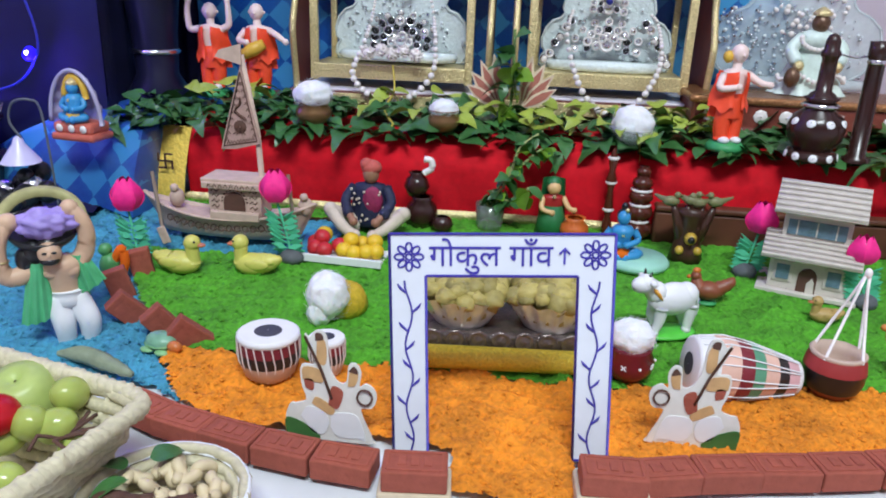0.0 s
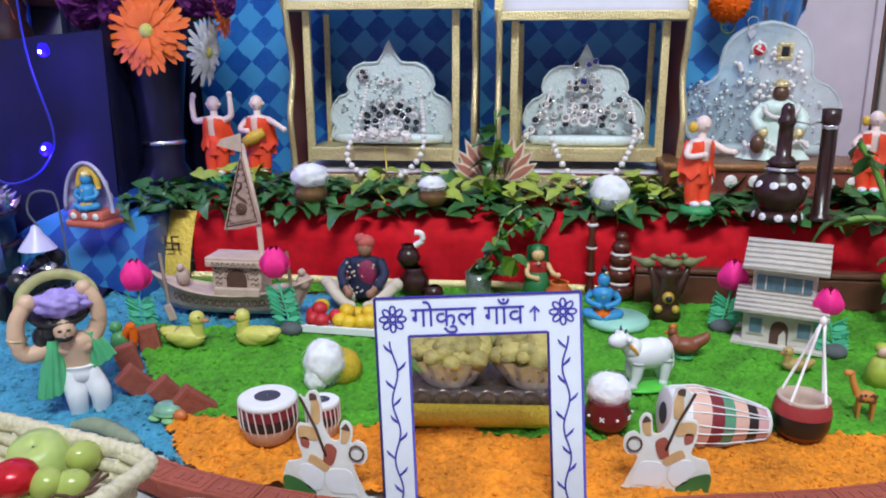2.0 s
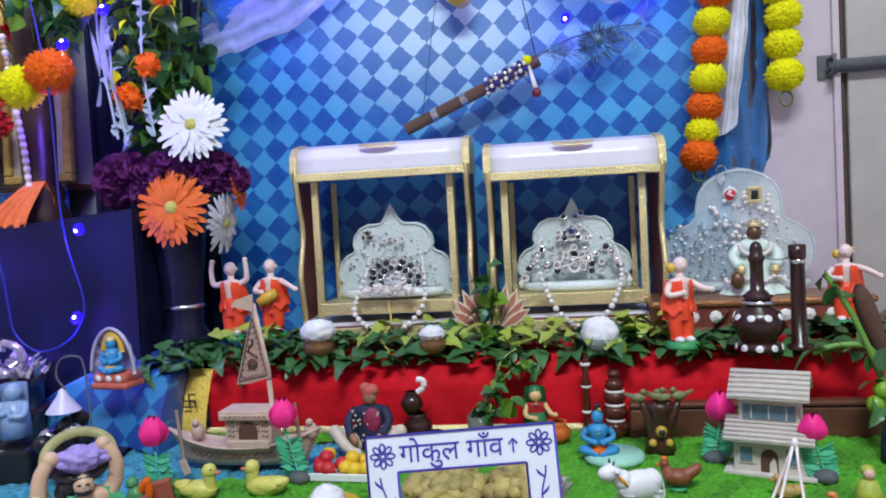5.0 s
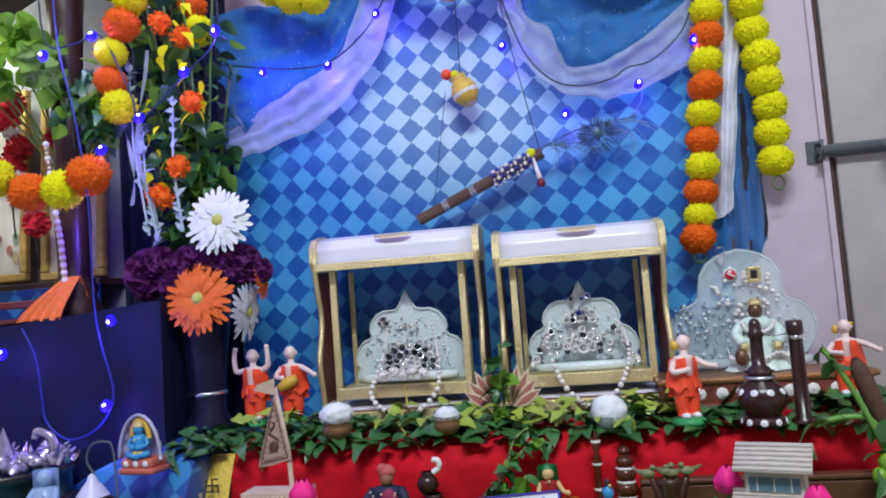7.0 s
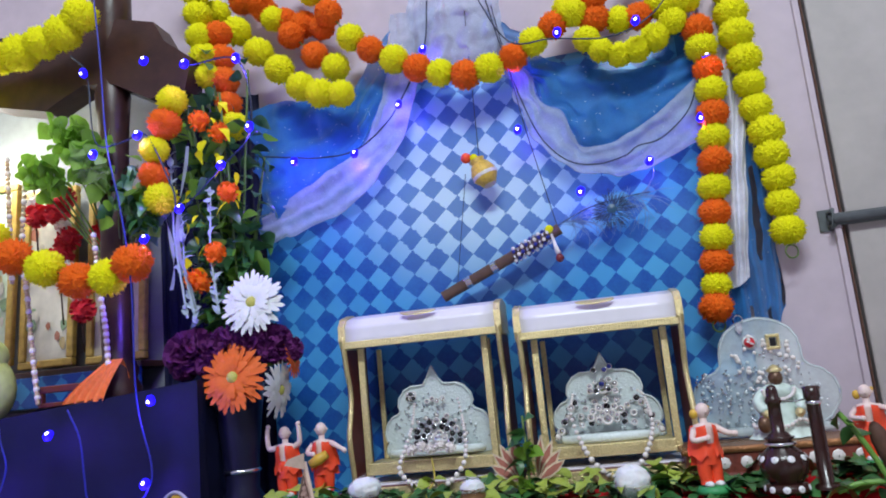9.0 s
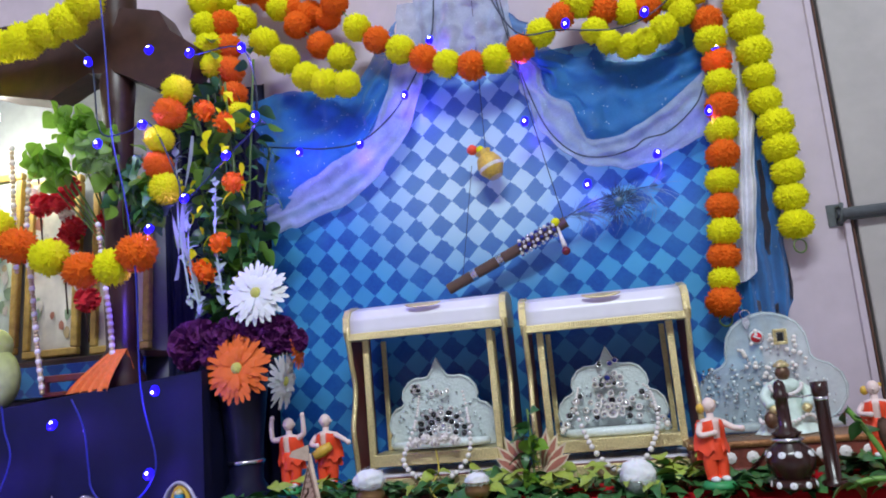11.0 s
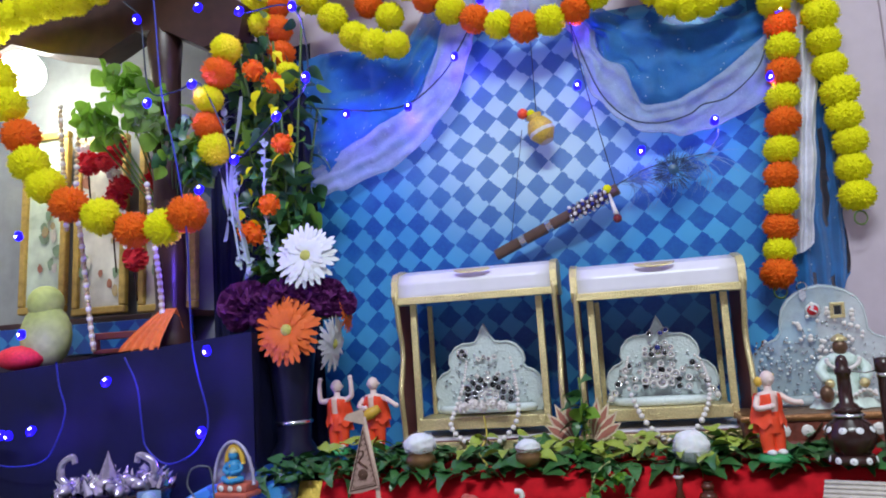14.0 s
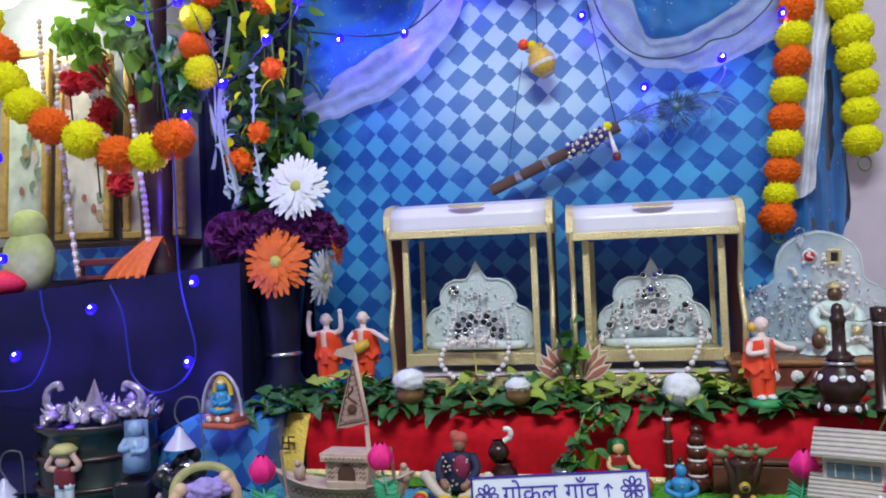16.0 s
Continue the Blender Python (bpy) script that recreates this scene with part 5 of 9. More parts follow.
part("vase_body", G().lathe([(0.001, 0), (0.038, 0), (0.040, 0.006), (0.026, 0.03), (0.028, 0.08), (0.036, 0.15), (0.041, 0.19), (0.038, 0.19), (0.027, 0.10)], 22), mat("dark_glass", (0.008, 0.008, 0.03), 0.35, 0.2, 30, 0.02, spec=0.3), t)
part("vase_band", G().at(0, 0, 0.055).lathe([(0.028, 0), (0.031, 0.003), (0.028, 0.006)], 22), M_silver, t)


# ---- figurines ----
def torso(g, z0, z1, w0, w1, d=0.65, n=14):
    """Oval body tapering from width w0 at z0 to w1 at z1."""
    old = g.M
    g.M = old @ Matrix.Diagonal((1, d, 1, 1))
    k = 7
    g.lathe([(0.0005, z0)] + [(lerp(w0, w1, i / k) * (1 + 0.12 * math.sin(PI * i / k)), lerp(z0, z1, i / k)) for i in range(k + 1)] + [(0.0005, z1 + w1 * 0.25)], n)
    g.M = old


def limb(g, pts, r0, r1, n=8):
    p = catmull(pts, 4)
    g.tube(p, [lerp(r0, r1, i / (len(p) - 1)) for i in range(len(p))], n)
    g.ball(r1 * 1.25, 8, 6, *p[-1])


M_greenbase = mat("green_base_paint", (0.04, 0.30, 0.10), 0.45, 0.2, 90, 0.1)


def monk(x, yy, z, rz, arms, label, hat=False, drum=False, h=1.0):
    g = G()
    g.use(3).at(0, 0, 0, s=h).lathe([(0.001, 0), (0.020, 0), (0.021, 0.004), (0.017, 0.009), (0.001, 0.010)], 16)
    g.use(0)
    for s in (-1, 1):
        g.use(2).ball(0.006, 8, 6, s * 0.007, -0.006, 0.012, sy=1.5, sz=0.7)
        g.use(0)
        g.tube(catmull([(s * 0.0065, 0, 0.012), (s * 0.0075, 0.001, 0.030), (s * 0.0055, 0, 0.050)], 4), [0.0078, 0.0080, 0.0083, 0.0086, 0.0088, 0.0090, 0.0090, 0.0088, 0.0085], 14)
    g.M = g.M @ Matrix.Diagonal((1, 0.7, 1, 1))
    g.lathe([(0.0145, 0.036), (0.0150, 0.044), (0.0142, 0.054), (0.0125, 0.062), (0.001, 0.063)], 20)
    g.at(0, 0, 0, s=h)
    g.use(1)
    torso(g, 0.056, 0.086, 0.0115, 0.014)
    g.ball(0.0088, 12, 10, 0, -0.001, 0.1035, sz=1.15)
    g.ball(0.002, 6, 4, 0, -0.0095, 0.102)
    g.tube([(0, 0, 0.084), (0, 0, 0.097)], 0.005, 8)
    for s in (-1, 1):
        g.ball(0.0022, 6, 4, s * 0.009, 0, 0.103)
    for a in arms:
        g.use(1)
        limb(g, a, 0.0045, 0.0033)
    g.use(0)
    for s in (-1, 1):
        g.sheet(lambda u, v: (s * (0.0045 + 0.014 * u + 0.006 * v * u), -0.0125 + 0.020 * u * u - 0.002 * math.sin(7 * v), lerp(0.086 - 0.004 * u, 0.045 + 0.004 * math.sin(9 * u), v)), 8, 8)
    g.sheet(lambda u, v: (lerp(-0.019, 0.019, u) * (0.75 + 0.35 * v), 0.0105 - 0.004 * math.cos((u - 0.5) * PI) + 0.001 * math.sin(20 * u), lerp(0.085, 0.035, v)), 10, 8)
    if drum:
        g.use(4).at(0, -0.017, 0.060, 0, 62, 12, s=h).lathe([(0.001, -0.015), (0.006, -0.015), (0.0085, 0), (0.006, 0.015), (0.001, 0.015)], 12)
    if hat:
        g.use(4).at(0, 0, 0, s=h).ball(0.0055, 10, 8, -0.011, 0.002, 0.100, sz=1.2).ball(0.003, 8, 6, 0.009, 0.003, 0.107)
    return solid("monk_figurine", g, [M_saff, M_skinp, M_white, M_greenbase, M_drumy], x, yy, z, rz, label, "figurine", "saffron-robed monk figurines")


M_skinp = mat("pale_pink_paint", (0.84, 0.64, 0.60), 0.45, 0.06, 120, 0.03)
M_drumy = mat("yellow_paint", (0.70, 0.42, 0.05), 0.45, 0.15, 120, 0.05)
up = [[(-0.014, 0, 0.082), (-0.026, -0.002, 0.082), (-0.028, -0.003, 0.102), (-0.026, -0.003, 0.114)], [(0.014, 0, 0.082), (0.024, -0.002, 0.088), (0.025, -0.003, 0.102), (0.024, -0.003, 0.116)]]
play = [[(-0.014, 0, 0.082), (-0.022, -0.006, 0.07), (-0.008, -0.018, 0.068)], [(0.014, 0, 0.082), (0.026, -0.008, 0.078), (0.040, -0.012, 0.070)]]
fold = [[(-0.014, 0, 0.082), (-0.020, -0.006, 0.068), (-0.004, -0.015, 0.070)], [(0.014, 0, 0.082), (0.024, -0.010, 0.074), (0.034, -0.014, 0.072)]]
monk(-0.330, 0.985, 0.105, 0, up, "saffron-robed monk figurine with both arms raised")
monk(-0.272, 0.99, 0.106, 0, play, "saffron-robed monk figurine playing a drum", drum=True, h=1.0)
monk(0.277, 0.872, 0.098, 20, fold, "saffron-robed monk figurine with garland on a green base", hat=True, h=0.95)
monk(0.486, 0.95, 0.105, -15, play, "saffron-robed monk figurine beside the throne", hat=True, h=0.9)

# father carrying a basket over the river
g = G()
mats = [mat("brown_skin", (0.64, 0.42, 0.28), 0.45, 0.12, 100, 0.05), M_white, mat("green_shawl", (0.09, 0.46, 0.20), 0.5, 0.2, 90, 0.1), M_black, mat("olive_basket", (0.36, 0.34, 0.14), 0.6, 0.25, 120, 0.4), mat("lilac_cloth", (0.36, 0.27, 0.66), 0.5, 0.2, 120, 0.3), M_gold]
for s in (-1, 1):
    g.use(1)
    g.tube(catmull([(s * 0.0085 + 0.001, -0.002, -0.004), (s * 0.009 + 0.001, -0.005, 0.014), (s * 0.007 - 0.002, -0.001, 0.026), (s * 0.005 - 0.003, 0, 0.036)], 5), [0.0068, 0.0072, 0.0076, 0.008, 0.0084, 0.0088, 0.009, 0.0092, 0.0094, 0.0096, 0.0096, 0.0096, 0.0094, 0.009, 0.0086, 0.008], 14)
g.use(1).at(-0.003, 0, 0, s=(1, 0.68, 1)).lathe([(0.010, 0.026), (0.0155, 0.029), (0.0142, 0.035), (0.0130, 0.039), (0.0138, 0.0395), (0.0130, 0.0405), (0.001, 0.041)], 22)
g.use(0).at(-0.005, 0, 0, s=(1, 0.66, 1)).lathe([(0.0115, 0.038), (0.0112, 0.042), (0.0125, 0.048), (0.0150, 0.054), (0.0168, 0.059), (0.0172, 0.063), (0.0140, 0.067), (0.0070, 0.069), (0.001, 0.0695)], 24)
g.at()
g.ball(0.0050, 10, 8, -0.0115, -0.0075, 0.0575, sx=1.3, sy=0.55).ball(0.0050, 10, 8, 0.0015, -0.0075, 0.0575, sx=1.3, sy=0.55)
g.ball(0.0085, 16, 12, -0.011, -0.010, 0.0745, sz=1.12)
g.ball(0.0012, 8, 6, -0.0108, -0.0183, 0.0750, sz=1.8)
g.use(3).ball(0.0072, 12, 8, -0.0112, -0.0130, 0.0695, sz=0.5, sy=0.8)
g.ball(0.0088, 10, 8, -0.021, -0.002, 0.074, sz=1.2).ball(0.0088, 10, 8, -0.027, 0.0, 0.068, sz=1.2).ball(0.0092, 10, 8, -0.011, -0.004, 0.079)
g.ball(0.0011, 6, 4, -0.0140, -0.0178, 0.0768, sx=1.8).ball(0.0011, 6, 4, -0.0075, -0.0178, 0.0768, sx=1.8)
g.use(0)
limb(g, [(-0.019, 0, 0.063), (-0.031, -0.001, 0.056), (-0.042, -0.002, 0.056), (-0.0465, -0.003, 0.070), (-0.044, -0.002, 0.086), (-0.036, 0.0, 0.098)], 0.0078, 0.0060, 14)
limb(g, [(0.008, 0, 0.063), (0.013, 0.001, 0.070), (0.0155, 0, 0.083), (0.013, 0, 0.096), (0.006, 0.002, 0.105)], 0.0074, 0.0056, 14)
g.use(6).at(-0.0462, -0.003, 0.070, 0, 8).lathe([(0.0070, -0.0008), (0.0080, 0), (0.0070, 0.0008)], 18)
g.use(2).at()
g.sheet(lambda u, v: (lerp(-0.027, -0.014, u) - (1 - u) * 0.013 * v + 0.002 * v, -0.007 * math.sin(PI * u) - 0.004 + 0.0016 * math.sin(26 * u) * v, lerp(0.067, 0.016 + 0.005 * u, v)), 24, 12)
g.sheet(lambda u, v: (lerp(0.002, 0.013, u) + u * 0.013 * v, -0.006 * math.sin(PI * u) - 0.001 + 0.0016 * math.sin(24 * u) * v, lerp(0.069, 0.034 + 0.012 * u, v)), 24, 12)
g.sheet(lambda u, v: (lerp(-0.028, 0.014, u) * (0.9 + 0.3 * v) - 0.003, 0.009 + 0.002 * math.sin(24 * u), lerp(0.066, 0.020, v)), 24, 8)
g.use(3).at(-0.0145, 0.010, 0.087, 20).lathe([(0.001, -0.008), (0.016, -0.007), (0.024, -0.002), (0.026, 0.004), (0.024, 0.004), (0.016, -0.002), (0.001, -0.003)], 26)
g.use(4).at(-0.0145, 0.012, 0.093, 38).lathe([(0.0240, 0.0), (0.0262, 0.0055), (0.0320, 0.004), (0.033, -0.002), (0.029, -0.006), (0.0240, 0.0)], 24, -0.35, PI + 0.35)
g.use(5)
rng = random.Random(51)


def crumple(u, v):
    d = Vector((math.cos(2 * PI * u) * math.sin(PI * v), math.sin(2 * PI * u) * math.sin(PI * v), math.cos(PI * v)))
    k = 1 + 0.30 * noise.noise(d * 2.4) + 0.16 * noise.noise(d * 6)
    return (-0.011 + 0.020 * k * d.x, -0.003 + 0.012 * k * d.y, 0.096 + 0.0115 * k * d.z)


g.at().sheet(crumple, 40, 24)
g.at()
solid("basket_carrier_figurine", g, mats, -0.2694, 0.5580, -0.0191, 32, "painted bearded figurine holding a basket overhead in blue sawdust", "figurine", s=0.987)

# blue seated flute player on a pale base
M_blueskin = mat("blue_paint", (0.04, 0.28, 0.58), 0.4, 0.15, 90, 0.05)
M_mint = mat("mint_base", (0.32, 0.62, 0.50), 0.45, 0.12, 90, 0.05)
g = G()
g.use(1).at(0.002, 0, 0).lathe([(0.001, 0), (0.031, 0), (0.032, 0.004), (0.029, 0.008), (0.001, 0.008)], 20)
g.use(0).at(-0.014, 0, 0.007)
for s in (-1, 1):
    limb(g, [(s * 0.004, 0, 0.005), (s * 0.017, -0.005, 0.005), (s * 0.003, -0.013, 0.003)], 0.0052, 0.0036, 12)
g.lathe([(0.009, 0.004), (0.0075, 0.012), (0.009, 0.020), (0.0115, 0.026), (0.009, 0.030), (0.003, 0.032), (0.003, 0.035)], 16)
g.ball(0.0062, 14, 10, 0, -0.001, 0.039, sz=1.2)
for s in (-1, 1):
    limb(g, [(s * 0.0105, 0, 0.027), (s * 0.0155, -0.003, 0.018), (s * 0.004, -0.010, 0.014)], 0.0036, 0.0028, 12)
g.use(4).ball(0.0066, 12, 8, 0, 0.002, 0.041).ball(0.0034, 10, 6, 0, 0.002, 0.049, sz=1.3)
g.use(2).lathe([(0.001, 0.002), (0.0100, 0.002), (0.0105, 0.006), (0.0085, 0.010)], 14)
g.ball(0.006, 10, 8, 0.0, -0.011, 0.005, sx=1.3, sz=0.7)
g.use(3).ball(0.0022, 8, 6, 0.002, -0.004, 0.047).ball(0.0018, 8, 6, 0, -0.0095, 0.024)
g.tube([(-0.006, -0.006, 0.029), (0, -0.0098, 0.023), (0.006, -0.006, 0.029)], 0.0009, 6)
g.at()
solid("blue_idol", g, [M_blueskin, M_mint, M_ora, M_gold, M_black], 0.1852, 0.7752, -0.0020, 0, "small blue painted seated idol on a mint base", "figurine", s=1.017)

# woman figure with orange pot
g = G()
g.use(0).lathe([(0.001, 0), (0.020, 0), (0.017, 0.02), (0.012, 0.036), (0.001, 0.036)], 16)
g.use(1)
torso(g, 0.030, 0.048, 0.011, 0.012)
g.use(2).ball(0.0085, 10, 8, 0, -0.002, 0.058)
limb(g, [(0.012, 0, 0.046), (0.018, -0.010, 0.036), (0.024, -0.014, 0.034)], 0.0036, 0.003)
limb(g, [(-0.012, 0, 0.046), (-0.014, -0.010, 0.034), (-0.002, -0.014, 0.030)], 0.0036, 0.003)
g.use(0).sheet(lambda u, v: (0.0135 * math.cos(PI * u) * (1 + 0.25 * v), 0.002 + 0.011 * math.sin(PI * u), lerp(0.068, 0.015, v)), 12, 8)
g.ball(0.0095, 10, 6, 0, 0.002, 0.062)
g.use(3).ball(0.0025, 6, 4, 0, -0.010, 0.049)
solid("woman_figurine", g, [mat("dark_green_paint", (0.02, 0.16, 0.05), 0.4, 0.2, 90, 0.05), mat("red_blouse_paint", (0.40, 0.02, 0.02), 0.4, 0.2, 90, 0.05), mat("golden_skin_paint", (0.72, 0.44, 0.20), 0.4, 0.15, 90, 0.05), M_gold], 0.1031, 0.8385, 0.0021, 8, "painted woman figurine in a green veil and maroon blouse", "figurine", s=0.884)
solid("orange_pot", G().lathe([(0.001, 0), (0.008, 0), (0.015, 0.008), (0.014, 0.016), (0.009, 0.021), (0.011, 0.025), (0.008, 0.024)], 16), mat("orange_clay", (0.62, 0.13, 0.02), 0.5, 0.2, 90, 0.1), 0.1275, 0.8252, 0.0013, 0, "small orange clay pot before the woman figurine", "pot", s=1.012)

# stacked brown pots on a stand
t = thing("stacked_pots", 0.1944, 0.8430, 0.0024, 0, "tower of glossy brown lacquered pots", "pots", s=0.996)
for k, (z, r) in enumerate(((0, 0.016), (0.020, 0.0145), (0.038, 0.013), (0.054, 0.011), (0.068, 0.008))):
    part("pot", G().at(0, 0, z).lathe([(r * 0.5, 0), (r, r * 0.55), (r * 0.9, r), (r * 0.55, r * 1.25), (r * 0.7, r * 1.4), (r * 0.5, r * 1.4)], 16), mat("brown_lacquer", (0.10, 0.022, 0.012), 0.2, 0.3, 60, 0.03) if k == 0 else bpy.data.materials["brown_lacquer"], t)
for z in (0.019, 0.037, 0.053):
    part("pale_band", G().at(0, 0, z + 0.001).lathe([(0.0105, -0.0015), (0.0118, 0), (0.0105, 0.0015)], 16), M_pearl, t, "cream painted band")
t = thing("churning_stick", 0.1625, 0.8478, 0.0027, 0, "turned brown wooden churning stick", "stick", s=1.003)
for z in (0.028, 0.058, 0.084):
    part("pale_band", G().at(0, 0, z).lathe([(0.0052, -0.0018), (0.0066, 0), (0.0052, 0.0018)], 12), M_pearl, t, "cream painted band")
part("rod", G().lathe([(0.004, 0), (0.006, 0.01), (0.003, 0.02), (0.005, 0.03), (0.003, 0.05), (0.006, 0.06), (0.003, 0.07), (0.005, 0.08), (0.001, 0.095)], 12), bpy.data.materials["brown_lacquer"], t)

# tree figure with birds
g = G()
M_bark = mat("brown_resin", (0.055, 0.022, 0.014), 0.3, 0.4, 70, 0.5)
g.use(0).lathe([(0.001, 0), (0.019, 0), (0.016, 0.012), (0.013, 0.03), (0.014, 0.05), (0.018, 0.058), (0.001, 0.06)], 14)
for a in (-0.016, -0.004, 0.008, 0.017):
    g.tube(catmull([(a * 0.5, 0, 0.02), (a * 0.8, -0.006, 0.04), (a * 1.3, -0.002, 0.062)], 4), [0.006, 0.006, 0.006, 0.006, 0.006, 0.005, 0.005, 0.004, 0.003], 8)
g.use(1)
for x, z in ((-0.024, 0.064), (-0.002, 0.066), (0.004, 0.064), (0.022, 0.066)):
    s = 1 if x > 0 else -1
    g.ball(0.0055, 12, 8, x, -0.004, z + 0.002, sx=1.7).ball(0.0036, 10, 8, x - s * 0.006, -0.005, z + 0.009)
    g.tube([(x + s * 0.006, -0.004, z + 0.003), (x + s * 0.018, -0.003, z + 0.008)], [0.0036, 0.0012], 8)
    g.tube([(x - s * 0.009, -0.005, z + 0.009), (x - s * 0.0125, -0.006, z + 0.008)], [0.0012, 0.0003], 6)
g.use(2).ball(0.007, 8, 6, 0, -0.014, 0.028).ball(0.005, 8, 6, -0.010, -0.013, 0.014).ball(0.005, 8, 6, 0.009, -0.013, 0.014)
g.use(3).ball(0.004, 8, 6, 0, -0.020, 0.028)
solid("tree_ornament", g, [M_bark, mat("olive_bird", (0.20, 0.20, 0.09), 0.5, 0.3, 120, 0.1), mat("gold_yellow", (0.55, 0.36, 0.05), 0.35, 0.2, 90, 0.05), M_black], 0.2382, 0.7970, -0.0006, 0, "brown resin tree ornament with birds on top", "ornament", s=0.914)

# seated piper with turban, and his dark pots
g = G()
mats = [mat("navy_cloth_print", (0.014, 0.018, 0.055), 0.7, 0.5, 260, 0.2), mat("cream_cloth", (0.62, 0.52, 0.42), 0.7, 0.12, 120, 0.2), mat("brown_face", (0.32, 0.15, 0.09), 0.5, 0.15, 90, 0.05), mat("coral_turban", (0.52, 0.10, 0.08), 0.7, 0.2, 150, 0.3), mat("magenta_scarf", (0.28, 0.02, 0.08), 0.7, 0.4, 260, 0.3)]
g.use(0)
torso(g, 0.006, 0.052, 0.021, 0.017, 0.7)
g.use(4).ball(0.012, 10, 8, 0.004, -0.010, 0.036, sz=1.4, sy=0.5)
g.use(2).ball(0.009, 10, 8, 0.001, -0.003, 0.064, sz=1.15)
g.use(3).at(0.001, 0, 0.071).ball(0.0115, 12, 8, sz=0.75).at(0, 0, 0.075).ball(0.007, 10, 6, -0.004, -0.003)
g.at()
for s in (-1, 1):
    g.use(1)
    limb(g, [(s * 0.010, -0.004, 0.008), (s * 0.034, -0.014, 0.022), (s * 0.040, -0.018, 0.026)], 0.009, 0.0065)
    limb(g, [(s * 0.040, -0.018, 0.026), (s * 0.024, -0.030, 0.012), (s * 0.010, -0.034, 0.004)], 0.0075, 0.0055)
    g.use(0)
    limb(g, [(s * 0.017, 0, 0.049), (s * 0.025, -0.010, 0.036), (s * 0.020, -0.022, 0.026)], 0.0065, 0.005)
    g.use(2)
    limb(g, [(s * 0.020, -0.022, 0.026), (s * 0.012, -0.030, 0.018)], 0.0038, 0.004)
for k in range(22):
    rr = random.Random(70 + k)
    g.use(1).ball(0.0016, 5, 4, rr.uniform(-0.021, 0.021), -0.013 - rr.uniform(0, 0.004), rr.uniform(0.014, 0.05))
solid("seated_figurine", g, mats, -0.0886, 0.8110, 0.0003, 0, "seated villager figurine in dark printed kurta and coral turban", "figurine", s=0.964)
t = thing("dark_pot_group", -0.0364, 0.8308, 0.0016, 0, "dark glazed pots stacked with a white curl on top", "pots", s=1.009)
part("pot", G().lathe([(0.001, 0), (0.010, 0), (0.018, 0.012), (0.016, 0.024), (0.010, 0.030), (0.012, 0.034), (0.009, 0.034)], 18), M_dkbrown, t)
part("pot", G().at(-0.006, 0, 0.033).lathe([(0.001, 0), (0.009, 0.002), (0.014, 0.012), (0.011, 0.020), (0.007, 0.024), (0.009, 0.027), (0.006, 0.027)], 16), M_dkbrown, t)
part("pot", G().at(0.024, -0.012, 0.0).lathe([(0.001, 0), (0.008, 0.001), (0.012, 0.008), (0.010, 0.014), (0.006, 0.017)], 14), M_dkbrown, t)
part("curl", G().tube(catmull([(0.002, -0.004, 0.060), (0.010, -0.004, 0.066), (0.009, -0.004, 0.074), (0.002, -0.004, 0.075)], 5), 0.0035, 8), M_pearl, t)

# fruit tray
t = thing("fruit_tray", -0.0949, 0.7350, -0.0045, -4, "white tray heaped with small red and yellow fruits", "tray", s=1.029)
part("plate", G().box(0.075, 0.04, 0.004, 0.0015, 0, 0, 0.002), M_white, t)
part("plate_rim", G().box(0.078, 0.003, 0.008, 0.001, 0, -0.02, 0.004), M_white, t)
rng = random.Random(61)
M_rfruit, M_yfruit = mat("red_fruit", (0.55, 0.02, 0.03), 0.5, 0.25, 120, 0.1), mat("yellow_fruit", (0.75, 0.48, 0.02), 0.5, 0.2, 120, 0.1)
for x, yy, z, m in ((-0.028, -0.010, 0.011, 0), (-0.018, -0.014, 0.011, 0), (-0.024, -0.002, 0.019, 0), (-0.033, 0.004, 0.011, 0), (-0.026, 0.010, 0.018, 1), (0.0, -0.010, 0.011, 1), (0.010, -0.012, 0.010, 1), (0.004, 0.0, 0.018, 1), (0.022, -0.010, 0.011, 1), (0.030, -0.006, 0.011, 1), (0.026, 0.004, 0.017, 1), (-0.006, -0.004, 0.013, 0), (0.012, 0.010, 0.012, 1)):
    part("fruit", G().ball(0.0082, 10, 8, x, yy, z, sz=0.92), (M_rfruit, M_yfruit)[m], t, ("small red fruit", "small yellow fruit")[m])

# ducks
M_duck = mat("yellow_duck", (0.62, 0.58, 0.13), 0.45, 0.12, 90, 0.05)


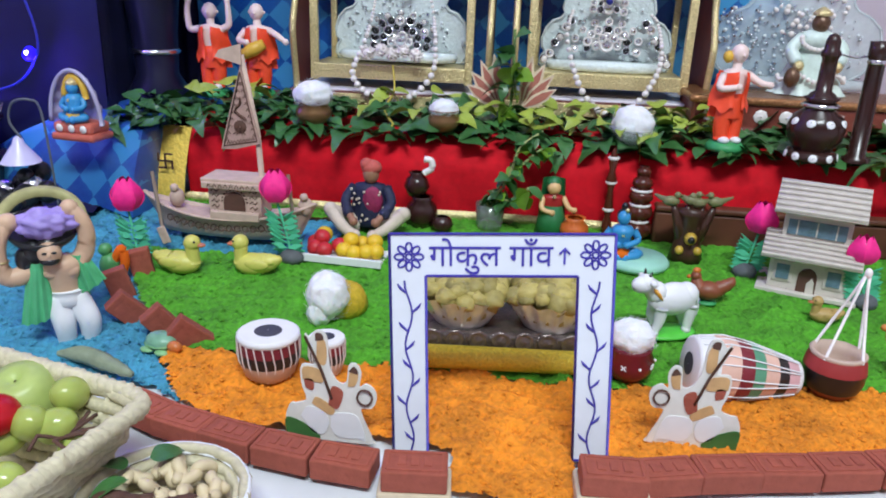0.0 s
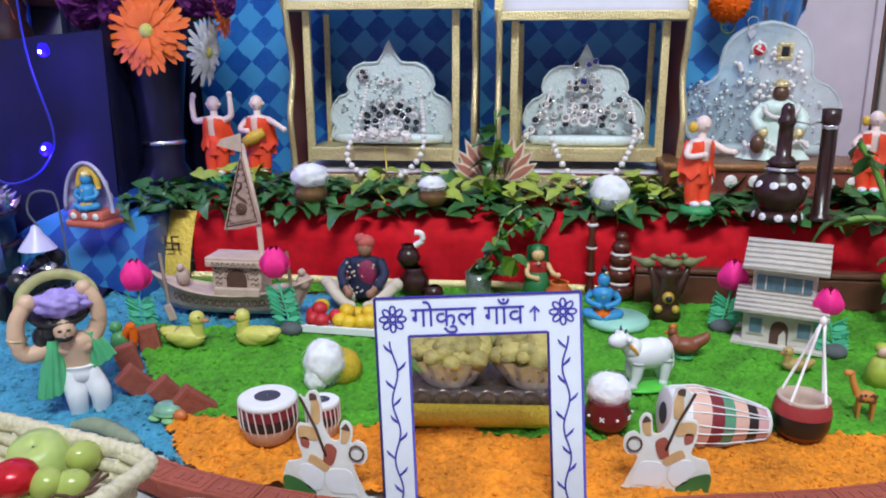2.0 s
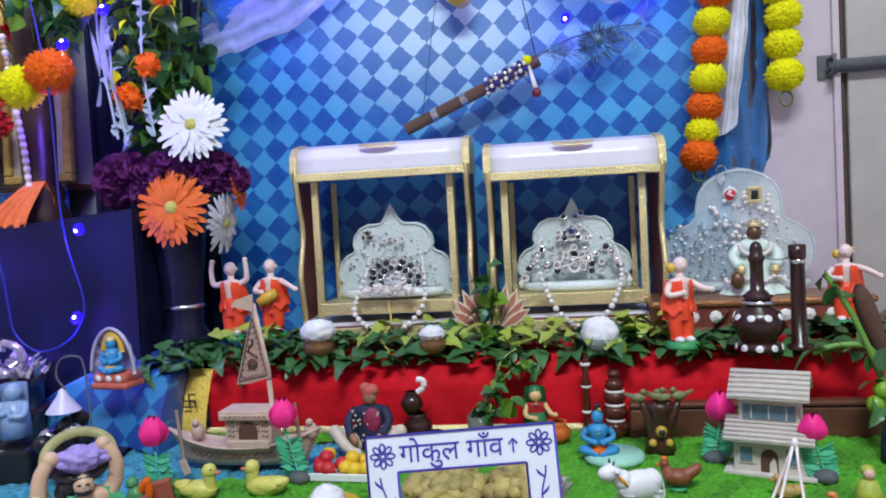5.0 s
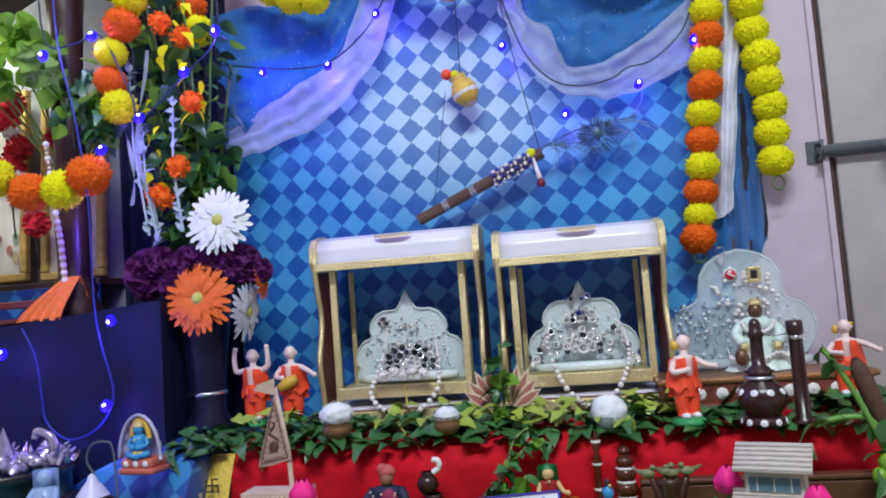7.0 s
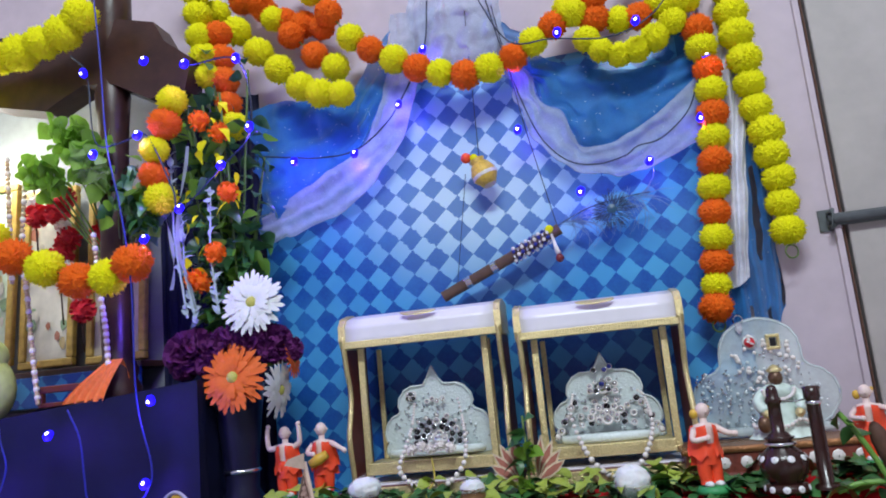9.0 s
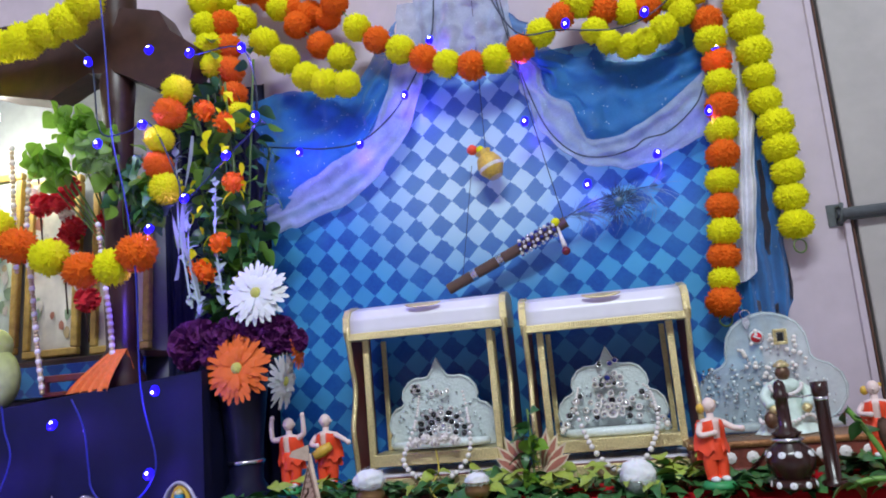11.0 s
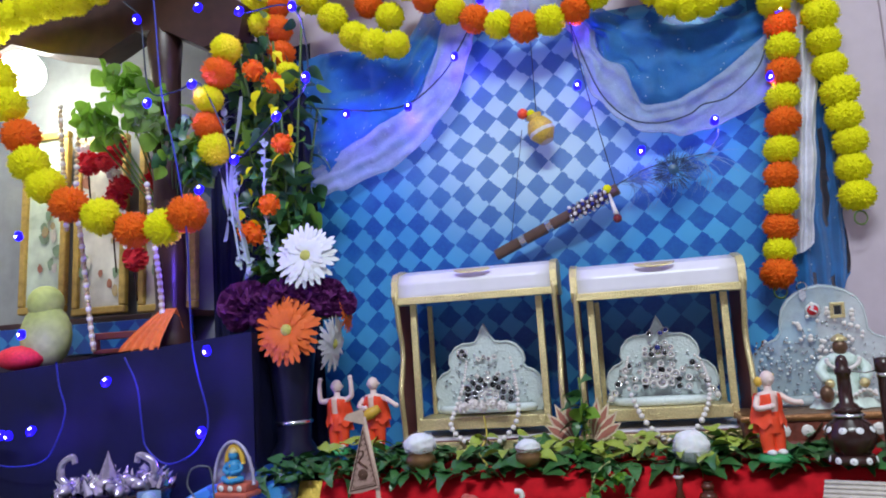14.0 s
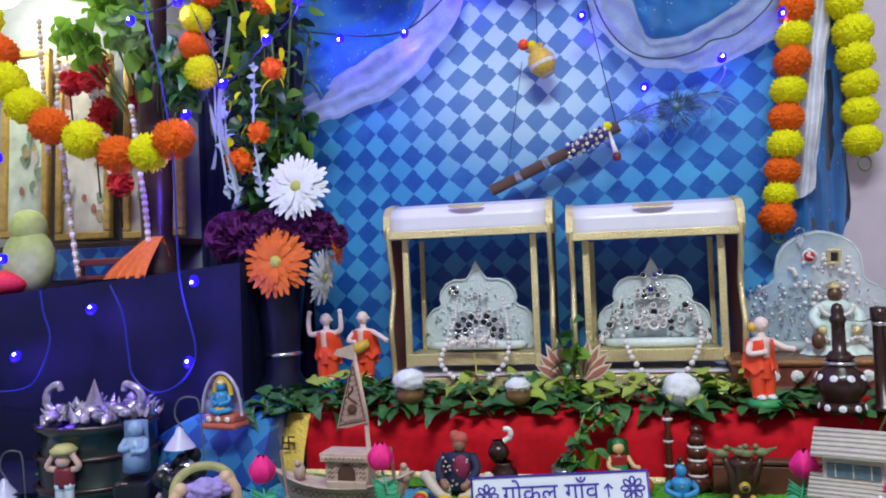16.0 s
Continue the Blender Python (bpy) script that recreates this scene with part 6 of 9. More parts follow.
def duck(x, yy, rz, label, s=1.0, m=None):
    g = G()
    g.use(0).ball(0.014, 24, 14, 0, 0, 0.010, sx=1.45, sz=0.85, sy=0.9)
    g.tube(catmull([(0.014, 0, 0.012), (0.026, 0, 0.017), (0.029, 0, 0.021)], 4), [0.010, 0.0095, 0.009, 0.007, 0.006, 0.005, 0.004, 0.003, 0.001], 16)
    g.tube(catmull([(-0.012, 0, 0.012), (-0.013, 0, 0.022), (-0.012, 0, 0.030)], 4), [0.009, 0.008, 0.0075, 0.007, 0.007, 0.007, 0.007, 0.007, 0.007], 16)
    g.ball(0.0088, 12, 8, -0.013, 0, 0.033)
    for w in (-1, 1):
        g.ball(0.010, 14, 8, 0.007, w * 0.0105, 0.013, sx=1.35, sy=0.32, sz=0.62)
        g.ball(0.006, 12, 8, 0.018, w * 0.0085, 0.016, sx=1.2, sy=0.35, sz=0.5)
    g.use(1).ball(0.0045, 8, 6, -0.022, 0, 0.031, sx=1.3, sz=0.5)
    g.use(2).ball(0.0013, 6, 5, -0.018, -0.006, 0.036).ball(0.0013, 6, 5, -0.018, 0.006, 0.036)
    return solid("toy_duck", g, [m or M_duck, mat("duck_bill", (0.55, 0.18, 0.08), 0.5, 0.1, 90, 0), M_black], x, yy, bank(yy) + 0.004, rz, label, "duck", "toy ducks", s=s * 0.88)


duck(-0.2373, 0.6763, 180, "pale yellow toy duck on green sawdust")
duck(-0.1720, 0.6857, 0, "pale yellow toy duck facing another")
duck(0.3357, 0.6839, 0, "small brown toy duckling by the house", 0.62, mat("tan_duck", (0.45, 0.30, 0.10), 0.5, 0.2, 90, 0.05))

# turtle
g = G()
g.use(0).ball(0.0135, 14, 8, -0.002, 0, 0.010, sx=1.25, sz=0.72)
g.use(2).at(-0.002, 0, 0.008, s=(1.25, 1, 1)).lathe([(0.0128, -0.0012), (0.0146, 0), (0.0128, 0.0016)], 18)
g.at()
g.use(1).ball(0.0062, 10, 8, 0.019, -0.005, 0.010, sx=1.35)
for a, b in ((0.008, -0.012), (-0.010, -0.012), (0.008, 0.011), (-0.010, 0.011)):
    g.use(2).ball(0.0055, 8, 6, a, b, 0.004, sx=1.5, sz=0.5)
solid("toy_turtle", g, [mat("jade_shell", (0.20, 0.42, 0.28), 0.3, 0.4, 70, 0.3), mat("orange_head", (0.55, 0.16, 0.04), 0.4, 0.2, 90, 0.05), mat("green_flipper", (0.22, 0.45, 0.20), 0.4, 0.2, 90, 0.05)], -0.1915, 0.5455, -0.0187, -15, "toy turtle with a jade shell and orange head", "turtle", s=0.76)
solid("toy_crocodile", G().tube(catmull([(-0.035, 0, 0.004), (-0.015, 0.003, 0.006), (0.010, 0, 0.006), (0.03, -0.002, 0.004)], 5), [0.002, 0.003, 0.004, 0.005, 0.006, 0.006, 0.006, 0.006, 0.006, 0.006, 0.005, 0.005, 0.004, 0.004, 0.003, 0.002], 8), mat("grey_green_reptile", (0.25, 0.30, 0.20), 0.5, 0.3, 120, 0.4), -0.2229, 0.5092, -0.0190, -14, "small grey-green toy crocodile at the river bank", "crocodile", s=1.090)

# cow on green base
g = G()
g.use(0).ball(0.0135, 14, 10, 0, 0, 0.031, sx=1.65, sy=0.85)
g.ball(0.010, 10, 8, 0.012, 0, 0.034, sx=1.0).ball(0.009, 10, 8, -0.016, 0, 0.038)
limb(g, [(-0.014, 0, 0.036), (-0.022, 0, 0.043), (-0.027, -0.001, 0.047)], 0.0085, 0.006)
g.ball(0.0068, 10, 8, -0.030, -0.001, 0.046, sx=1.35)
for a, b, c in ((-0.013, -0.006, -0.017), (-0.012, 0.006, -0.009), (0.014, -0.006, 0.012), (0.015, 0.006, 0.018)):
    limb(g, [(a, b, 0.026), (a - 0.001, b, 0.015), (c, b, 0.006)], 0.0055, 0.0032)
g.tube(catmull([(0.021, 0, 0.036), (0.024, 0, 0.024), (0.023, 0, 0.014)], 4), 0.0016, 6)
for s in (-1, 1):
    g.use(0).ball(0.003, 6, 5, -0.025, s * 0.008, 0.049, sy=1.6)
    g.use(2).tube([(-0.026, s * 0.003, 0.052), (-0.025, s * 0.005, 0.057)], [0.0016, 0.0005], 6)
    g.ball(0.0011, 5, 4, -0.032, s * 0.0055, 0.048)
for a, b in ((-0.017, -0.006), (-0.009, 0.006), (0.012, -0.006), (0.018, 0.006)):
    g.use(2).ball(0.0034, 6, 5, a, b, 0.005, sz=0.7)
g.use(1).ball(0.020, 14, 6, 0, 0, 0.002, sx=1.25, sz=0.16, sy=0.75)
g.use(3).at(-0.018, 0, 0.0385, 0, 50).lathe([(0.0085, -0.0015), (0.0105, 0), (0.0085, 0.0015)], 14)
solid("toy_cow", g, [M_white, mat("bright_green_base", (0.10, 0.55, 0.06), 0.4, 0.2, 90, 0.1), M_black, mat("yellow_collar", (0.75, 0.35, 0.03), 0.5, 0.3, 150, 0.1)], 0.1992, 0.6374, -0.0109, 24, "white toy cow with a yellow garland on a green base", "cow", s=1.017)

# chicken
g = G()
g.use(0).ball(0.0095, 12, 8, 0, 0, 0.012, sx=1.35, sz=0.9)
g.tube(catmull([(0.008, 0, 0.014), (0.017, 0, 0.020), (0.020, 0, 0.026)], 4), [0.007, 0.007, 0.006, 0.006, 0.005, 0.005, 0.004, 0.003, 0.001], 8)
g.tube([(-0.008, 0, 0.014), (-0.012, 0, 0.023)], [0.006, 0.0045], 8)
g.ball(0.0048, 8, 6, -0.012, 0, 0.025)
g.use(1).ball(0.003, 6, 5, -0.012, 0, 0.030, sx=1.3).ball(0.002, 6, 4, -0.018, 0, 0.024)
g.use(2).ball(0.008, 10, 5, 0, 0, 0.001, sx=1.2, sz=0.3)
solid("toy_hen", g, [mat("brown_hen", (0.25, 0.07, 0.03), 0.45, 0.3, 90, 0.1), mat("hen_comb", (0.62, 0.16, 0.02), 0.5, 0.1, 90, 0), M_greenbase], 0.2416, 0.7007, -0.0069, 0, "brown toy hen on the grass", "hen", s=1.004)

# giraffe
g = G()
g.use(0).ball(0.008, 10, 8, 0, 0, 0.028, sx=1.5)
g.tube(catmull([(-0.009, 0, 0.030), (-0.016, 0, 0.044), (-0.019, 0, 0.056)], 4), [0.005, 0.0048, 0.0045, 0.0042, 0.004, 0.004, 0.0035, 0.0035, 0.003], 8)
g.ball(0.0042, 8, 6, -0.022, 0, 0.057, sx=1.6)
for a, b in ((-0.008, -0.004), (-0.007, 0.004), (0.008, -0.004), (0.009, 0.004)):
    limb(g, [(a, b, 0.026), (a, b, 0.012), (a, b, 0.001)], 0.0028, 0.0018, 6)
g.use(1)
rr = random.Random(5)
for k in range(16):
    g.ball(0.0022, 5, 4, rr.uniform(-0.008, 0.009), -0.0066, rr.uniform(0.023, 0.033), sy=0.4)
solid("toy_giraffe", g, [mat("giraffe_orange", (0.60, 0.22, 0.05), 0.45, 0.15, 90, 0.05), mat("giraffe_spot", (0.14, 0.04, 0.02), 0.5, 0.1, 90, 0)], 0.3636, 0.6038, -0.0132, 0, "orange spotted toy giraffe on the grass", "giraffe", s=0.673)

# lime figure, dark figure and a scrap of paper near the edge
g = G()
g.use(0).lathe([(0.001, 0), (0.017, 0), (0.015, 0.02), (0.010, 0.034), (0.001, 0.037)], 14)
g.use(1).ball(0.0075, 10, 8, 0, -0.002, 0.043)
g.use(0).ball(0.009, 10, 8, 0, 0.002, 0.046, sz=0.8)
solid("lime_figurine", g, [mat("lime_paint", (0.40, 0.46, 0.06), 0.5, 0.3, 90, 0.1), M_skin], 0.3995, 0.6657, -0.0091, 0, "small figurine wrapped in lime green", "figurine", s=0.705)
g = G()
g.use(0)
torso(g, 0, 0.05, 0.022, 0.016)
g.use(1).ball(0.010, 10, 8, 0, -0.002, 0.064)
solid("navy_figurine", g, [mats[0], M_skin], 0.4722, 0.7631, -0.0027, -20, "seated figurine in dark printed clothes", "figurine", s=1.026)
solid("paper_card", G().box(0.05, 0.03, 0.002, 0.0005, 0, 0, 0.001), M_card, 0.4621, 0.6827, -0.0058, 35, "white card lying on the grass", "card", s=1.047)


# ---- drums ----
M_drumhead = mat("drum_skin", (0.78, 0.77, 0.78), 0.6, 0.06, 90, 0.05)
M_band1 = mat("drum_red", (0.20, 0.02, 0.03), 0.45, 0.15, 90, 0.05)
M_band2 = mat("drum_black", (0.02, 0.014, 0.014), 0.45, 0.15, 90, 0.05)
M_patch = mat("drum_patch", (0.05, 0.05, 0.07), 0.7, 0.2, 150, 0.1)


def tabla(x, yy, r, h, label):
    t = thing("tabla", x, yy, bank(yy) + 0.003, 0, label, "drum", "tabla drums")
    part("shell", G().lathe([(r * 0.62, 0), (r * 0.84, h * 0.12), (r * 0.98, h * 0.4)], 26), M_wood, t, "tan lower shell")
    part("black_band", G().lathe([(r * 0.98, h * 0.40), (r * 1.01, h * 0.52), (r * 1.01, h * 0.64)], 26), M_band2, t)
    part("red_band", G().lathe([(r * 1.01, h * 0.64), (r * 1.0, h * 0.78), (r * 0.99, h * 0.88)], 26), M_band1, t)
    part("hoop", G().lathe([(r * 0.99, h * 0.86), (r * 1.05, h * 0.90), (r * 1.04, h * 0.97), (r * 0.97, h)], 26), M_drumhead, t)
    hd = part("drum_head", G().lathe([(r * 0.97, h), (r * 0.7, h * 1.004), (0.0005, h * 1.006)], 26), M_drumhead, t, "white drum skin")
    part("patch", G().lathe([(r * 0.46, h * 1.008), (r * 0.40, h * 1.02), (0.0005, h * 1.022)], 22), M_patch, hd, "dark round patch")
    for k in range(22):
        a, b = 2 * PI * k / 22, 2 * PI * (k + 0.35) / 22
        part("lace", G().tube([(r * 1.035 * math.cos(a), r * 1.035 * math.sin(a), h * 0.9), (r * 1.035 * math.cos(b), r * 1.035 * math.sin(b), h * 0.5), (r * 0.74 * math.cos(b), r * 0.74 * math.sin(b), h * 0.06)], 0.0006, 4, False), M_pearl, t)
    return t


tabla(-0.0994, 0.5249, 0.0216, 0.0359, "small tabla drum with white skin and dark red bands")
tabla(-0.0595, 0.5350, 0.0129, 0.0299, "narrow tabla drum with white skin and dark red bands")

t = thing("dholak", 0.2025, 0.5570, 0.0050, 2, "painted barrel drum with white laces lying on its side", "drum", s=1.019)
g = G().at(0, 0, 0, 0, 90, 12)
prof = [(0.0195, 0.0), (0.0225, 0.015), (0.0222, 0.03), (0.019, 0.045), (0.0155, 0.06), (0.012, 0.074)]
bands = [(0, 0.012, M_drumhead), (0.012, 0.026, M_skin), (0.026, 0.036, M_band1), (0.036, 0.045, mat("drum_green", (0.10, 0.30, 0.18), 0.5, 0.2, 90, 0.05)), (0.045, 0.056, M_skin), (0.056, 0.064, M_band2), (0.064, 0.074, mat("drum_pink", (0.65, 0.38, 0.40), 0.5, 0.2, 90, 0.05))]


def rad(z):
    for (r0, z0), (r1, z1) in zip(prof, prof[1:]):
        if z <= z1 + 1e-9:
            return lerp(r0, r1, (z - z0) / (z1 - z0))
    return prof[-1][0]


DM = (0, 0, 0, 0, 97, 6)
for a, b, m in bands:
    part("band", G().at(*DM).lathe([(rad(lerp(a, b, k / 4)), lerp(a, b, k / 4)) for k in range(5)], 26), m, t)
for zz, s in ((0, 1), (0.074, -1)):
    hd = part("drum_head", G().at(*DM).lathe([(rad(zz) * 1.03, zz + 0.002 * s), (rad(zz) * 1.03, zz - 0.001 * s), (rad(zz) * 0.9, zz - 0.002 * s), (0.0003, zz - 0.0022 * s)], 26), M_drumhead, t, "white drum skin")
    part("patch", G().at(*DM).lathe([(rad(zz) * 0.42, zz - 0.0026 * s), (0.0003, zz - 0.003 * s)], 20), M_patch, hd, "dark round patch")
for k in range(18):
    a = 2 * PI * k / 18
    b = a + 0.12 * (1 if k % 2 else -1)
    part("lace", G().at(*DM).tube([((rad(z) + 0.0006) * math.cos(lerp(a, b, z / 0.074)), (rad(z) + 0.0006) * math.sin(lerp(a, b, z / 0.074)), z) for z in (0.001, 0.02, 0.04, 0.06, 0.073)], 0.0006, 4, False), M_white, t)


# ---- pots ----
def cotton(g, cx, cy, cz, r, seed, n=60, sz=0.8):
    rr = random.Random(seed)
    def puff(u, v):
        d = Vector((math.cos(2 * PI * u) * math.sin(PI * v), math.sin(2 * PI * u) * math.sin(PI * v), math.cos(PI * v)))
        k = r * (1 + 0.13 * noise.noise(d * 2.2 + Vector((seed, 0, 0))) + 0.03 * noise.noise(d * 5 + Vector((0, seed, 0))))
        return (cx + d.x * k, cy + d.y * k, cz + d.z * k * sz)

    g.sheet(puff, 36, 22)
    for d in fib(n * 3):
        d = (d + Vector([rr.uniform(-0.2, 0.2) for _ in range(3)])).normalized()
        a = d.orthogonal().normalized()
        a.rotate(Matrix.Rotation(rr.uniform(0, 2 * PI), 3, d))
        p = Vector((cx + d.x * r, cy + d.y * r, cz + d.z * r * sz))
        l, h = r * rr.uniform(0.2, 0.6), r * rr.uniform(0.02, 0.16)
        g.tube([p - d * r * 0.08 - a * l * 0.6, p + d * h * 0.7, p + d * h + a * l * 0.7], r * 0.007, 3, False)


t = thing("butter_pot", 0.1602, 0.5685, -0.0163, 0, "maroon glazed pot with white painted marks filled with cotton", "pot", s=1.057)
part("pot_body", G().lathe([(0.001, 0), (0.010, 0), (0.0165, 0.007), (0.0175, 0.014), (0.0145, 0.022), (0.0155, 0.025), (0.013, 0.025)], 22), M_maroon, t)
g = G()
for k in range(10):
    a = 2 * PI * k / 10
    for s in (-1, 1):
        if k % 2:
            g.at(0.0178 * math.cos(a), 0.0178 * math.sin(a), 0.0145, 0, 45 * s, 90 + math.degrees(a)).box(0.0045, 0.0008, 0.0008)
    if not k % 2:
        g.at(0.0178 * math.cos(a), 0.0178 * math.sin(a), 0.0145).ball(0.0012, 6, 4)
part("painted_marks", g, M_white, t, "white painted crosses and dots")
g = G()
cotton(g, 0, 0, 0.031, 0.0155, 3)
part("cotton", g, M_cotton, t, "white cotton wool heap")

t = thing("tipped_butter_pot", -0.0692, 0.6259, -0.0006, 0, "yellow pot tipped over with white cotton spilling out", "pot", s=1.041)
part("pot_body", G().at(0, 0, 0, 62, 0, -35).lathe([(0.001, -0.018), (0.010, -0.017), (0.0165, -0.006), (0.0165, 0.004), (0.013, 0.012), (0.0145, 0.015), (0.012, 0.015)], 20), mat("yellow_weave", (0.62, 0.42, 0.03), 0.6, 0.35, 260, 0.6), t)
g = G()
cotton(g, -0.010, -0.015, 0.010, 0.0165, 5, sz=1.15)
cotton(g, -0.015, -0.022, -0.002, 0.0095, 6, 40, 1.2)
part("cotton", g, M_cotton, t, "spilling white cotton wool")


def small_pot(x, yy, z, r, mpot, label, cr, cz, seed):
    t = thing("butter_pot", x, yy, z, 0, label, "pot", "small pots on the platform")
    part("pot_body", G().lathe([(0.001, 0), (r * 0.55, 0), (r, r * 0.5), (r * 0.98, r * 0.8), (r * 0.75, r * 1.15), (r * 0.95, r * 1.3), (r * 0.75, r * 1.3)], 20), mpot, t)
    g = G()
    cotton(g, 0, 0, cz, cr, seed, sz=0.7)
    part("cotton", g, M_cotton, t, "white cotton wool filling")


M_brass = mat("dark_brass", (0.22, 0.12, 0.05), 0.35, 0.3, 60, 0.05, metal=0.5)
small_pot(-0.168, 0.876, 0.098, 0.020, M_brass, "small brass pot with a white cotton heap on leaves", 0.021, 0.033, 11)
small_pot(-0.022, 0.880, 0.098, 0.018, M_brass, "small brass pot filled with white cotton on leaves", 0.0155, 0.024, 12)
t = thing("cotton_ball_cup", 0.183, 0.888, 0.094, 0, "smooth white cotton ball in a small clear cup on leaves", "ornament", "small pots on the platform")
part("cup", G().lathe([(0.001, 0), (0.013, 0), (0.021, 0.008), (0.0245, 0.018), (0.0232, 0.018), (0.0195, 0.009), (0.012, 0.002), (0.001, 0.002)], 24), mat("clear_plastic", (0.75, 0.78, 0.82), 0.1, 0.05, 30, 0, trans=0.7, alpha=0.5), t, "clear plastic cup")
g = G()
cotton(g, 0, 0, 0.0215, 0.0222, 13, 30, 0.97)
part("cotton", g, M_cotton, t, "round white cotton ball")

# hanging pot with cords
t = thing("sling_pot", 0.3048, 0.5710, -0.0161, 0, "red and black banded clay pot with cream cords", "pot", s=1.039)
prof2 = [(0.001, 0.0), (0.011, 0.0), (0.0175, 0.007)]
part("pot_base", G().lathe(prof2, 24), mat("pot_clay", (0.26, 0.08, 0.05), 0.7, 0.25, 90, 0.1), t, "red clay base")
part("black_band", G().lathe([(0.0175, 0.007), (0.0198, 0.013), (0.0204, 0.0215)], 24), M_black, t)
part("red_band", G().lathe([(0.0204, 0.0215), (0.0195, 0.027), (0.0178, 0.031)], 24), mat("pot_red", (0.34, 0.03, 0.03), 0.6, 0.2, 90, 0.1), t)
part("rim", G().lathe([(0.0178, 0.031), (0.0186, 0.033), (0.0165, 0.034), (0.0145, 0.026), (0.013, 0.012), (0.001, 0.006)], 24), M_wood, t, "tan rim")
for a in (0.4, 2.3, 3.9, 5.4):
    part("cord", G().tube([(0.0175 * math.cos(a), 0.0175 * math.sin(a), 0.031), (0.005 + 0.005 * math.cos(a), 0.004 * math.sin(a), 0.075), (0.007 + 0.0015 * math.cos(a), 0, 0.090)], 0.0011, 6), M_pearl, t, "cream cord")
part("cord_knot", G().ball(0.0026, 10, 8, 0.007, 0, 0.091, sz=1.4), M_pearl, t, "tied cream knot")

# ---- tulips with stone bases ----
def tulip(x, yy, fx, fz, label, r=0.011, seed=0):
    rr = random.Random(seed)
    t = thing("foam_tulip", x, yy, bank(yy) + 0.003, 0, label, "flower", "foam tulips with stone bases")
    part("stone_base", G().ball(0.011, 10, 8, 0, 0, 0.006, sz=0.75, sx=1.1), M_stone, t)
    part("stem", G().tube([(0, 0, 0.008), (fx * 0.4, 0, fz * 0.5), (fx, 0, fz)], 0.0012, 6), M_teal, t)
    for k in range(16):
        v = 0.2 + 0.6 * (k // 2) / 8
        s = 1 if k % 2 else -1
        px, pz = fx * v, fz * v
        g = G().at(px, 0, pz, rr.uniform(-30, 30), 0, 0)
        g.plate([(0, -0.003), (s * 0.015, 0.008), (s * 0.011, 0.0025), (s * 0.016, 0.0), (s * 0.008, -0.004)], 0.0014)
        part("leaf", g, M_teal, t, "jagged green foam leaf")
    for k in range(5):
        a = 2 * PI * k / 5
        g = G().at(fx + 0.004 * math.cos(a), 0.004 * math.sin(a), fz, 0, 0, math.degrees(a))
        g.sheet(lambda u, v: (r * 0.55 * math.sin(PI * min(v * 0.9 + 0.1, 1)) + 0.001, lerp(-1, 1, u) * r * 0.75 * math.sin(PI * (0.2 + 0.68 * v)), r * 1.9 * v + r * 0.35 * math.cos(lerp(-1, 1, u) * 1.4) * v - 0.25 * r), 8, 8)
        ob = part("petal", g, M_pink, t, "magenta foam petal")
    return t


tulip(-0.2858, 0.6875, -0.006, 0.057, "magenta foam tulip with green leaves in a grey stone", 0.0135, seed=1)
tulip(-0.1445, 0.7155, -0.014, 0.065, "magenta foam tulip beside the boat in a grey stone", 0.0135, seed=2)
tulip(0.2886, 0.7666, 0.008, 0.050, "pink foam tulip before the wooden house", 0.013, seed=3)
tulip(0.3808, 0.7185, -0.010, 0.046, "pink foam tulip beside the wooden house", seed=4)

# ---- wooden boat ----
t = thing("wooden_boat", -0.2229, 0.7562, -0.0013, -1, "laser-cut plywood boat with sail and etched patterns", "boat", s=1.091)


def hull(u, v):
    x = lerp(-0.078, 0.080, u)
    k = (2 * u - 1)
    w = 0.019 * (1 - abs(k) ** 2.6)
    z = lerp(0.004, 0.024 + 0.016 * abs(k) ** 2.2, v)
    a = lerp(0.55, 1.0, v)
    return (x * lerp(0.82, 1.05, v), -w * a, z)


for s, nm in ((1, "hull_side"), (-1, "hull_side")):
    g = G().at(0, 0, 0, s=(1, s, 1))
    g.sheet(hull, 26, 5)
    hs = part(nm, g, M_wood, t)
    sol = hs.modifiers.new("thickness", "SOLIDIFY")
    sol.thickness = 0.002
g = G()
for k in range(15):
    u = 0.14 + 0.05 * k
    x, yy, z = hull(u, 0.55)
    g.at(x, yy - 0.0016, z, 90).lathe([(0.0034, 0), (0.0028, 0.0003), (0.0024, 0.0)], 10)
    g.at(x + 0.002, yy - 0.0016, z - 0.001).tube([(-0.003, 0, -0.003), (0.0, -0.0002, 0.002), (0.003, 0, -0.002)], 0.0005, 4)
part("etched_pattern", g, M_etch, t, "burnt scroll pattern")
g = G()
g.tube([tuple(Vector(hull(k / 20, 1.0)) + Vector((0, -0.001, 0.0))) for k in range(21)], 0.0016, 6)
part("gunwale", g, M_wood, t)
part("deck", G().sheet(lambda u, v: (hull(u, 0.9)[0], lerp(hull(u, 0.9)[1], -hull(u, 0.9)[1], v), hull(u, 0.86)[2]), 20, 3), M_wood, t)
cab = part("cabin", G().box(0.050, 0.026, 0.034, 0.001, 0.012, 0, 0.040), M_wood, t)
g = G().at(0.012, -0.0138, 0.028)
g.plate([(-0.010, 0)] + [(0.010 * math.cos(a) * -1, 0.012 + 0.009 * math.sin(a)) for a in [PI * k / 8 for k in range(9)]] + [(0.010, 0)], 0.0012)
part("cabin_arch", g, M_etch, cab, "dark arched opening")
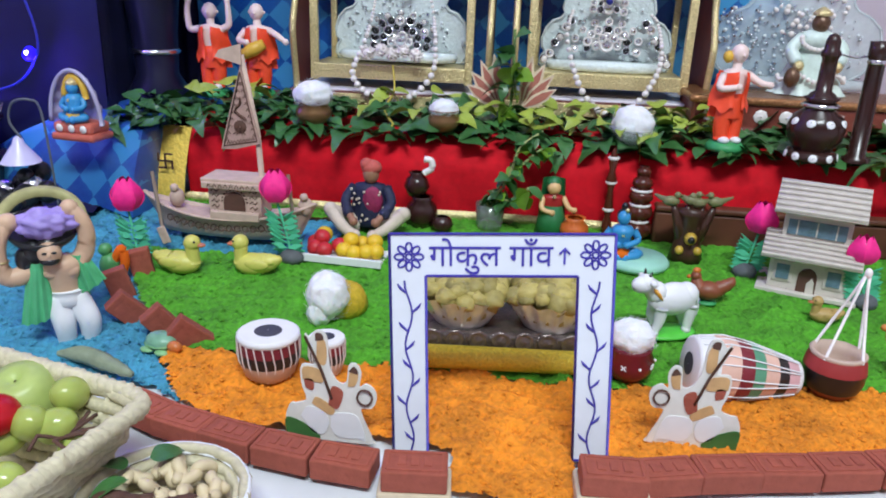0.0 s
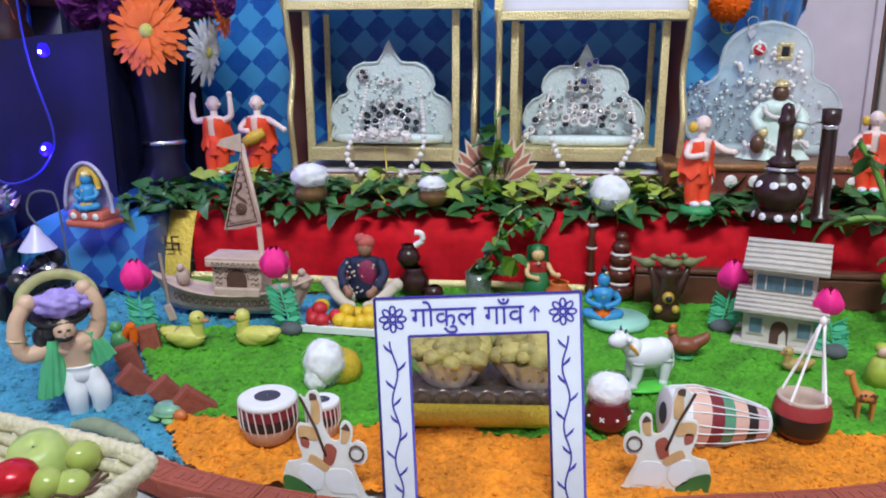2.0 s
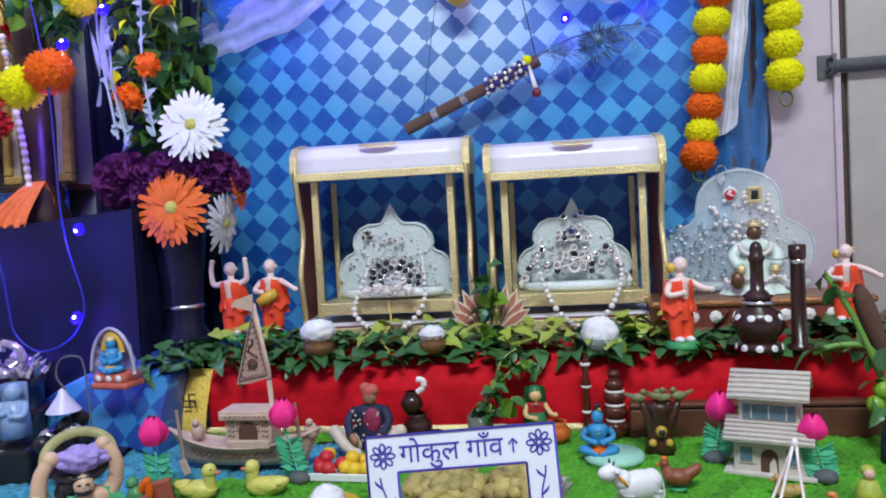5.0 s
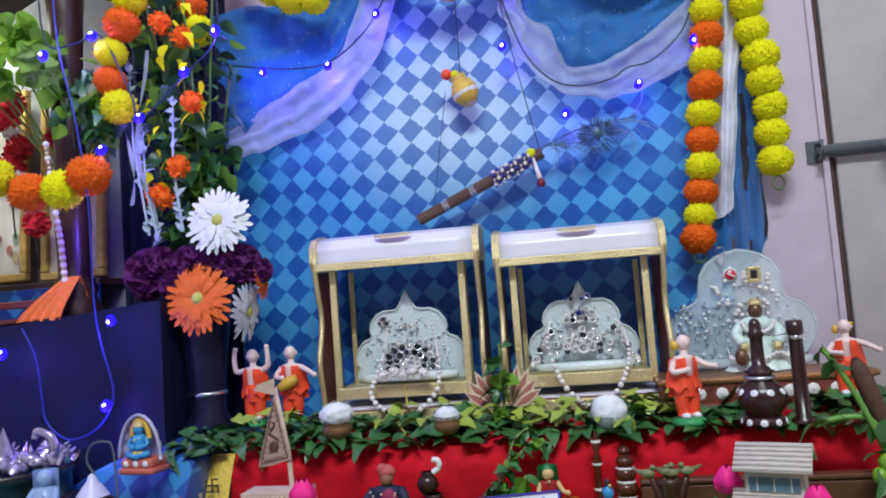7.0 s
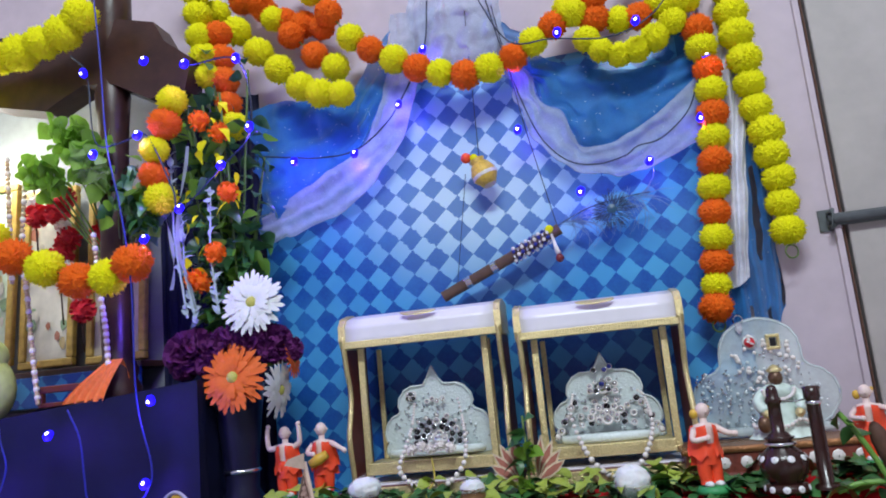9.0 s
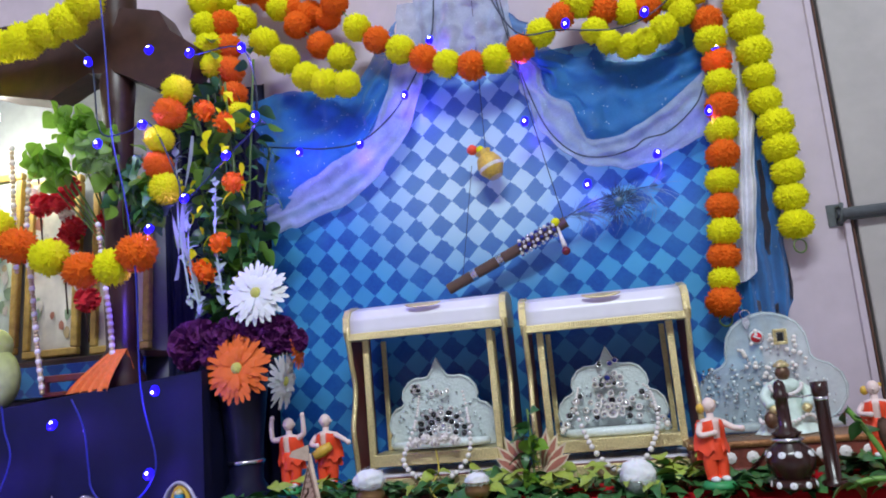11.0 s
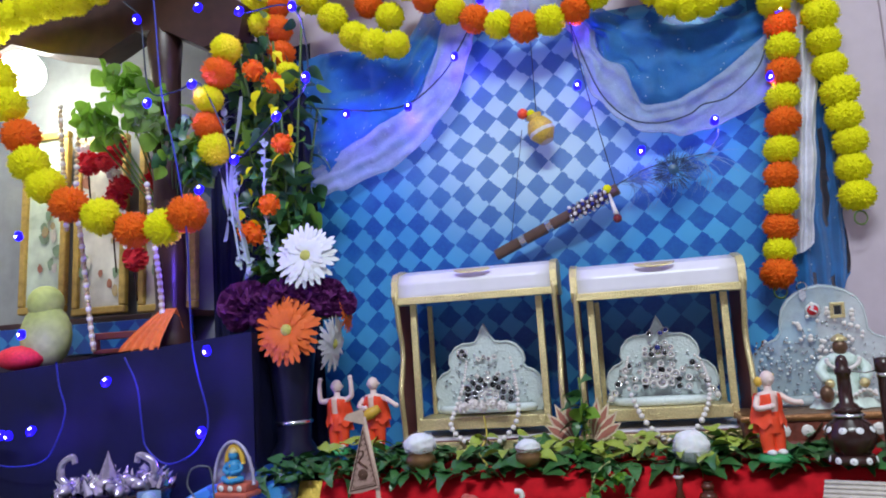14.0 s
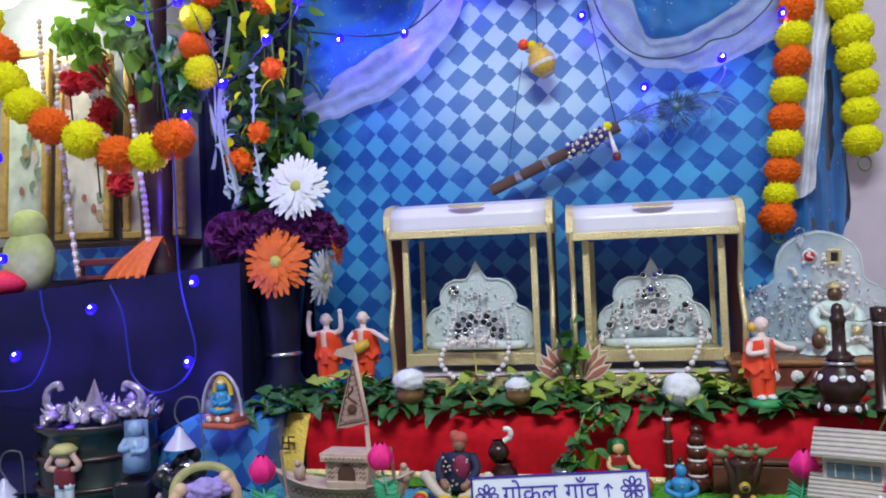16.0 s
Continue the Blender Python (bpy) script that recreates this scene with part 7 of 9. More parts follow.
part("cabin_roof", G().box(0.060, 0.034, 0.004, 0.001, 0.012, 0, 0.059), M_wood, cab)
part("roof_rim", G().box(0.058, 0.003, 0.006, 0.001, 0.012, -0.017, 0.055), M_wood, cab)
g = G()
for k in range(9):
    g.at(-0.009 + 0.0052 * k, -0.0192, 0.0555).tube([(-0.0018, 0, -0.0016), (0, -0.0001, 0.0018), (0.0018, 0, -0.0016)], 0.0004, 4, False)
for sx in (-1, 1):
    for k in range(5):
        g.at(0.012 + sx * 0.018, -0.0134, 0.029 + 0.005 * k).tube([(-0.0036, 0, 0), (-0.0012, -0.0002, 0.0024), (0.0012, -0.0002, -0.0006), (0.0036, 0, 0.002)], 0.0005, 4, False)
for k in range(11):
    a = PI * k / 10
    g.at(0.012 + 0.0118 * math.cos(a), -0.0134, 0.040 + 0.0108 * math.sin(a)).ball(0.0009, 5, 4)
part("cabin_etching", g, M_etch, cab, "burnt border pattern")
part("bench", G().box(0.046, 0.006, 0.008, 0.001, 0.014, -0.018, 0.028), M_wood, t)
mast = part("mast", G().tube([(0.034, 0.004, 0.02), (0.030, 0.004, 0.10), (0.018, 0.004, 0.168)], 0.0028, 8), M_wood, t)
M_sail = mat("etched_sail", (0.44, 0.28, 0.24), 0.7, 0.35, 200, 0.15)
g = G().at(0, 0.0, 0)
g.plate([(-0.003, 0.085), (0.012, 0.086), (0.034, 0.092), (0.026, 0.125), (0.019, 0.160), (0.010, 0.130)], 0.002)
sail = part("sail", g, M_sail, t, "etched plywood sail")
g = G()
for a, b in (((0.0, 0.088), (0.031, 0.094)), ((0.031, 0.094), (0.0185, 0.154)), ((0.0185, 0.154), (0.0, 0.088))):
    g.tube([(a[0], -0.0012, a[1]), (b[0], -0.0012, b[1])], 0.0006, 4)
g.tube([(0.016 + 0.006 * math.cos(k * 0.7) * (1 - k / 12), -0.0014, 0.112 + k * 0.002) for k in range(11)], 0.0012, 5)
g.at(0.016, -0.0013, 0.106, 90).lathe([(0.0005, 0), (0.006, 0), (0.0062, -0.0004)], 10)
g.at()
for a, b in (((0.003, 0.091), (0.029, 0.096)), ((0.029, 0.096), (0.0185, 0.147)), ((0.0185, 0.147), (0.003, 0.091))):
    for k in range(9):
        u = (k + 0.5) / 9
        cx, cz = lerp(a[0], b[0], u), lerp(a[1], b[1], u)
        g.tube([(cx - 0.0012, -0.0013, cz - 0.0012), (cx, -0.0013, cz + 0.0014), (cx + 0.0012, -0.0013, cz - 0.0012)], 0.0004, 4, False)
for k in range(5):
    g.tube([(0.016, -0.0014, 0.104), (0.009 + 0.003 * k, -0.0014, 0.099 - 0.001 * (k % 2))], [0.0009, 0.0003], 4, False)
part("sail_drawing", g, M_etch, sail, "burnt bird drawing")
part("pennant", G().plate([(0.020, 0.160), (-0.004, 0.166), (0.0, 0.172), (0.020, 0.178)], 0.0015), M_wood, mast)
for p0, p1 in (((-0.066, -0.012, 0.062), (-0.048, -0.034, 0.010)), ((0.062, -0.010, 0.068), (0.075, -0.030, 0.006))):
    g = G()
    g.tube([p0, p1], 0.0017, 6)
    g.at(*p1, 0, 12 if p1[0] > 0 else -20).box(0.008, 0.002, 0.016, 0.0008)
    part("oar", g, M_wood, t)
for x in (-0.050, 0.074):
    part("carved_bird", G().at(x, 0, 0.036).ball(0.007, 10, 8, sz=1.3).ball(0.004, 8, 6, 0, -0.004, 0.010), M_wood, t)

# ---- wooden house ----
M_hw = mat("pale_house_ply", (0.62, 0.56, 0.50), 0.65, 0.15, 120, 0.15)
t = thing("toy_house", 0.3411, 0.7506, -0.0046, -20, "two-storey pale plywood toy house with ribbed roofs", "house", s=1.004)
part("base", G().box(0.084, 0.058, 0.004, 0.0008, 0, 0, 0.002), M_hw, t)
low = part("ground_floor", G().box(0.066, 0.044, 0.034, 0.0008, 0, 0.0, 0.021), M_hw, t)
upf = part("upper_floor", G().box(0.056, 0.036, 0.028, 0.0008, 0, 0.002, 0.064), M_hw, t)
M_glass = mat("etched_pane", (0.12, 0.20, 0.26), 0.4, 0.4, 200, 0.1)
for x in (-0.021, 0.021):
    w = part("window", G().box(0.016, 0.002, 0.019, 0.0004, x, -0.0225, 0.021), M_hw, low)
    part("pane", G().box(0.011, 0.002, 0.014, 0.0003, x, -0.0236, 0.021), M_glass, w, "etched blue-grey pane")
dr = part("doorway", G().at(0, -0.0222, 0.004).plate([(-0.008, 0)] + [(-0.008 * math.cos(a), 0.014 + 0.009 * math.sin(a)) for a in [PI * k / 8 for k in range(9)]] + [(0.008, 0)], 0.0016), M_etch, low, "dark arched doorway")
part("door_figure", G().at(0.003, -0.0236, 0.004).plate([(-0.003, 0), (0.004, 0), (0.003, 0.011), (0.001, 0.015), (-0.003, 0.009)], 0.0008), M_hw, dr)
part("window_band", G().box(0.048, 0.002, 0.014, 0.0004, 0, -0.0168, 0.062), M_glass, upf, "etched band of small panes")
for x in (-0.016, 0.0, 0.016):
    part("mullion", G().box(0.0012, 0.001, 0.014, 0, x, -0.0183, 0.062), M_hw, upf)
for nm, z0, z1, y0, y1, w in (("lower_roof", 0.037, 0.056, -0.036, -0.008, 0.082), ("upper_roof", 0.078, 0.100, -0.030, 0.006, 0.074)):
    rf = part(nm, G().sheet(lambda u, v: (lerp(-w / 2, w / 2, u), lerp(y0, y1, v), lerp(z0, z1, v)), 2, 2), M_hw, t, "ribbed plywood roof slope")
    rf.modifiers.new("thickness", "SOLIDIFY").thickness = 0.002
    for k in range(6):
        v = (k + 0.2) / 6
        part("roof_rib", G().box(w, 0.003, 0.0022, 0.0005, 0, lerp(y0, y1, v), lerp(z0, z1, v) + 0.0012), M_hw, rf)
    bk = part(nm + "_back", G().sheet(lambda u, v: (lerp(-w / 2, w / 2, u), lerp(y1, y1 + 0.034, v), lerp(z1, z0, v)), 2, 2), M_hw, t)
    bk.modifiers.new("thickness", "SOLIDIFY").thickness = 0.002


# ---- cut-out card dancers ----
def cutout(x, yy, rz, flip):
    t = thing("card_cutout", x, yy, bank(yy) + 0.003, rz, "flat printed card cut-out of two seated musicians", "cut-out", "printed card cut-outs", s=1.2)
    s = -1 if flip else 1
    out = [(-0.024, 0), (0.020, 0.0), (0.0225, 0.003), (0.018, 0.014), (0.0165, 0.021), (0.022, 0.022), (0.0245, 0.027), (0.0235, 0.033), (0.019, 0.036), (0.0155, 0.034), (0.0165, 0.042), (0.014, 0.047), (0.010, 0.046), (0.0085, 0.036), (0.004, 0.036), (0.0, 0.044), (-0.001, 0.058), (-0.003, 0.064), (-0.0075, 0.064), (-0.0105, 0.060), (-0.013, 0.062), (-0.011, 0.054), (-0.008, 0.045), (-0.015, 0.044), (-0.0155, 0.034), (-0.013, 0.024), (-0.018, 0.021), (-0.022, 0.020), (-0.0245, 0.012)]
    def rounded(pts):
        q = catmull([(a, 0, b) for a, b in pts + pts[:1]], 4)[:-1]
        q = [(s * v.x, v.z) for v in q]
        return q if s > 0 else q[::-1]

    part("card", G().plate(rounded(out), 0.0012), M_cardc, t)
    f = -0.0009

    def patch(nm, pts, m, lift=0.0):
        g = G().at(0, f - lift, 0)
        g.plate(rounded(pts), 0.0005)
        part(nm, g, m, t)

    patch("green_ground", [(-0.024, 0.0005), (-0.006, 0.0005), (-0.012, 0.008), (-0.024, 0.012)], M_gprint)
    patch("robe_print", [(-0.016, 0.014), (-0.010, 0.005), (-0.004, 0.004), (-0.001, 0.010), (-0.003, 0.017), (-0.012, 0.020)], M_white)
    patch("robe_print", [(0.0, 0.009), (0.004, 0.003), (0.016, 0.003), (0.019, 0.002), (0.015, 0.016), (0.008, 0.018), (0.001, 0.016)], M_white)
    patch("tan_print", [(-0.007, 0.046), (-0.002, 0.046), (-0.002, 0.058), (-0.006, 0.060)], M_tan)
    patch("tan_print", [(-0.0145, 0.036), (-0.004, 0.035), (-0.005, 0.042), (-0.014, 0.043)], M_tan)
    patch("rust_print", [(-0.013, 0.031), (-0.009, 0.030), (-0.009, 0.036), (-0.0135, 0.036)], M_brick)
    patch("rust_print", [(-0.001, 0.022), (0.004, 0.020), (0.007, 0.030), (0.001, 0.033)], M_brick)
    patch("tan_print", [(-0.010, 0.022), (0.0, 0.016), (0.002, 0.020), (-0.007, 0.026)], M_tan)
    patch("tan_print", [(0.0095, 0.034), (0.0135, 0.035), (0.015, 0.042), (0.011, 0.044)], M_tan)
    patch("dark_print", [(-0.007, 0.059), (-0.003, 0.060), (-0.004, 0.063), (-0.007, 0.063)], M_etch, 0.0003)
    patch("dark_print", [(0.010, 0.043), (0.015, 0.042), (0.013, 0.046)], M_etch, 0.0003)
    g = G()
    g.tube([(s * -0.0125, f - 0.0006, 0.061), (s * -0.004, f - 0.0006, 0.042), (s * 0.001, f - 0.0006, 0.026)], 0.0008, 5)
    g.tube([(s * (0.0185 + 0.004 * math.cos(a)), f - 0.0006, 0.0285 + 0.0045 * math.sin(a)) for a in [2 * PI * k / 12 for k in range(13)]], 0.0006, 5)
    part("line_print", g, M_etch, t)
    part("stand", G().at(0, 0.006, 0.006, 25).box(0.02, 0.001, 0.014), M_cardc, t)
    return t


M_cardc = mat("cream_card", (0.76, 0.74, 0.69), 0.6, 0.12, 120, 0.05)
M_gprint = mat("green_print", (0.05, 0.16, 0.04), 0.6, 0.3, 120, 0.0)
M_tan = mat("tan_print", (0.60, 0.36, 0.16), 0.6, 0.25, 160, 0.0)
cutout(-0.0361, 0.4603, 0, False)
cutout(0.1931, 0.4925, 0, True)

# ---- food bowls on gold tray behind the gate ----
M_emboss = mat("embossed_dark_foil", (0.20, 0.16, 0.15), 0.3, 0.4, 200, 0.8, metal=0.7)
t = thing("gold_tray", 0.0659, 0.5681, -0.0163, 5, "gold foil tray with brown embossed side", "tray", s=1.054)
part("tray_board", G().box(0.125, 0.075, 0.006, 0.002, 0, 0.035, 0.003), M_gold, t)
part("tray_side", G().box(0.120, 0.06, 0.018, 0.003, 0, 0.032, 0.014), M_emboss, t, "dark embossed foil side")
part("gold_roll", G().tube([(-0.062, -0.008, 0.0085), (0.062, -0.008, 0.0085)], 0.0085, 16), mat("ribbed_gold", (0.92, 0.68, 0.07), 0.38, 0.3, 500, 0.9, metal=0.15), t, "ribbed gold foil edge")
for k in range(7):
    part("scallop", G().at(-0.05 + 0.0165 * k, 0.001, 0.018, 90).lathe([(0.0075, 0), (0.0066, 0.0016), (0.0052, 0.0004), (0.003, 0.0014), (0.0005, 0.0018)], 14), M_emboss, t)
M_food = mat("khaki_sweet", (0.37, 0.30, 0.09), 0.6, 0.7, 200, 0.6, rnd=0.6)
rng = random.Random(81)
for cx in (-0.029, 0.031):
    b = thing("foil_bowl", 0.0659 + cx * 1.14, 0.5971 + cx * 0.08, 0.0079, 0, "crinkled silver foil bowl of khaki crumbled sweets", "bowl", "foil bowls on the tray", s=1.28)
    n = 40
    g = G()
    g.sheet(lambda u, v: ((0.017 + 0.013 * v + 0.0022 * math.sin(2 * PI * u * 13 + 3 * math.sin(9 * u)) * v) * math.cos(2 * PI * u), (0.017 + 0.013 * v + 0.0022 * math.sin(2 * PI * u * 13 + 3 * math.sin(9 * u)) * v) * math.sin(2 * PI * u), 0.021 * v), 80, 4)
    part("foil_cup", g, M_foil, b)
    part("sweet_mound", G().at(0, 0, 0.012).ball(0.0235, 14, 8, sz=0.5), M_food, b)
    for k in range(100):
        a, r = rng.uniform(0, 2 * PI), 0.0245 * math.sqrt(rng.random())
        q = rng.uniform(0.0034, 0.0082)
        o3 = Vector((k, cx * 100, 0))
        g = G().at(r * math.cos(a), r * math.sin(a), 0.021 + 0.011 * (1 - r / 0.022) + rng.uniform(0, 0.003))
        g.sheet(lambda u, v: tuple(Vector((math.cos(2 * PI * u) * math.sin(PI * v), math.sin(2 * PI * u) * math.sin(PI * v), 0.8 * math.cos(PI * v))) * q * (1 + 0.5 * noise.noise(Vector((math.cos(2 * PI * u) * math.sin(PI * v), math.sin(2 * PI * u) * math.sin(PI * v), math.cos(PI * v))) * 2 + o3))), 8, 6)
        part("sweet_lump", g, M_food, b)

# ---- vine in a glass ----
t = thing("vine_glass", 0.0367, 0.8430, 0.0014, 0, "clear glass with a trailing money-plant vine", "plant", s=1.006)
part("glass", G().lathe([(0.001, 0), (0.013, 0.0), (0.014, 0.003), (0.016, 0.028), (0.0145, 0.028), (0.012, 0.004)], 18), mat("clear_glass", (0.9, 0.95, 0.95), 0.05, 0.02, 30, 0, trans=0.9), t)
rng = random.Random(91)
for pts in ([(0, 0, 0.02), (0.010, 0, 0.05), (0.035, 0.006, 0.075), (0.052, 0.012, 0.088), (0.070, 0.012, 0.084)], [(0, 0, 0.02), (-0.004, 0, 0.035), (0.012, -0.006, 0.042)], [(0, 0, 0.02), (0.018, -0.004, 0.06), (0.028, 0.004, 0.09), (0.050, 0.02, 0.105)], [(0, 0, 0.02), (0.012, -0.008, 0.034), (0.030, -0.008, 0.036), (0.04, -0.006, 0.05)]):
    p = catmull(pts, 6)
    st = part("vine_stem", G().tube(p, 0.0015, 6), mat("pale_stem", (0.30, 0.34, 0.12), 0.5, 0.2, 90, 0.1) if "pale_stem" not in bpy.data.materials else bpy.data.materials["pale_stem"], t)
    for k in range(len(p)):
        q = p[k]
        if k > 3:
            put_leaf(rng.choice(ME_LEAF + ME_LIT[:1]), st, q.x, q.y - 0.004, q.z, rng.uniform(-70, 0), rng.uniform(-40, 40), rng.uniform(0, 360), rng.uniform(0.35, 0.55))

# ---- lotus plaque with sprig ----
t = thing("lotus_plaque", 0.048, 0.925, 0.106, 0, "cream and rust wooden lotus cut-out with leafy sprig", "ornament", s=1.12)
for s in (-1, 1):
    for k, (ang, ln) in enumerate(((58, 0.042), (42, 0.048), (26, 0.052), (10, 0.054))):
        g = G().at(s * 0.010, 0.002 * k, 0.012, 0, s * ang, 0)
        pts = [(0, 0), (0.006, ln * 0.4), (0.0055, ln * 0.7), (0, ln), (-0.0055, ln * 0.7), (-0.006, ln * 0.4)]
        g.plate(pts, 0.002)
        pt = part("lotus_petal", g, mat("cream_wood", (0.74, 0.60, 0.44), 0.6, 0.15, 100, 0.1) if "cream_wood" not in bpy.data.materials else bpy.data.materials["cream_wood"], t)
        g = G().at(s * 0.010, 0.002 * k - 0.0012, 0.012, 0, s * ang, 0)
        g.plate([(a * 0.62, 0.004 + b * 0.82) for a, b in pts], 0.001)
        part("petal_inlay", g, mat("rust_wood", (0.46, 0.16, 0.12), 0.6, 0.2, 100, 0.1) if "rust_wood" not in bpy.data.materials else bpy.data.materials["rust_wood"], pt, "rust painted petal face")
sp = part("sprig_stem", G().tube([(0, -0.006, 0.0), (0.002, -0.006, 0.04), (0.0, -0.004, 0.09)], 0.0016, 6), M_stem, t)
for k in range(30):
    put_leaf(rng.choice(ME_LEAF + ME_LIT), sp, rng.uniform(-0.008, 0.008), -0.008 - rng.random() * 0.006, rng.uniform(0.0, 0.085), rng.uniform(-80, 30), rng.uniform(-40, 40), rng.uniform(0, 360), rng.uniform(0.4, 0.6))

# ---- necklaces over the thrones ----
BEAD = G().ball(1.0, 10, 7).mesh("bead", M_pearl)
for cx, line in ((-0.100, ((-0.031, 1.03, 0.233), (-0.036, 1.022, 0.20), (-0.044, 1.0, 0.168), (-0.051, 0.987, 0.143), (-0.040, 0.984, 0.125), (-0.014, 0.983, 0.110), (0.012, 0.983, 0.112), (0.036, 0.984, 0.128), (0.050, 0.987, 0.150), (0.050, 1.0, 0.178), (0.044, 1.022, 0.21), (0.038, 1.03, 0.235))),
                 (0.165, ((-0.052, 1.03, 0.225), (-0.057, 1.012, 0.198), (-0.048, 0.992, 0.165), (-0.036, 0.986, 0.138), (-0.018, 0.984, 0.117), (0.000, 0.983, 0.109), (0.020, 0.983, 0.114), (0.038, 0.985, 0.133), (0.052, 0.992, 0.160), (0.056, 1.008, 0.185), (0.050, 1.03, 0.215), (0.040, 1.035, 0.225)))):
    t = thing("bead_necklace", cx, 0.984, 0.11, 0, "white bead necklace hanging over the throne", "necklace", "white bead necklaces")
    path = catmull(line, 8)
    s0, last = 0.0, path[0]
    for k, p in enumerate(path):
        s0 += (p - last).length
        last = p
        r = lerp(0.0022, 0.0043, min(1, max(0, (0.215 - p.z) / 0.08)))
        if k == 0 or s0 > 1.75 * r:
            s0 = 0.0
            ob = part("bead", BEAD, None, t)
            ob.matrix_basis = pose(p.x, p.y - 0.984, p.z - 0.11) @ Matrix.Diagonal((r, r, r, 1))
M_gbead = mat("gold_bead", (0.62, 0.46, 0.30), 0.3, 0.3, 90, 0.1, metal=0.4)
BEAD_G = G().ball(1.0, 8, 6).mesh("bead", M_gbead)
for line in (((-0.772, 0.70), (-0.780, 0.56), (-0.768, 0.46), (-0.757, 0.36), (-0.748, 0.292)), ((-0.640, 0.56), (-0.628, 0.456), (-0.620, 0.40), (-0.616, 0.345)), ((-0.812, 0.72), (-0.806, 0.60), (-0.800, 0.50))):
    t = thing("bead_string", line[0][0], 0.955, line[0][1], 0, "hanging string of gold and pearl beads in the altar", "bead string", "bead strings in the altar")
    path = catmull([(q[0] - line[0][0], 0, q[1] - line[0][1]) for q in line], 14)
    for k, p in enumerate(path):
        ob = part("bead", BEAD_G if k % 3 else BEAD, None, t)
        r = 0.0042 if k % 3 else 0.0052
        ob.matrix_basis = pose(*p) @ Matrix.Diagonal((r, r, r, 1))
for k, x in enumerate((-0.134, -0.118, -0.104, -0.090, -0.074)):
    ob = part("cloth_flower", ME_W, None)
    ob.matrix_basis = pose(x, 1.0, 0.166 + 0.004 * (k % 2), 40 * k, 0, 0) @ Matrix.Diagonal((0.019, 0.016, 0.017, 1))
    tagged(ob, "small white cloth flower at the throne's foot", "flower", "white cloth flowers before the throne")
t = thing("thread_tassel", -0.100, 0.985, 0.155, 0, "yellow thread trailing over the leaves", "thread")
part("thread", G().tube(catmull([(0, 0, 0.0), (0.004, -0.01, -0.03), (0.0, -0.05, -0.045), (0.012, -0.08, -0.052), (0.02, -0.10, -0.055), (0.008, -0.115, -0.06)], 6), 0.0012, 5), mat("yellow_thread", (0.62, 0.48, 0.08), 0.7, 0.2, 200, 0.2), t)

# ---- churn with pillars ----
t = thing("churn_pot", 0.3575, 0.852, 0.098, 0, "dark lacquered churning pot painted with white dots", "pot", s=1.08)
part("pot_body", G().lathe([(0.016, 0.008), (0.024, 0.020), (0.0255, 0.030), (0.022, 0.040), (0.013, 0.047), (0.012, 0.053), (0.016, 0.057), (0.013, 0.058)], 24), M_dkbrown, t)
part("pot_foot", G().lathe([(0.001, 0), (0.024, 0), (0.022, 0.007), (0.015, 0.010)], 20), M_dkbrown, t)
part("neck_ring", G().at(0, 0, 0.050).lathe([(0.015, -0.002), (0.0175, 0), (0.015, 0.002)], 20), M_silver, t, "silver neck ring")
for k in range(9):
    a = 2 * PI * k / 9
    part("painted_dot", G().at(0.0235 * math.cos(a), 0.0235 * math.sin(a), 0.036, 0, 55, math.degrees(a)).lathe([(0.0042, 0), (0.003, 0.0012), (0.0005, 0.0014)], 10), M_white, t, "white painted dot")
    part("painted_dot", G().at(0.0225 * math.cos(a + 0.3), 0.0225 * math.sin(a + 0.3), 0.004, 0, 80, math.degrees(a + 0.3)).lathe([(0.004, 0), (0.003, 0.001), (0.0005, 0.0012)], 10), M_white, t, "white painted dot")
part("churn_rod", G().lathe([(0.0125, 0.058), (0.0105, 0.061), (0.0072, 0.063), (0.0068, 0.092), (0.0084, 0.094), (0.0084, 0.098), (0.0066, 0.100), (0.0064, 0.107), (0.0045, 0.112), (0.0005, 0.114)], 14), M_dkbrown, t)
t = thing("churn_pillar", 0.401, 0.852, 0.098, 0, "dark lacquered pillar tied to the churn", "pillar")
part("pillar_rod", G().lathe([(0.014, 0), (0.014, 0.004), (0.0085, 0.007), (0.0078, 0.10), (0.0095, 0.104), (0.0095, 0.117), (0.0005, 0.118)], 14), M_dkbrown, t)
part("band", G().at(0, 0, 0.098).lathe([(0.0082, -0.002), (0.0092, 0), (0.0082, 0.002)], 14), M_silver, t)
part("tie_cord", G().tube([(-0.043, 0, 0.105), (-0.02, 0, 0.101), (0, 0, 0.104)], 0.0009, 5), M_silver, t)

# right throne base and idol
t = thing("carved_base", 0.388, 1.005, 0.10, 0, "carved wooden throne base with painted flowers", "base", s=1.12)
part("base_block", G().box(0.235, 0.085, 0.036, 0.006, 0, 0, 0.018), mat("carved_wood", (0.20, 0.045, 0.03), 0.45, 0.5, 120, 0.8), t)
part("base_moulding", G().box(0.245, 0.092, 0.008, 0.003, 0, 0, 0.034), mat("glittered_wood", (0.34, 0.15, 0.06), 0.3, 0.6, 420, 0.9, metal=0.5), t, "brown glittered edge")
part("base_moulding", G().box(0.245, 0.092, 0.008, 0.003, 0, 0, 0.004), M_redwood, t)
for k in range(9):
    part("painted_flower", G().at(-0.1 + 0.025 * k, -0.0435, 0.019, 90).lathe([(0.0072, 0), (0.0052, 0.0015), (0.0026, 0.001), (0.0005, 0.003)], 8), M_pearl, t, "pale painted flower")
g = G()
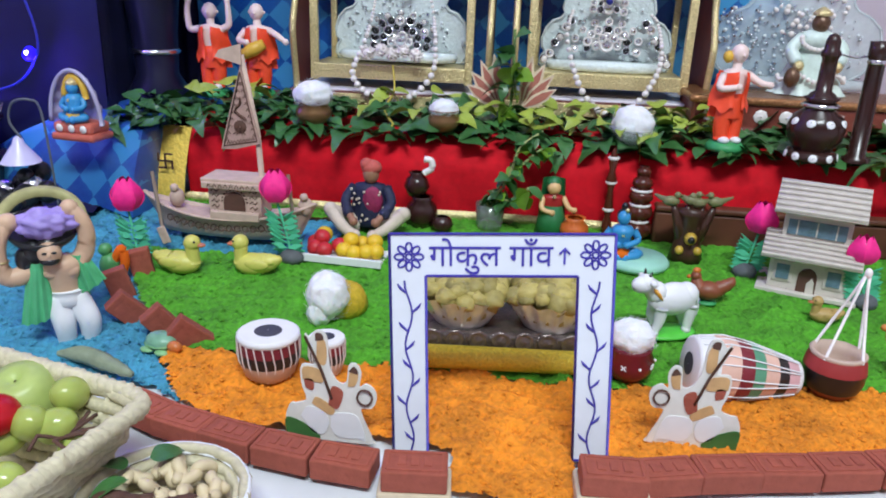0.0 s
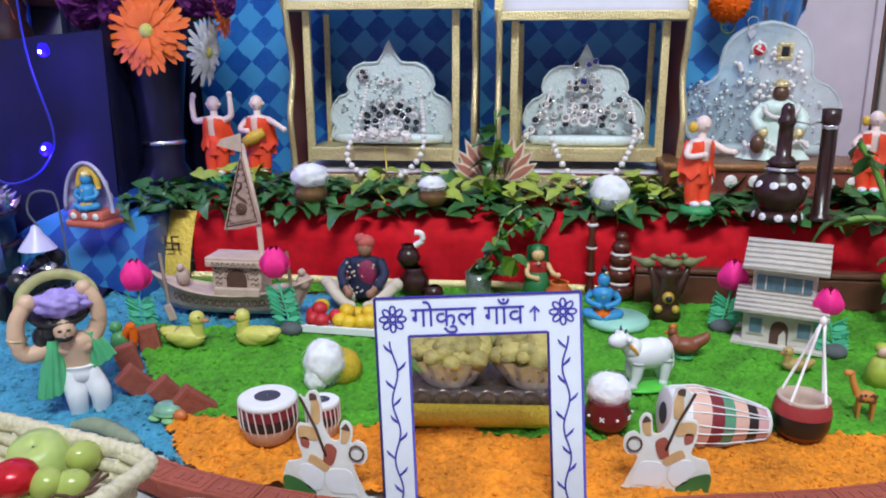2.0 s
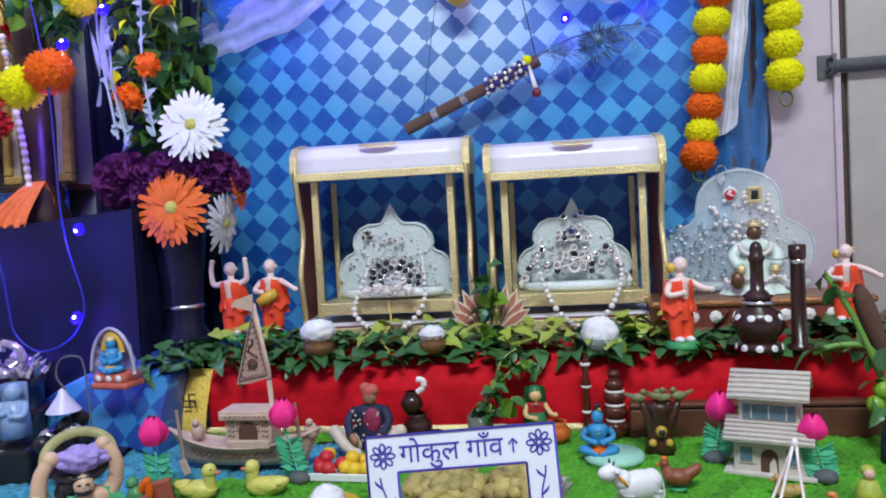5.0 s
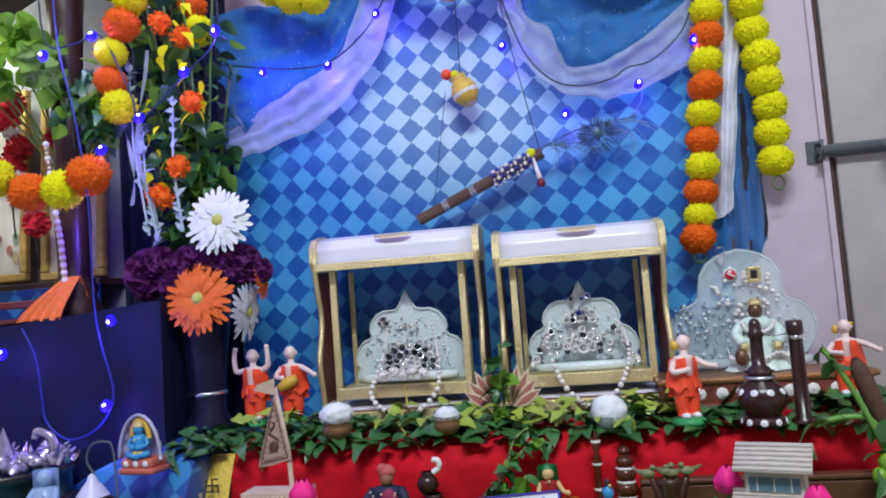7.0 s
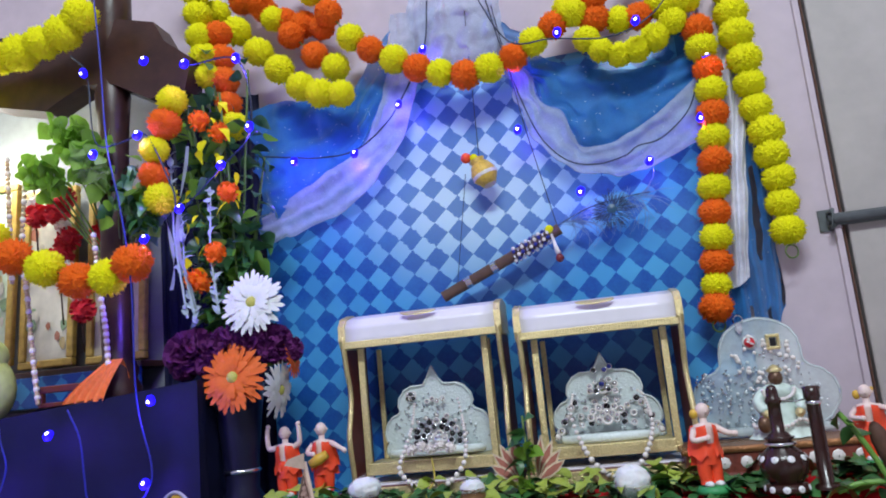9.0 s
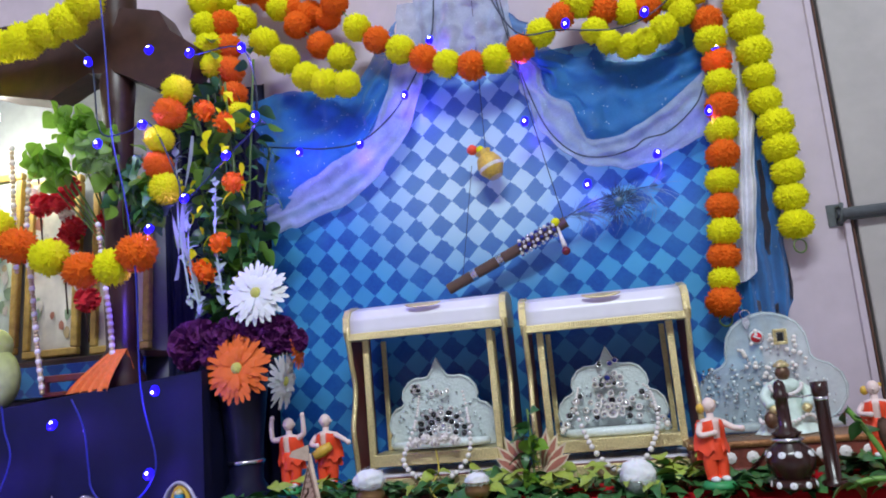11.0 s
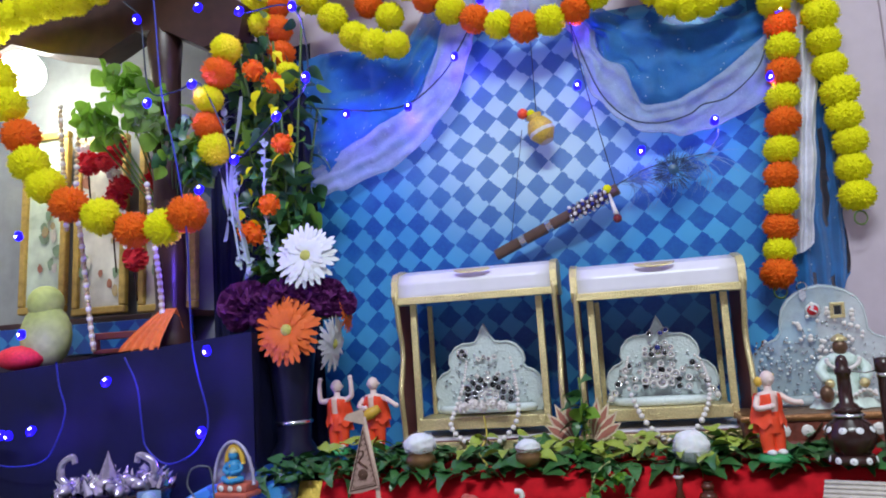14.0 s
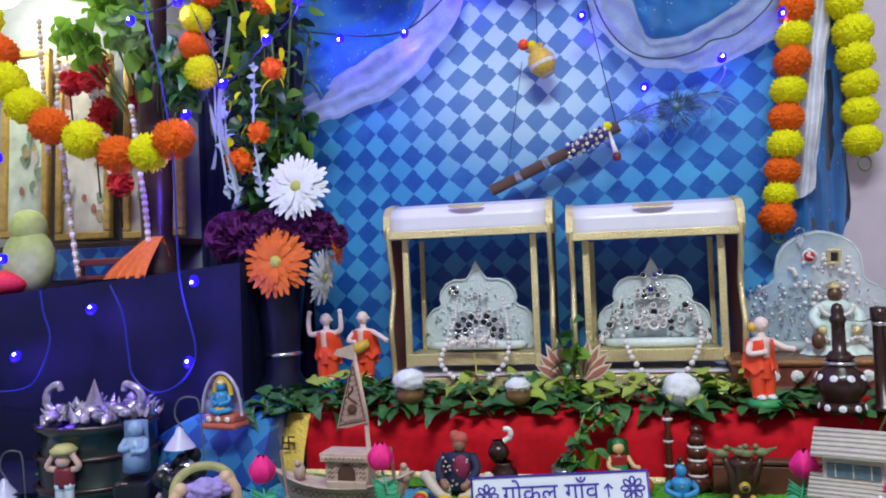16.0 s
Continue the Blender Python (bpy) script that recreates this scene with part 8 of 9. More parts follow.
g.use(0).sheet(lambda u, v: tuple((lerp(0.042, 0.016, v ** 0.7) * (1 + 0.10 * math.sin(2 * PI * u * 9) * (1 - v)) * math.cos(2 * PI * u), 0.6 * lerp(0.042, 0.016, v ** 0.7) * (1 + 0.10 * math.sin(2 * PI * u * 9) * (1 - v)) * math.sin(2 * PI * u), 0.062 * v)), 66, 12)
g.use(0).ball(0.017, 14, 10, 0, -0.002, 0.062, sx=1.25, sy=0.8, sz=0.7)
g.use(1).ball(0.0098, 14, 10, 0, -0.006, 0.080, sz=1.1)
g.use(3).at(0, -0.005, 0.088).lathe([(0.0098, 0), (0.0110, 0.003), (0.0085, 0.005), (0.005, 0.008), (0.001, 0.010)], 14)
g.at().use(2)
for k in range(15):
    a = PI + PI * k / 14
    g.ball(0.0030, 8, 6, 0.020 * math.cos(a), -0.014, 0.064 + 0.013 * math.sin(a))
for k in range(22):
    a = PI + PI * k / 21
    g.ball(0.0028, 8, 6, 0.037 * math.cos(a), -0.004 + 0.021 * math.sin(a), 0.020 + 0.004 * math.sin(5 * a))
for s in (-1, 1):
    g.use(0).tube(catmull([(s * 0.016, -0.004, 0.064), (s * 0.028, -0.010, 0.050), (s * 0.022, -0.018, 0.036)], 4), 0.0075, 10)
    g.use(3).ball(0.0065, 10, 8, s * 0.021, -0.021, 0.033)
g.use(1).ball(0.009, 10, 8, -0.026, -0.022, 0.020, sz=1.3)
solid("draped_idol", g, [mat("mint_satin", (0.66, 0.78, 0.72), 0.4, 0.25, 90, 0.5), mat("bronze_face", (0.16, 0.085, 0.05), 0.35, 0.4, 200, 0.3, metal=0.4), M_pearl, M_gold], 0.392, 1.005, 0.144, 0, "small idol in a white and mint satin dress with pearls", "idol")
for x, z, m1, m2 in ((0.3735, 0.276, M_rose, M_white), (0.405, 0.274, M_black, M_gold)):
    t = thing("brooch", x, 1.044, z, 0, "round red brooch with a white bar pinned to the throne" if m2 is M_white else "square gold brooch with a dark stone pinned to the throne", "brooch", "brooches on the throne", rx=8)
    if m2 is M_white:
        part("stone", G().at(0, 0, 0, 90).lathe([(0.0075, 0), (0.006, 0.002), (0.0005, 0.003)], 18), m1, t, "dark red stone")
        part("setting", G().at(0, 0, 0, 90).lathe([(0.0075, -0.001), (0.0105, 0), (0.0078, 0.0016)], 18), m2, t)
        part("bar", G().at(0, -0.0032, 0, 0, 28).box(0.011, 0.0012, 0.0022, 0.0004), m2, t, "white bar")
    else:
        part("stone", G().box(0.008, 0.004, 0.012, 0.001, 0, -0.001, 0), m1, t, "dark square stone")
        for sx, sz, cx, cz in ((0.019, 0.0045, 0, 0.0088), (0.019, 0.0045, 0, -0.0088), (0.0045, 0.0135, 0.0072, 0), (0.0045, 0.0135, -0.0072, 0)):
            part("setting", G().box(sx, 0.005, sz, 0.001, cx, -0.001, cz), m2, t, "gold setting bar")
t = thing("earring", 0.362, 1.042, 0.300, 0, "silver leaf-shaped earring hung at the throne top", "earring", rx=8)
part("hoop", G().at(0, 0, 0.010, 90).lathe([(0.006, -0.001), (0.0075, 0), (0.006, 0.001)], 16), M_silver, t)
part("drop", G().plate([(0, -0.012), (0.005, -0.004), (0.004, 0.004), (0, 0.006), (-0.004, 0.004), (-0.005, -0.004)], 0.002), M_silver, t)
rng = random.Random(101)
t = thing("pearl_spray", 0.386, 1.05, 0.142, 0, "scattered pearls and clear stones on the throne back", "ornament")
for k in range(46):
    a = rng.uniform(0, 2 * PI)
    r = math.sqrt(rng.uniform(0.12, 1.0))
    ob = part("pearl", BEAD, None, t)
    q = rng.uniform(0.0022, 0.0040)
    pz = 0.104 + 0.044 * r * math.sin(a)
    ob.matrix_basis = pose(0.004 + 0.048 * r * math.cos(a), 0.013 - 0.14 * pz, pz) @ Matrix.Diagonal((q, q, q, 1))
for k in range(60):
    pz = rng.uniform(0.045, 0.095)
    ob = part("clear_stone", SPARK if k % 3 else GEM, None, t)
    q = rng.uniform(0.0013, 0.0030)
    ob.matrix_basis = pose(-rng.uniform(0.045, 0.094), 0.014 - 0.14 * pz, pz, rng.uniform(0, 90), rng.uniform(0, 90)) @ Matrix.Diagonal((q, q, q, 1))

# small idol in a shell on the platform end
g = G()
g.use(0).box(0.050, 0.034, 0.008, 0.003, 0, 0, 0.004).box(0.046, 0.030, 0.012, 0.004, 0, 0, 0.013)
g.use(1).sheet(lambda u, v: ((0.030 + 0.0014 * math.cos(18 * PI * u)) * math.cos(PI * u) * math.cos(0.5 * PI * v), 0.016 * math.sin(0.5 * PI * v) - 0.006, 0.017 + (0.052 + 0.002 * math.cos(18 * PI * u)) * math.sin(PI * u) * math.cos(0.5 * PI * v)), 54, 10)
g.tube([(0.030 * math.cos(PI * k / 24), -0.007, 0.017 + 0.053 * math.sin(PI * k / 24)) for k in range(25)], 0.0022, 8)
g.use(5).tube([(0.0125 * math.cos(PI * k / 16), -0.004, 0.042 + 0.022 * math.sin(PI * k / 16)) for k in range(17)], 0.0034, 8)
g.use(2).at(0, -0.006, 0.019)
for s in (-1, 1):
    limb(g, [(s * 0.004, 0, 0.005), (s * 0.014, -0.004, 0.005), (s * 0.003, -0.009, 0.003)], 0.0046, 0.0032, 10)
    limb(g, [(s * 0.009, 0, 0.024), (s * 0.013, -0.003, 0.016), (s * 0.004, -0.008, 0.013)], 0.0032, 0.0026, 10)
g.lathe([(0.009, 0.003), (0.0075, 0.012), (0.0095, 0.022), (0.007, 0.027), (0.003, 0.029)], 14)
g.ball(0.0062, 12, 10, 0, -0.001, 0.034, sz=1.15)
g.use(3).lathe([(0.0064, 0.037), (0.0070, 0.039), (0.0045, 0.042), (0.001, 0.044)], 12)
g.ball(0.0020, 8, 6, 0, -0.008, 0.022)
g.use(5).lathe([(0.001, 0.001), (0.011, 0.002), (0.010, 0.007), (0.007, 0.010)], 12)
g.use(4)
for x in (-0.014, 0.0, 0.014):
    g.at(x, -0.0155, 0.013, 90).lathe([(0.0042, 0), (0.003, 0.0012), (0.0005, 0.0014)], 10)
g.at()
solid("shell_idol", g, [mat("coral_seat", (0.56, 0.13, 0.09), 0.4, 0.2, 90, 0.1), mat("clear_shell", (0.52, 0.48, 0.66), 0.15, 0.25, 40, 0.3, alpha=0.8), M_blueskin, M_gold, M_pearl, M_drumy], -0.407, 0.812, 0.079, -8, "small blue idol on a coral seat inside a clear shell", "idol", s=1.05)


# ---- corner by the altar: dark planter with crystal swans and small figures ----
M_pcry = mat("violet_crystal", (0.52, 0.46, 0.62), 0.12, 0.4, 120, 0.4, metal=0.7)
t = thing("dark_planter", -0.6010, 0.8106, -0.0050, 0, "dark ribbed round planter standing on the floor", "planter", s=1.136)
part("planter_body", G().lathe([(0.001, 0), (0.070, 0), (0.072, 0.01), (0.066, 0.014), (0.070, 0.045), (0.066, 0.05), (0.068, 0.075), (0.074, 0.082), (0.070, 0.086), (0.06, 0.08)], 28), mat("dark_green_glaze", (0.010, 0.020, 0.018), 0.2, 0.3, 40, 0.1), t)
for z in (0.013, 0.048, 0.083):
    part("planter_ring", G().at(0, 0, z).lathe([(0.069, -0.003), (0.074, 0), (0.069, 0.003)], 28), M_dkbrown, t)
rng = random.Random(111)
t = thing("crystal_heap", -0.6010, 0.8106, 0.0920, 0, "heap of violet silver crystals with two swan necks", "ornament", s=1.136)
for k in range(60):
    a, r = rng.uniform(0, 2 * PI), 0.058 * math.sqrt(rng.random())
    part("crystal", G().at(r * math.cos(a), r * math.sin(a), rng.uniform(0, 0.012), rng.uniform(0, 180), rng.uniform(0, 180)).ball(rng.uniform(0.005, 0.010), 5, 3, sz=1.4), M_pcry, t)
for s in (-1, 1):
    part("swan_neck", G().tube(catmull([(s * 0.045, -0.01, 0.0), (s * 0.066, -0.01, 0.016), (s * 0.064, -0.01, 0.034), (s * 0.048, -0.012, 0.042), (s * 0.044, -0.012, 0.034)], 6), [0.0055] * 10 + [0.0048] * 10 + [0.004] * 5, 8), M_pcry, t)
for k in range(46):
    a, r = rng.uniform(0, 2 * PI), rng.uniform(0.02, 0.074)
    part("crystal_shard", G().at(r * math.cos(a), r * math.sin(a) * 0.8, rng.uniform(0.0, 0.008), rng.uniform(-50, 50), rng.uniform(-50, 50), 0).lathe([(rng.uniform(0.003, 0.006), 0), (0.0035, 0.008), (0.0003, rng.uniform(0.014, 0.024))], 5, smooth=False), M_silver if k % 3 else M_pcry, t)
part("crystal_peak", G().at(0.002, -0.01, 0.01).lathe([(0.014, 0), (0.010, 0.012), (0.003, 0.03), (0.0005, 0.038)], 8, smooth=False), M_pcry, t)

g = G()
g.use(0).lathe([(0.001, 0), (0.014, 0), (0.013, 0.02), (0.010, 0.034), (0.001, 0.036)], 14)
g.ball(0.0085, 10, 8, 0, 0, 0.043)
limb(g, [(-0.010, 0, 0.032), (-0.012, -0.010, 0.024), (0.0, -0.012, 0.026)], 0.0035, 0.003)
limb(g, [(0.010, 0, 0.032), (0.012, -0.010, 0.022), (0.002, -0.013, 0.022)], 0.0035, 0.003)
g.sheet(lambda u, v: (0.0125 * math.cos(PI * u), 0.001 + 0.010 * math.sin(PI * u), lerp(0.051, 0.006, v)), 12, 6)
solid("pale_blue_figurine", g, [mat("pale_blue_glaze", (0.28, 0.40, 0.62), 0.35, 0.15, 90, 0.1)], -0.4870, 0.7322, 0.0420, 15, "pale blue glazed figurine standing on a block", "figurine", s=1.189)
solid("dark_block", G().box(0.045, 0.045, 0.040, 0.004, 0, 0, 0.020), M_black, -0.4870, 0.7339, -0.0090, 10, "dark block under the figurine", "block", s=1.000)

g = G()
for s in (-1, 1):
    g.use(0)
    limb(g, [(s * 0.004, 0, 0.0), (s * 0.005, 0, 0.012), (s * 0.004, 0, 0.024)], 0.0042, 0.0055)
    g.use(2)
    limb(g, [(s * 0.009, 0, 0.040), (s * 0.017, -0.002, 0.044), (s * 0.010, -0.002, 0.056)], 0.0035, 0.003)
g.use(1)
torso(g, 0.022, 0.042, 0.010, 0.010)
g.use(2).ball(0.0075, 10, 8, 0, -0.002, 0.050)
g.use(3).at(0, 0, 0.057).lathe([(0.001, -0.002), (0.012, 0), (0.014, 0.004), (0.008, 0.009), (0.001, 0.010)], 14)
solid("villager_figurine", g, [M_white, M_band1, M_skin, mat("straw_basket", (0.55, 0.50, 0.20), 0.6, 0.25, 120, 0.3)], -0.5900, 0.7278, -0.0090, 10, "small villager figurine carrying a flat basket on the head", "figurine", s=1.242)


def bell(x, yy, z, label):
    t = thing("bell_lamp", x, yy, bank(yy), 0, label, "ornament", "white cone bells on hooks")
    part("cone", G().at(0, 0, z).lathe([(0.019, 0), (0.012, 0.010), (0.006, 0.018), (0.004, 0.024), (0.001, 0.026)], 16), mat("lilac_white", (0.60, 0.56, 0.80), 0.3, 0.1, 60, 0.02) if "lilac_white" not in bpy.data.materials else bpy.data.materials["lilac_white"], t)
    part("hook", G().tube(catmull([(0.004, 0, z + 0.024), (-0.006, 0, z + 0.04), (0.0, 0, z + 0.058), (0.018, 0, z + 0.062), (0.026, 0.004, z + 0.05), (0.03, 0.004, z - 0.02), (0.03, 0.004, 0.0)], 6), 0.0012, 6), M_stone, t)


bell(-0.4220, 0.7278, 0.0807, "white cone bell hanging from a bent wire hook")
bell(-0.6959, 0.7411, 0.0062, "white cone bell standing by the planter")
t = thing("black_bunch", -0.4220, 0.7278, -0.0091, 0, "bunch of glossy black balls with silver tips", "ornament", s=1.035)
for k in range(26):
    a = rng.uniform(0, 2 * PI)
    z = rng.uniform(0.010, 0.070)
    r = 0.030 * math.sqrt(rng.random()) * (1.1 - z * 6)
    part("ball", G().ball(rng.uniform(0.008, 0.012), 10, 8, r * math.cos(a), r * math.sin(a), z), M_black if rng.random() < 0.78 else M_silver, t)
g = G()
g.use(0).ball(0.009, 10, 8, 0, 0, 0.012, sz=1.3).ball(0.006, 8, 6, -0.003, 0, 0.026)
g.use(1).tube(catmull([(0.004, 0.0, 0.016), (0.012, 0, 0.028), (0.014, 0, 0.016), (0.010, 0, 0.004)], 5), 0.004, 8)
solid("toy_parrot", g, [mat("leaf_green_paint", (0.08, 0.30, 0.10), 0.4, 0.2, 90, 0.1), M_ora], -0.2943, 0.6531, -0.0108, 0, "small green and orange toy bird behind the carrier", "bird", s=1.049)

# ---- dark strip along the platform foot ----
# dark brown box put in for the shade and the velvet's lower edge
t = thing("foot_shade_strip", 0.345, 0.844, 0.0, 0, "dark red-brown strip for the shade along the platform foot", "plank")
part("board", G().box(0.27, 0.015, 0.036, 0.003, 0, 0, 0.018), M_footshade, t)
part("top_lip", G().box(0.27, 0.018, 0.006, 0.002, 0, -0.001, 0.0395), M_footshade, t, "thin raised lip")

# ---- leaf mat on the platform ----
t = thing("leaf_mat", 0.1, 0.91, 0.095, 0, "thick bed of dark green and yellow-green leaves", "leaves")
rng = random.Random(121)
pale = (-0.29, -0.09, 0.02, 0.096, 0.135, 0.239, 0.19)
for k in range(300):
    x = rng.uniform(-0.40, 0.56)
    u = rng.random()
    yy = lerp(0.866, 0.985, u)
    z = (0.090 + 0.018 * min(1, (yy - 0.866) / 0.04)) + rng.uniform(-0.003, 0.012)
    if x < -0.33:
        yy -= 0.03
        z -= 0.005
    ispale = min(abs(x - p) for p in pale) < 0.042 and yy > 0.872 and rng.random() < 0.7
    z += 0.009 if ispale else 0
    rx = rng.uniform(-30, 18) - (rng.choice((0, 5, 30)) if yy < 0.880 else 0)
    put_leaf(rng.choice(ME_PALE if ispale else ME_LEAF), t, x - 0.1, yy - 0.91, z - 0.095, rx, rng.uniform(-35, 35), rng.uniform(90, 270) if yy < 0.885 else rng.uniform(0, 360), rng.uniform(0.5, 0.95))

g = G()
for k in range(700):
    me = rng.choice(ME_LEAF)
    x = rng.uniform(-0.40, 0.60)
    yy = lerp(0.868, 0.99, rng.random() ** 1.3)
    s = rng.uniform(0.45, 0.85)
    g.M = pose(x - 0.1, yy - 0.91 - (0.03 if x < -0.33 else 0), 0.090 + 0.012 * min(1, (yy - 0.866) / 0.04) - 0.095 + rng.uniform(-0.003, 0.006), rng.uniform(-25, 15), rng.uniform(-30, 30), rng.uniform(0, 360)) @ Matrix.Diagonal((s, s, s, 1))
    g.add([v.co[:] for v in me.vertices], [tuple(q.vertices) for q in me.polygons])
tagged(part("leaf_litter", g, M_leaf, t), "small dark leaves packed underneath", kind="stuff")

# ---- stalk with limes at the far end of the platform ----
t = thing("banana_stalk", 0.462, 0.815, 0.0, 0, "dark brown pod with green stalks and limes", "plant")
p = catmull([(-0.012, 0, 0.172), (-0.006, 0, 0.15), (0.004, 0, 0.12), (0.012, 0, 0.09)], 5)
part("pod", G().tube(p, [0.003, 0.006, 0.008, 0.009, 0.010, 0.010, 0.0105, 0.0105, 0.010, 0.010, 0.009, 0.009, 0.008, 0.007, 0.006, 0.004], 12), M_etch, t, "dark brown pod")
for pts in ([(-0.045, 0, 0.185), (-0.03, -0.005, 0.16), (-0.012, -0.008, 0.12), (0.004, -0.01, 0.07), (0.006, -0.01, 0.0)], [(-0.06, 0, 0.10), (-0.03, 0, 0.108), (0.0, -0.005, 0.10), (0.01, -0.01, 0.04)]):
    q = catmull(pts, 6)
    st = part("stalk", G().tube(q, 0.0032, 8), mat("fresh_stalk", (0.14, 0.30, 0.05), 0.45, 0.2, 60, 0.1) if "fresh_stalk" not in bpy.data.materials else bpy.data.materials["fresh_stalk"], t)
    for k in range(7):
        v = rng.choice(q)
        put_leaf(rng.choice(ME_LEAF), st, v.x, v.y - 0.004, v.z, rng.uniform(-70, 20), rng.uniform(-40, 40), rng.uniform(0, 360), rng.uniform(0.6, 0.9))
for x, z in ((-0.004, 0.047), (0.003, 0.062)):
    part("lime", G().ball(0.009, 12, 8, x, -0.016, z, sz=1.1), mat("lime_skin", (0.22, 0.42, 0.03), 0.4, 0.2, 200, 0.2) if "lime_skin" not in bpy.data.materials else bpy.data.materials["lime_skin"], t)

# ---- woven basket of fruit ----
M_cane = mat("cream_cane", (0.62, 0.56, 0.38), 0.65, 0.25, 220, 0.5)
M_wick = mat("cream_cane_rows", (0.60, 0.54, 0.36), 0.65, 0.3, 300, 0.6)
t = thing("fruit_basket", -0.2188, 0.3589, -0.0331, -15, "cream woven cane basket filled with grapes and guava", "basket", s=1.108)


def squircle(a, rx, ry):
    c, s = math.cos(a), math.sin(a)
    k = (abs(c) ** 11 + abs(s) ** 11) ** (-1 / 11)
    return rx * c * k, ry * s * k


rows = 9
for k in range(rows):
    v = k / (rows - 1)
    rx, ry, z = lerp(0.050, 0.076, v), lerp(0.034, 0.056, v), lerp(0.006, 0.058, v)
    pts = []
    for i in range(81):
        a = 2 * PI * i / 80
        x, yy = squircle(a, rx, ry)
        w = 0.0012 * math.sin(i * 2 * PI * 20 / 80 * 1.0 + PI * k)
        pts.append((x * (1 + w * 14), yy * (1 + w * 14), z))
    part("woven_band", G().tube(pts, 0.0036, 6, False), M_wick, t)
for k, dz in ((0, 0.0), (1, 0.004)):
    pts = []
    for i in range(161):
        a = 2 * PI * i / 160
        x, yy = squircle(a, 0.078 + 0.0012 * math.sin(60 * a + PI * k), 0.058 + 0.0012 * math.sin(60 * a + PI * k))
        pts.append((x, yy, 0.060 + 0.0014 * math.cos(60 * a + PI * k)))
    part("rim_rope", G().tube(pts, 0.0041, 8, False), M_cane, t, "braided cane rim")
part("basket_floor", G().box(0.096, 0.064, 0.004, 0.001, 0, 0, 0.004), M_cane, t)
for k in range(26):
    a = 2 * PI * k / 26
    x0, y0 = squircle(a, 0.048, 0.032)
    x1, y1 = squircle(a, 0.077, 0.057)
    part("stake", G().tube([(x0, y0, 0.004), (x1, y1, 0.06)], 0.0022, 5), M_cane, t)
M_grape = mat("green_grape", (0.46, 0.54, 0.13), 0.2, 0.15, 60, 0.02, trans=0.15, sss=0.3)
M_guava = mat("green_guava", (0.42, 0.52, 0.15), 0.4, 0.25, 60, 0.1)
solid("guava", G().lathe([(0.0005, -0.024), (0.012, -0.022), (0.023, -0.008), (0.025, 0.004), (0.018, 0.018), (0.008, 0.021), (0.004, 0.018), (0.001, 0.017)], 22), M_guava, -0.203, 0.406, 0.021, 0, "green guava lying in the basket", "fruit", rx=20, s=0.84)
for k, (x, yy, z) in enumerate(((-0.168, 0.398, 0.032), (-0.178, 0.376, 0.026), (-0.166, 0.38, 0.023), (-0.1922, 0.3744, 0.0168), (-0.1545, 0.3788, 0.0112), (-0.2110, 0.3567, 0.0179), (-0.1722, 0.3434, 0.0134), (-0.2332, 0.3733, 0.0223))):
    solid("grape", G().ball(0.0100, 16, 12, sz=1.2), M_grape, x, yy, z, 40 * k, "green grape lying in the basket", "fruit", "grapes in the basket", rx=60, ry=20 * k)
solid("red_wrapped_sweet", G().ball(0.0138, 16, 12, sz=0.8), mat("red_foil", (0.55, 0.01, 0.02), 0.2, 0.15, 90, 0.2, metal=0.3), -0.195, 0.372, 0.031, 0, "shiny red fruit on the grapes", "fruit")
t = thing("raisin_stems", -0.1589, 0.3744, 0.0201, 0, "dry brown grape stalk", "stalk")
for k in range(9):
    part("twig", G().tube([(0, 0, 0), (0.012 * math.cos(k), 0.012 * math.sin(k), 0.006), (0.02 * math.cos(k + 0.4), 0.02 * math.sin(k + 0.4), 0.004)], 0.0012, 5), M_etch, t)

# ---- bowl of nuts ----
t = thing("nut_bowl", -0.0989, 0.3637, -0.0328, 0, "pale woven bowl with cream rim", "bowl", s=1.119)
for k in range(6):
    v = k / 5
    r, z = lerp(0.018, 0.037, v), lerp(0.004, 0.029, v)
    part("woven_band", G().tube([((r + 0.0006 * math.sin(15 * a)) * math.cos(a), (r + 0.0006 * math.sin(15 * a)) * math.sin(a), z) for a in [2 * PI * i / 48 for i in range(49)]], 0.003, 6, False), M_cane, t)
part("bowl_floor", G().lathe([(0.0005, 0.003), (0.02, 0.003), (0.036, 0.026), (0.034, 0.027), (0.018, 0.006), (0.0005, 0.006)], 24), M_wick, t)
part("bowl_lining", G().lathe([(0.034, 0.028), (0.039, 0.032), (0.040, 0.030)], 28), M_white, t, "white scalloped lining")
M_cash = mat("cashew", (0.66, 0.54, 0.34), 0.5, 0.12, 120, 0.1)
ME_C = G().tube(catmull([(-0.008, 0.003, 0), (-0.004, -0.0008, 0), (0.003, -0.0010, 0), (0.008, 0.002, 0)], 4), [0.001, 0.0022, 0.003, 0.0034, 0.0036, 0.0034, 0.0033, 0.0034, 0.0036, 0.0036, 0.0033, 0.0026, 0.001], 8).mesh("cashew", M_cash)
for k in range(44):
    a, r = rng.uniform(0, 2 * PI), 0.029 * math.sqrt(rng.random())
    if r * math.cos(a) < -0.006 and r * math.sin(a) < 0.004:
        continue
    ob = part("cashew", ME_C, None)
    ob.matrix_basis = pose(-0.0989 + r * math.cos(a), 0.3637 + r * math.sin(a), -0.0037 + 0.006 * (1 - r / 0.03) + rng.uniform(0, 0.004), rng.uniform(0, 360), rng.uniform(0, 60), rng.uniform(0, 360))
    tagged(ob, "cream cashew nut in the woven bowl", "nut", "cashew nuts in the bowl")
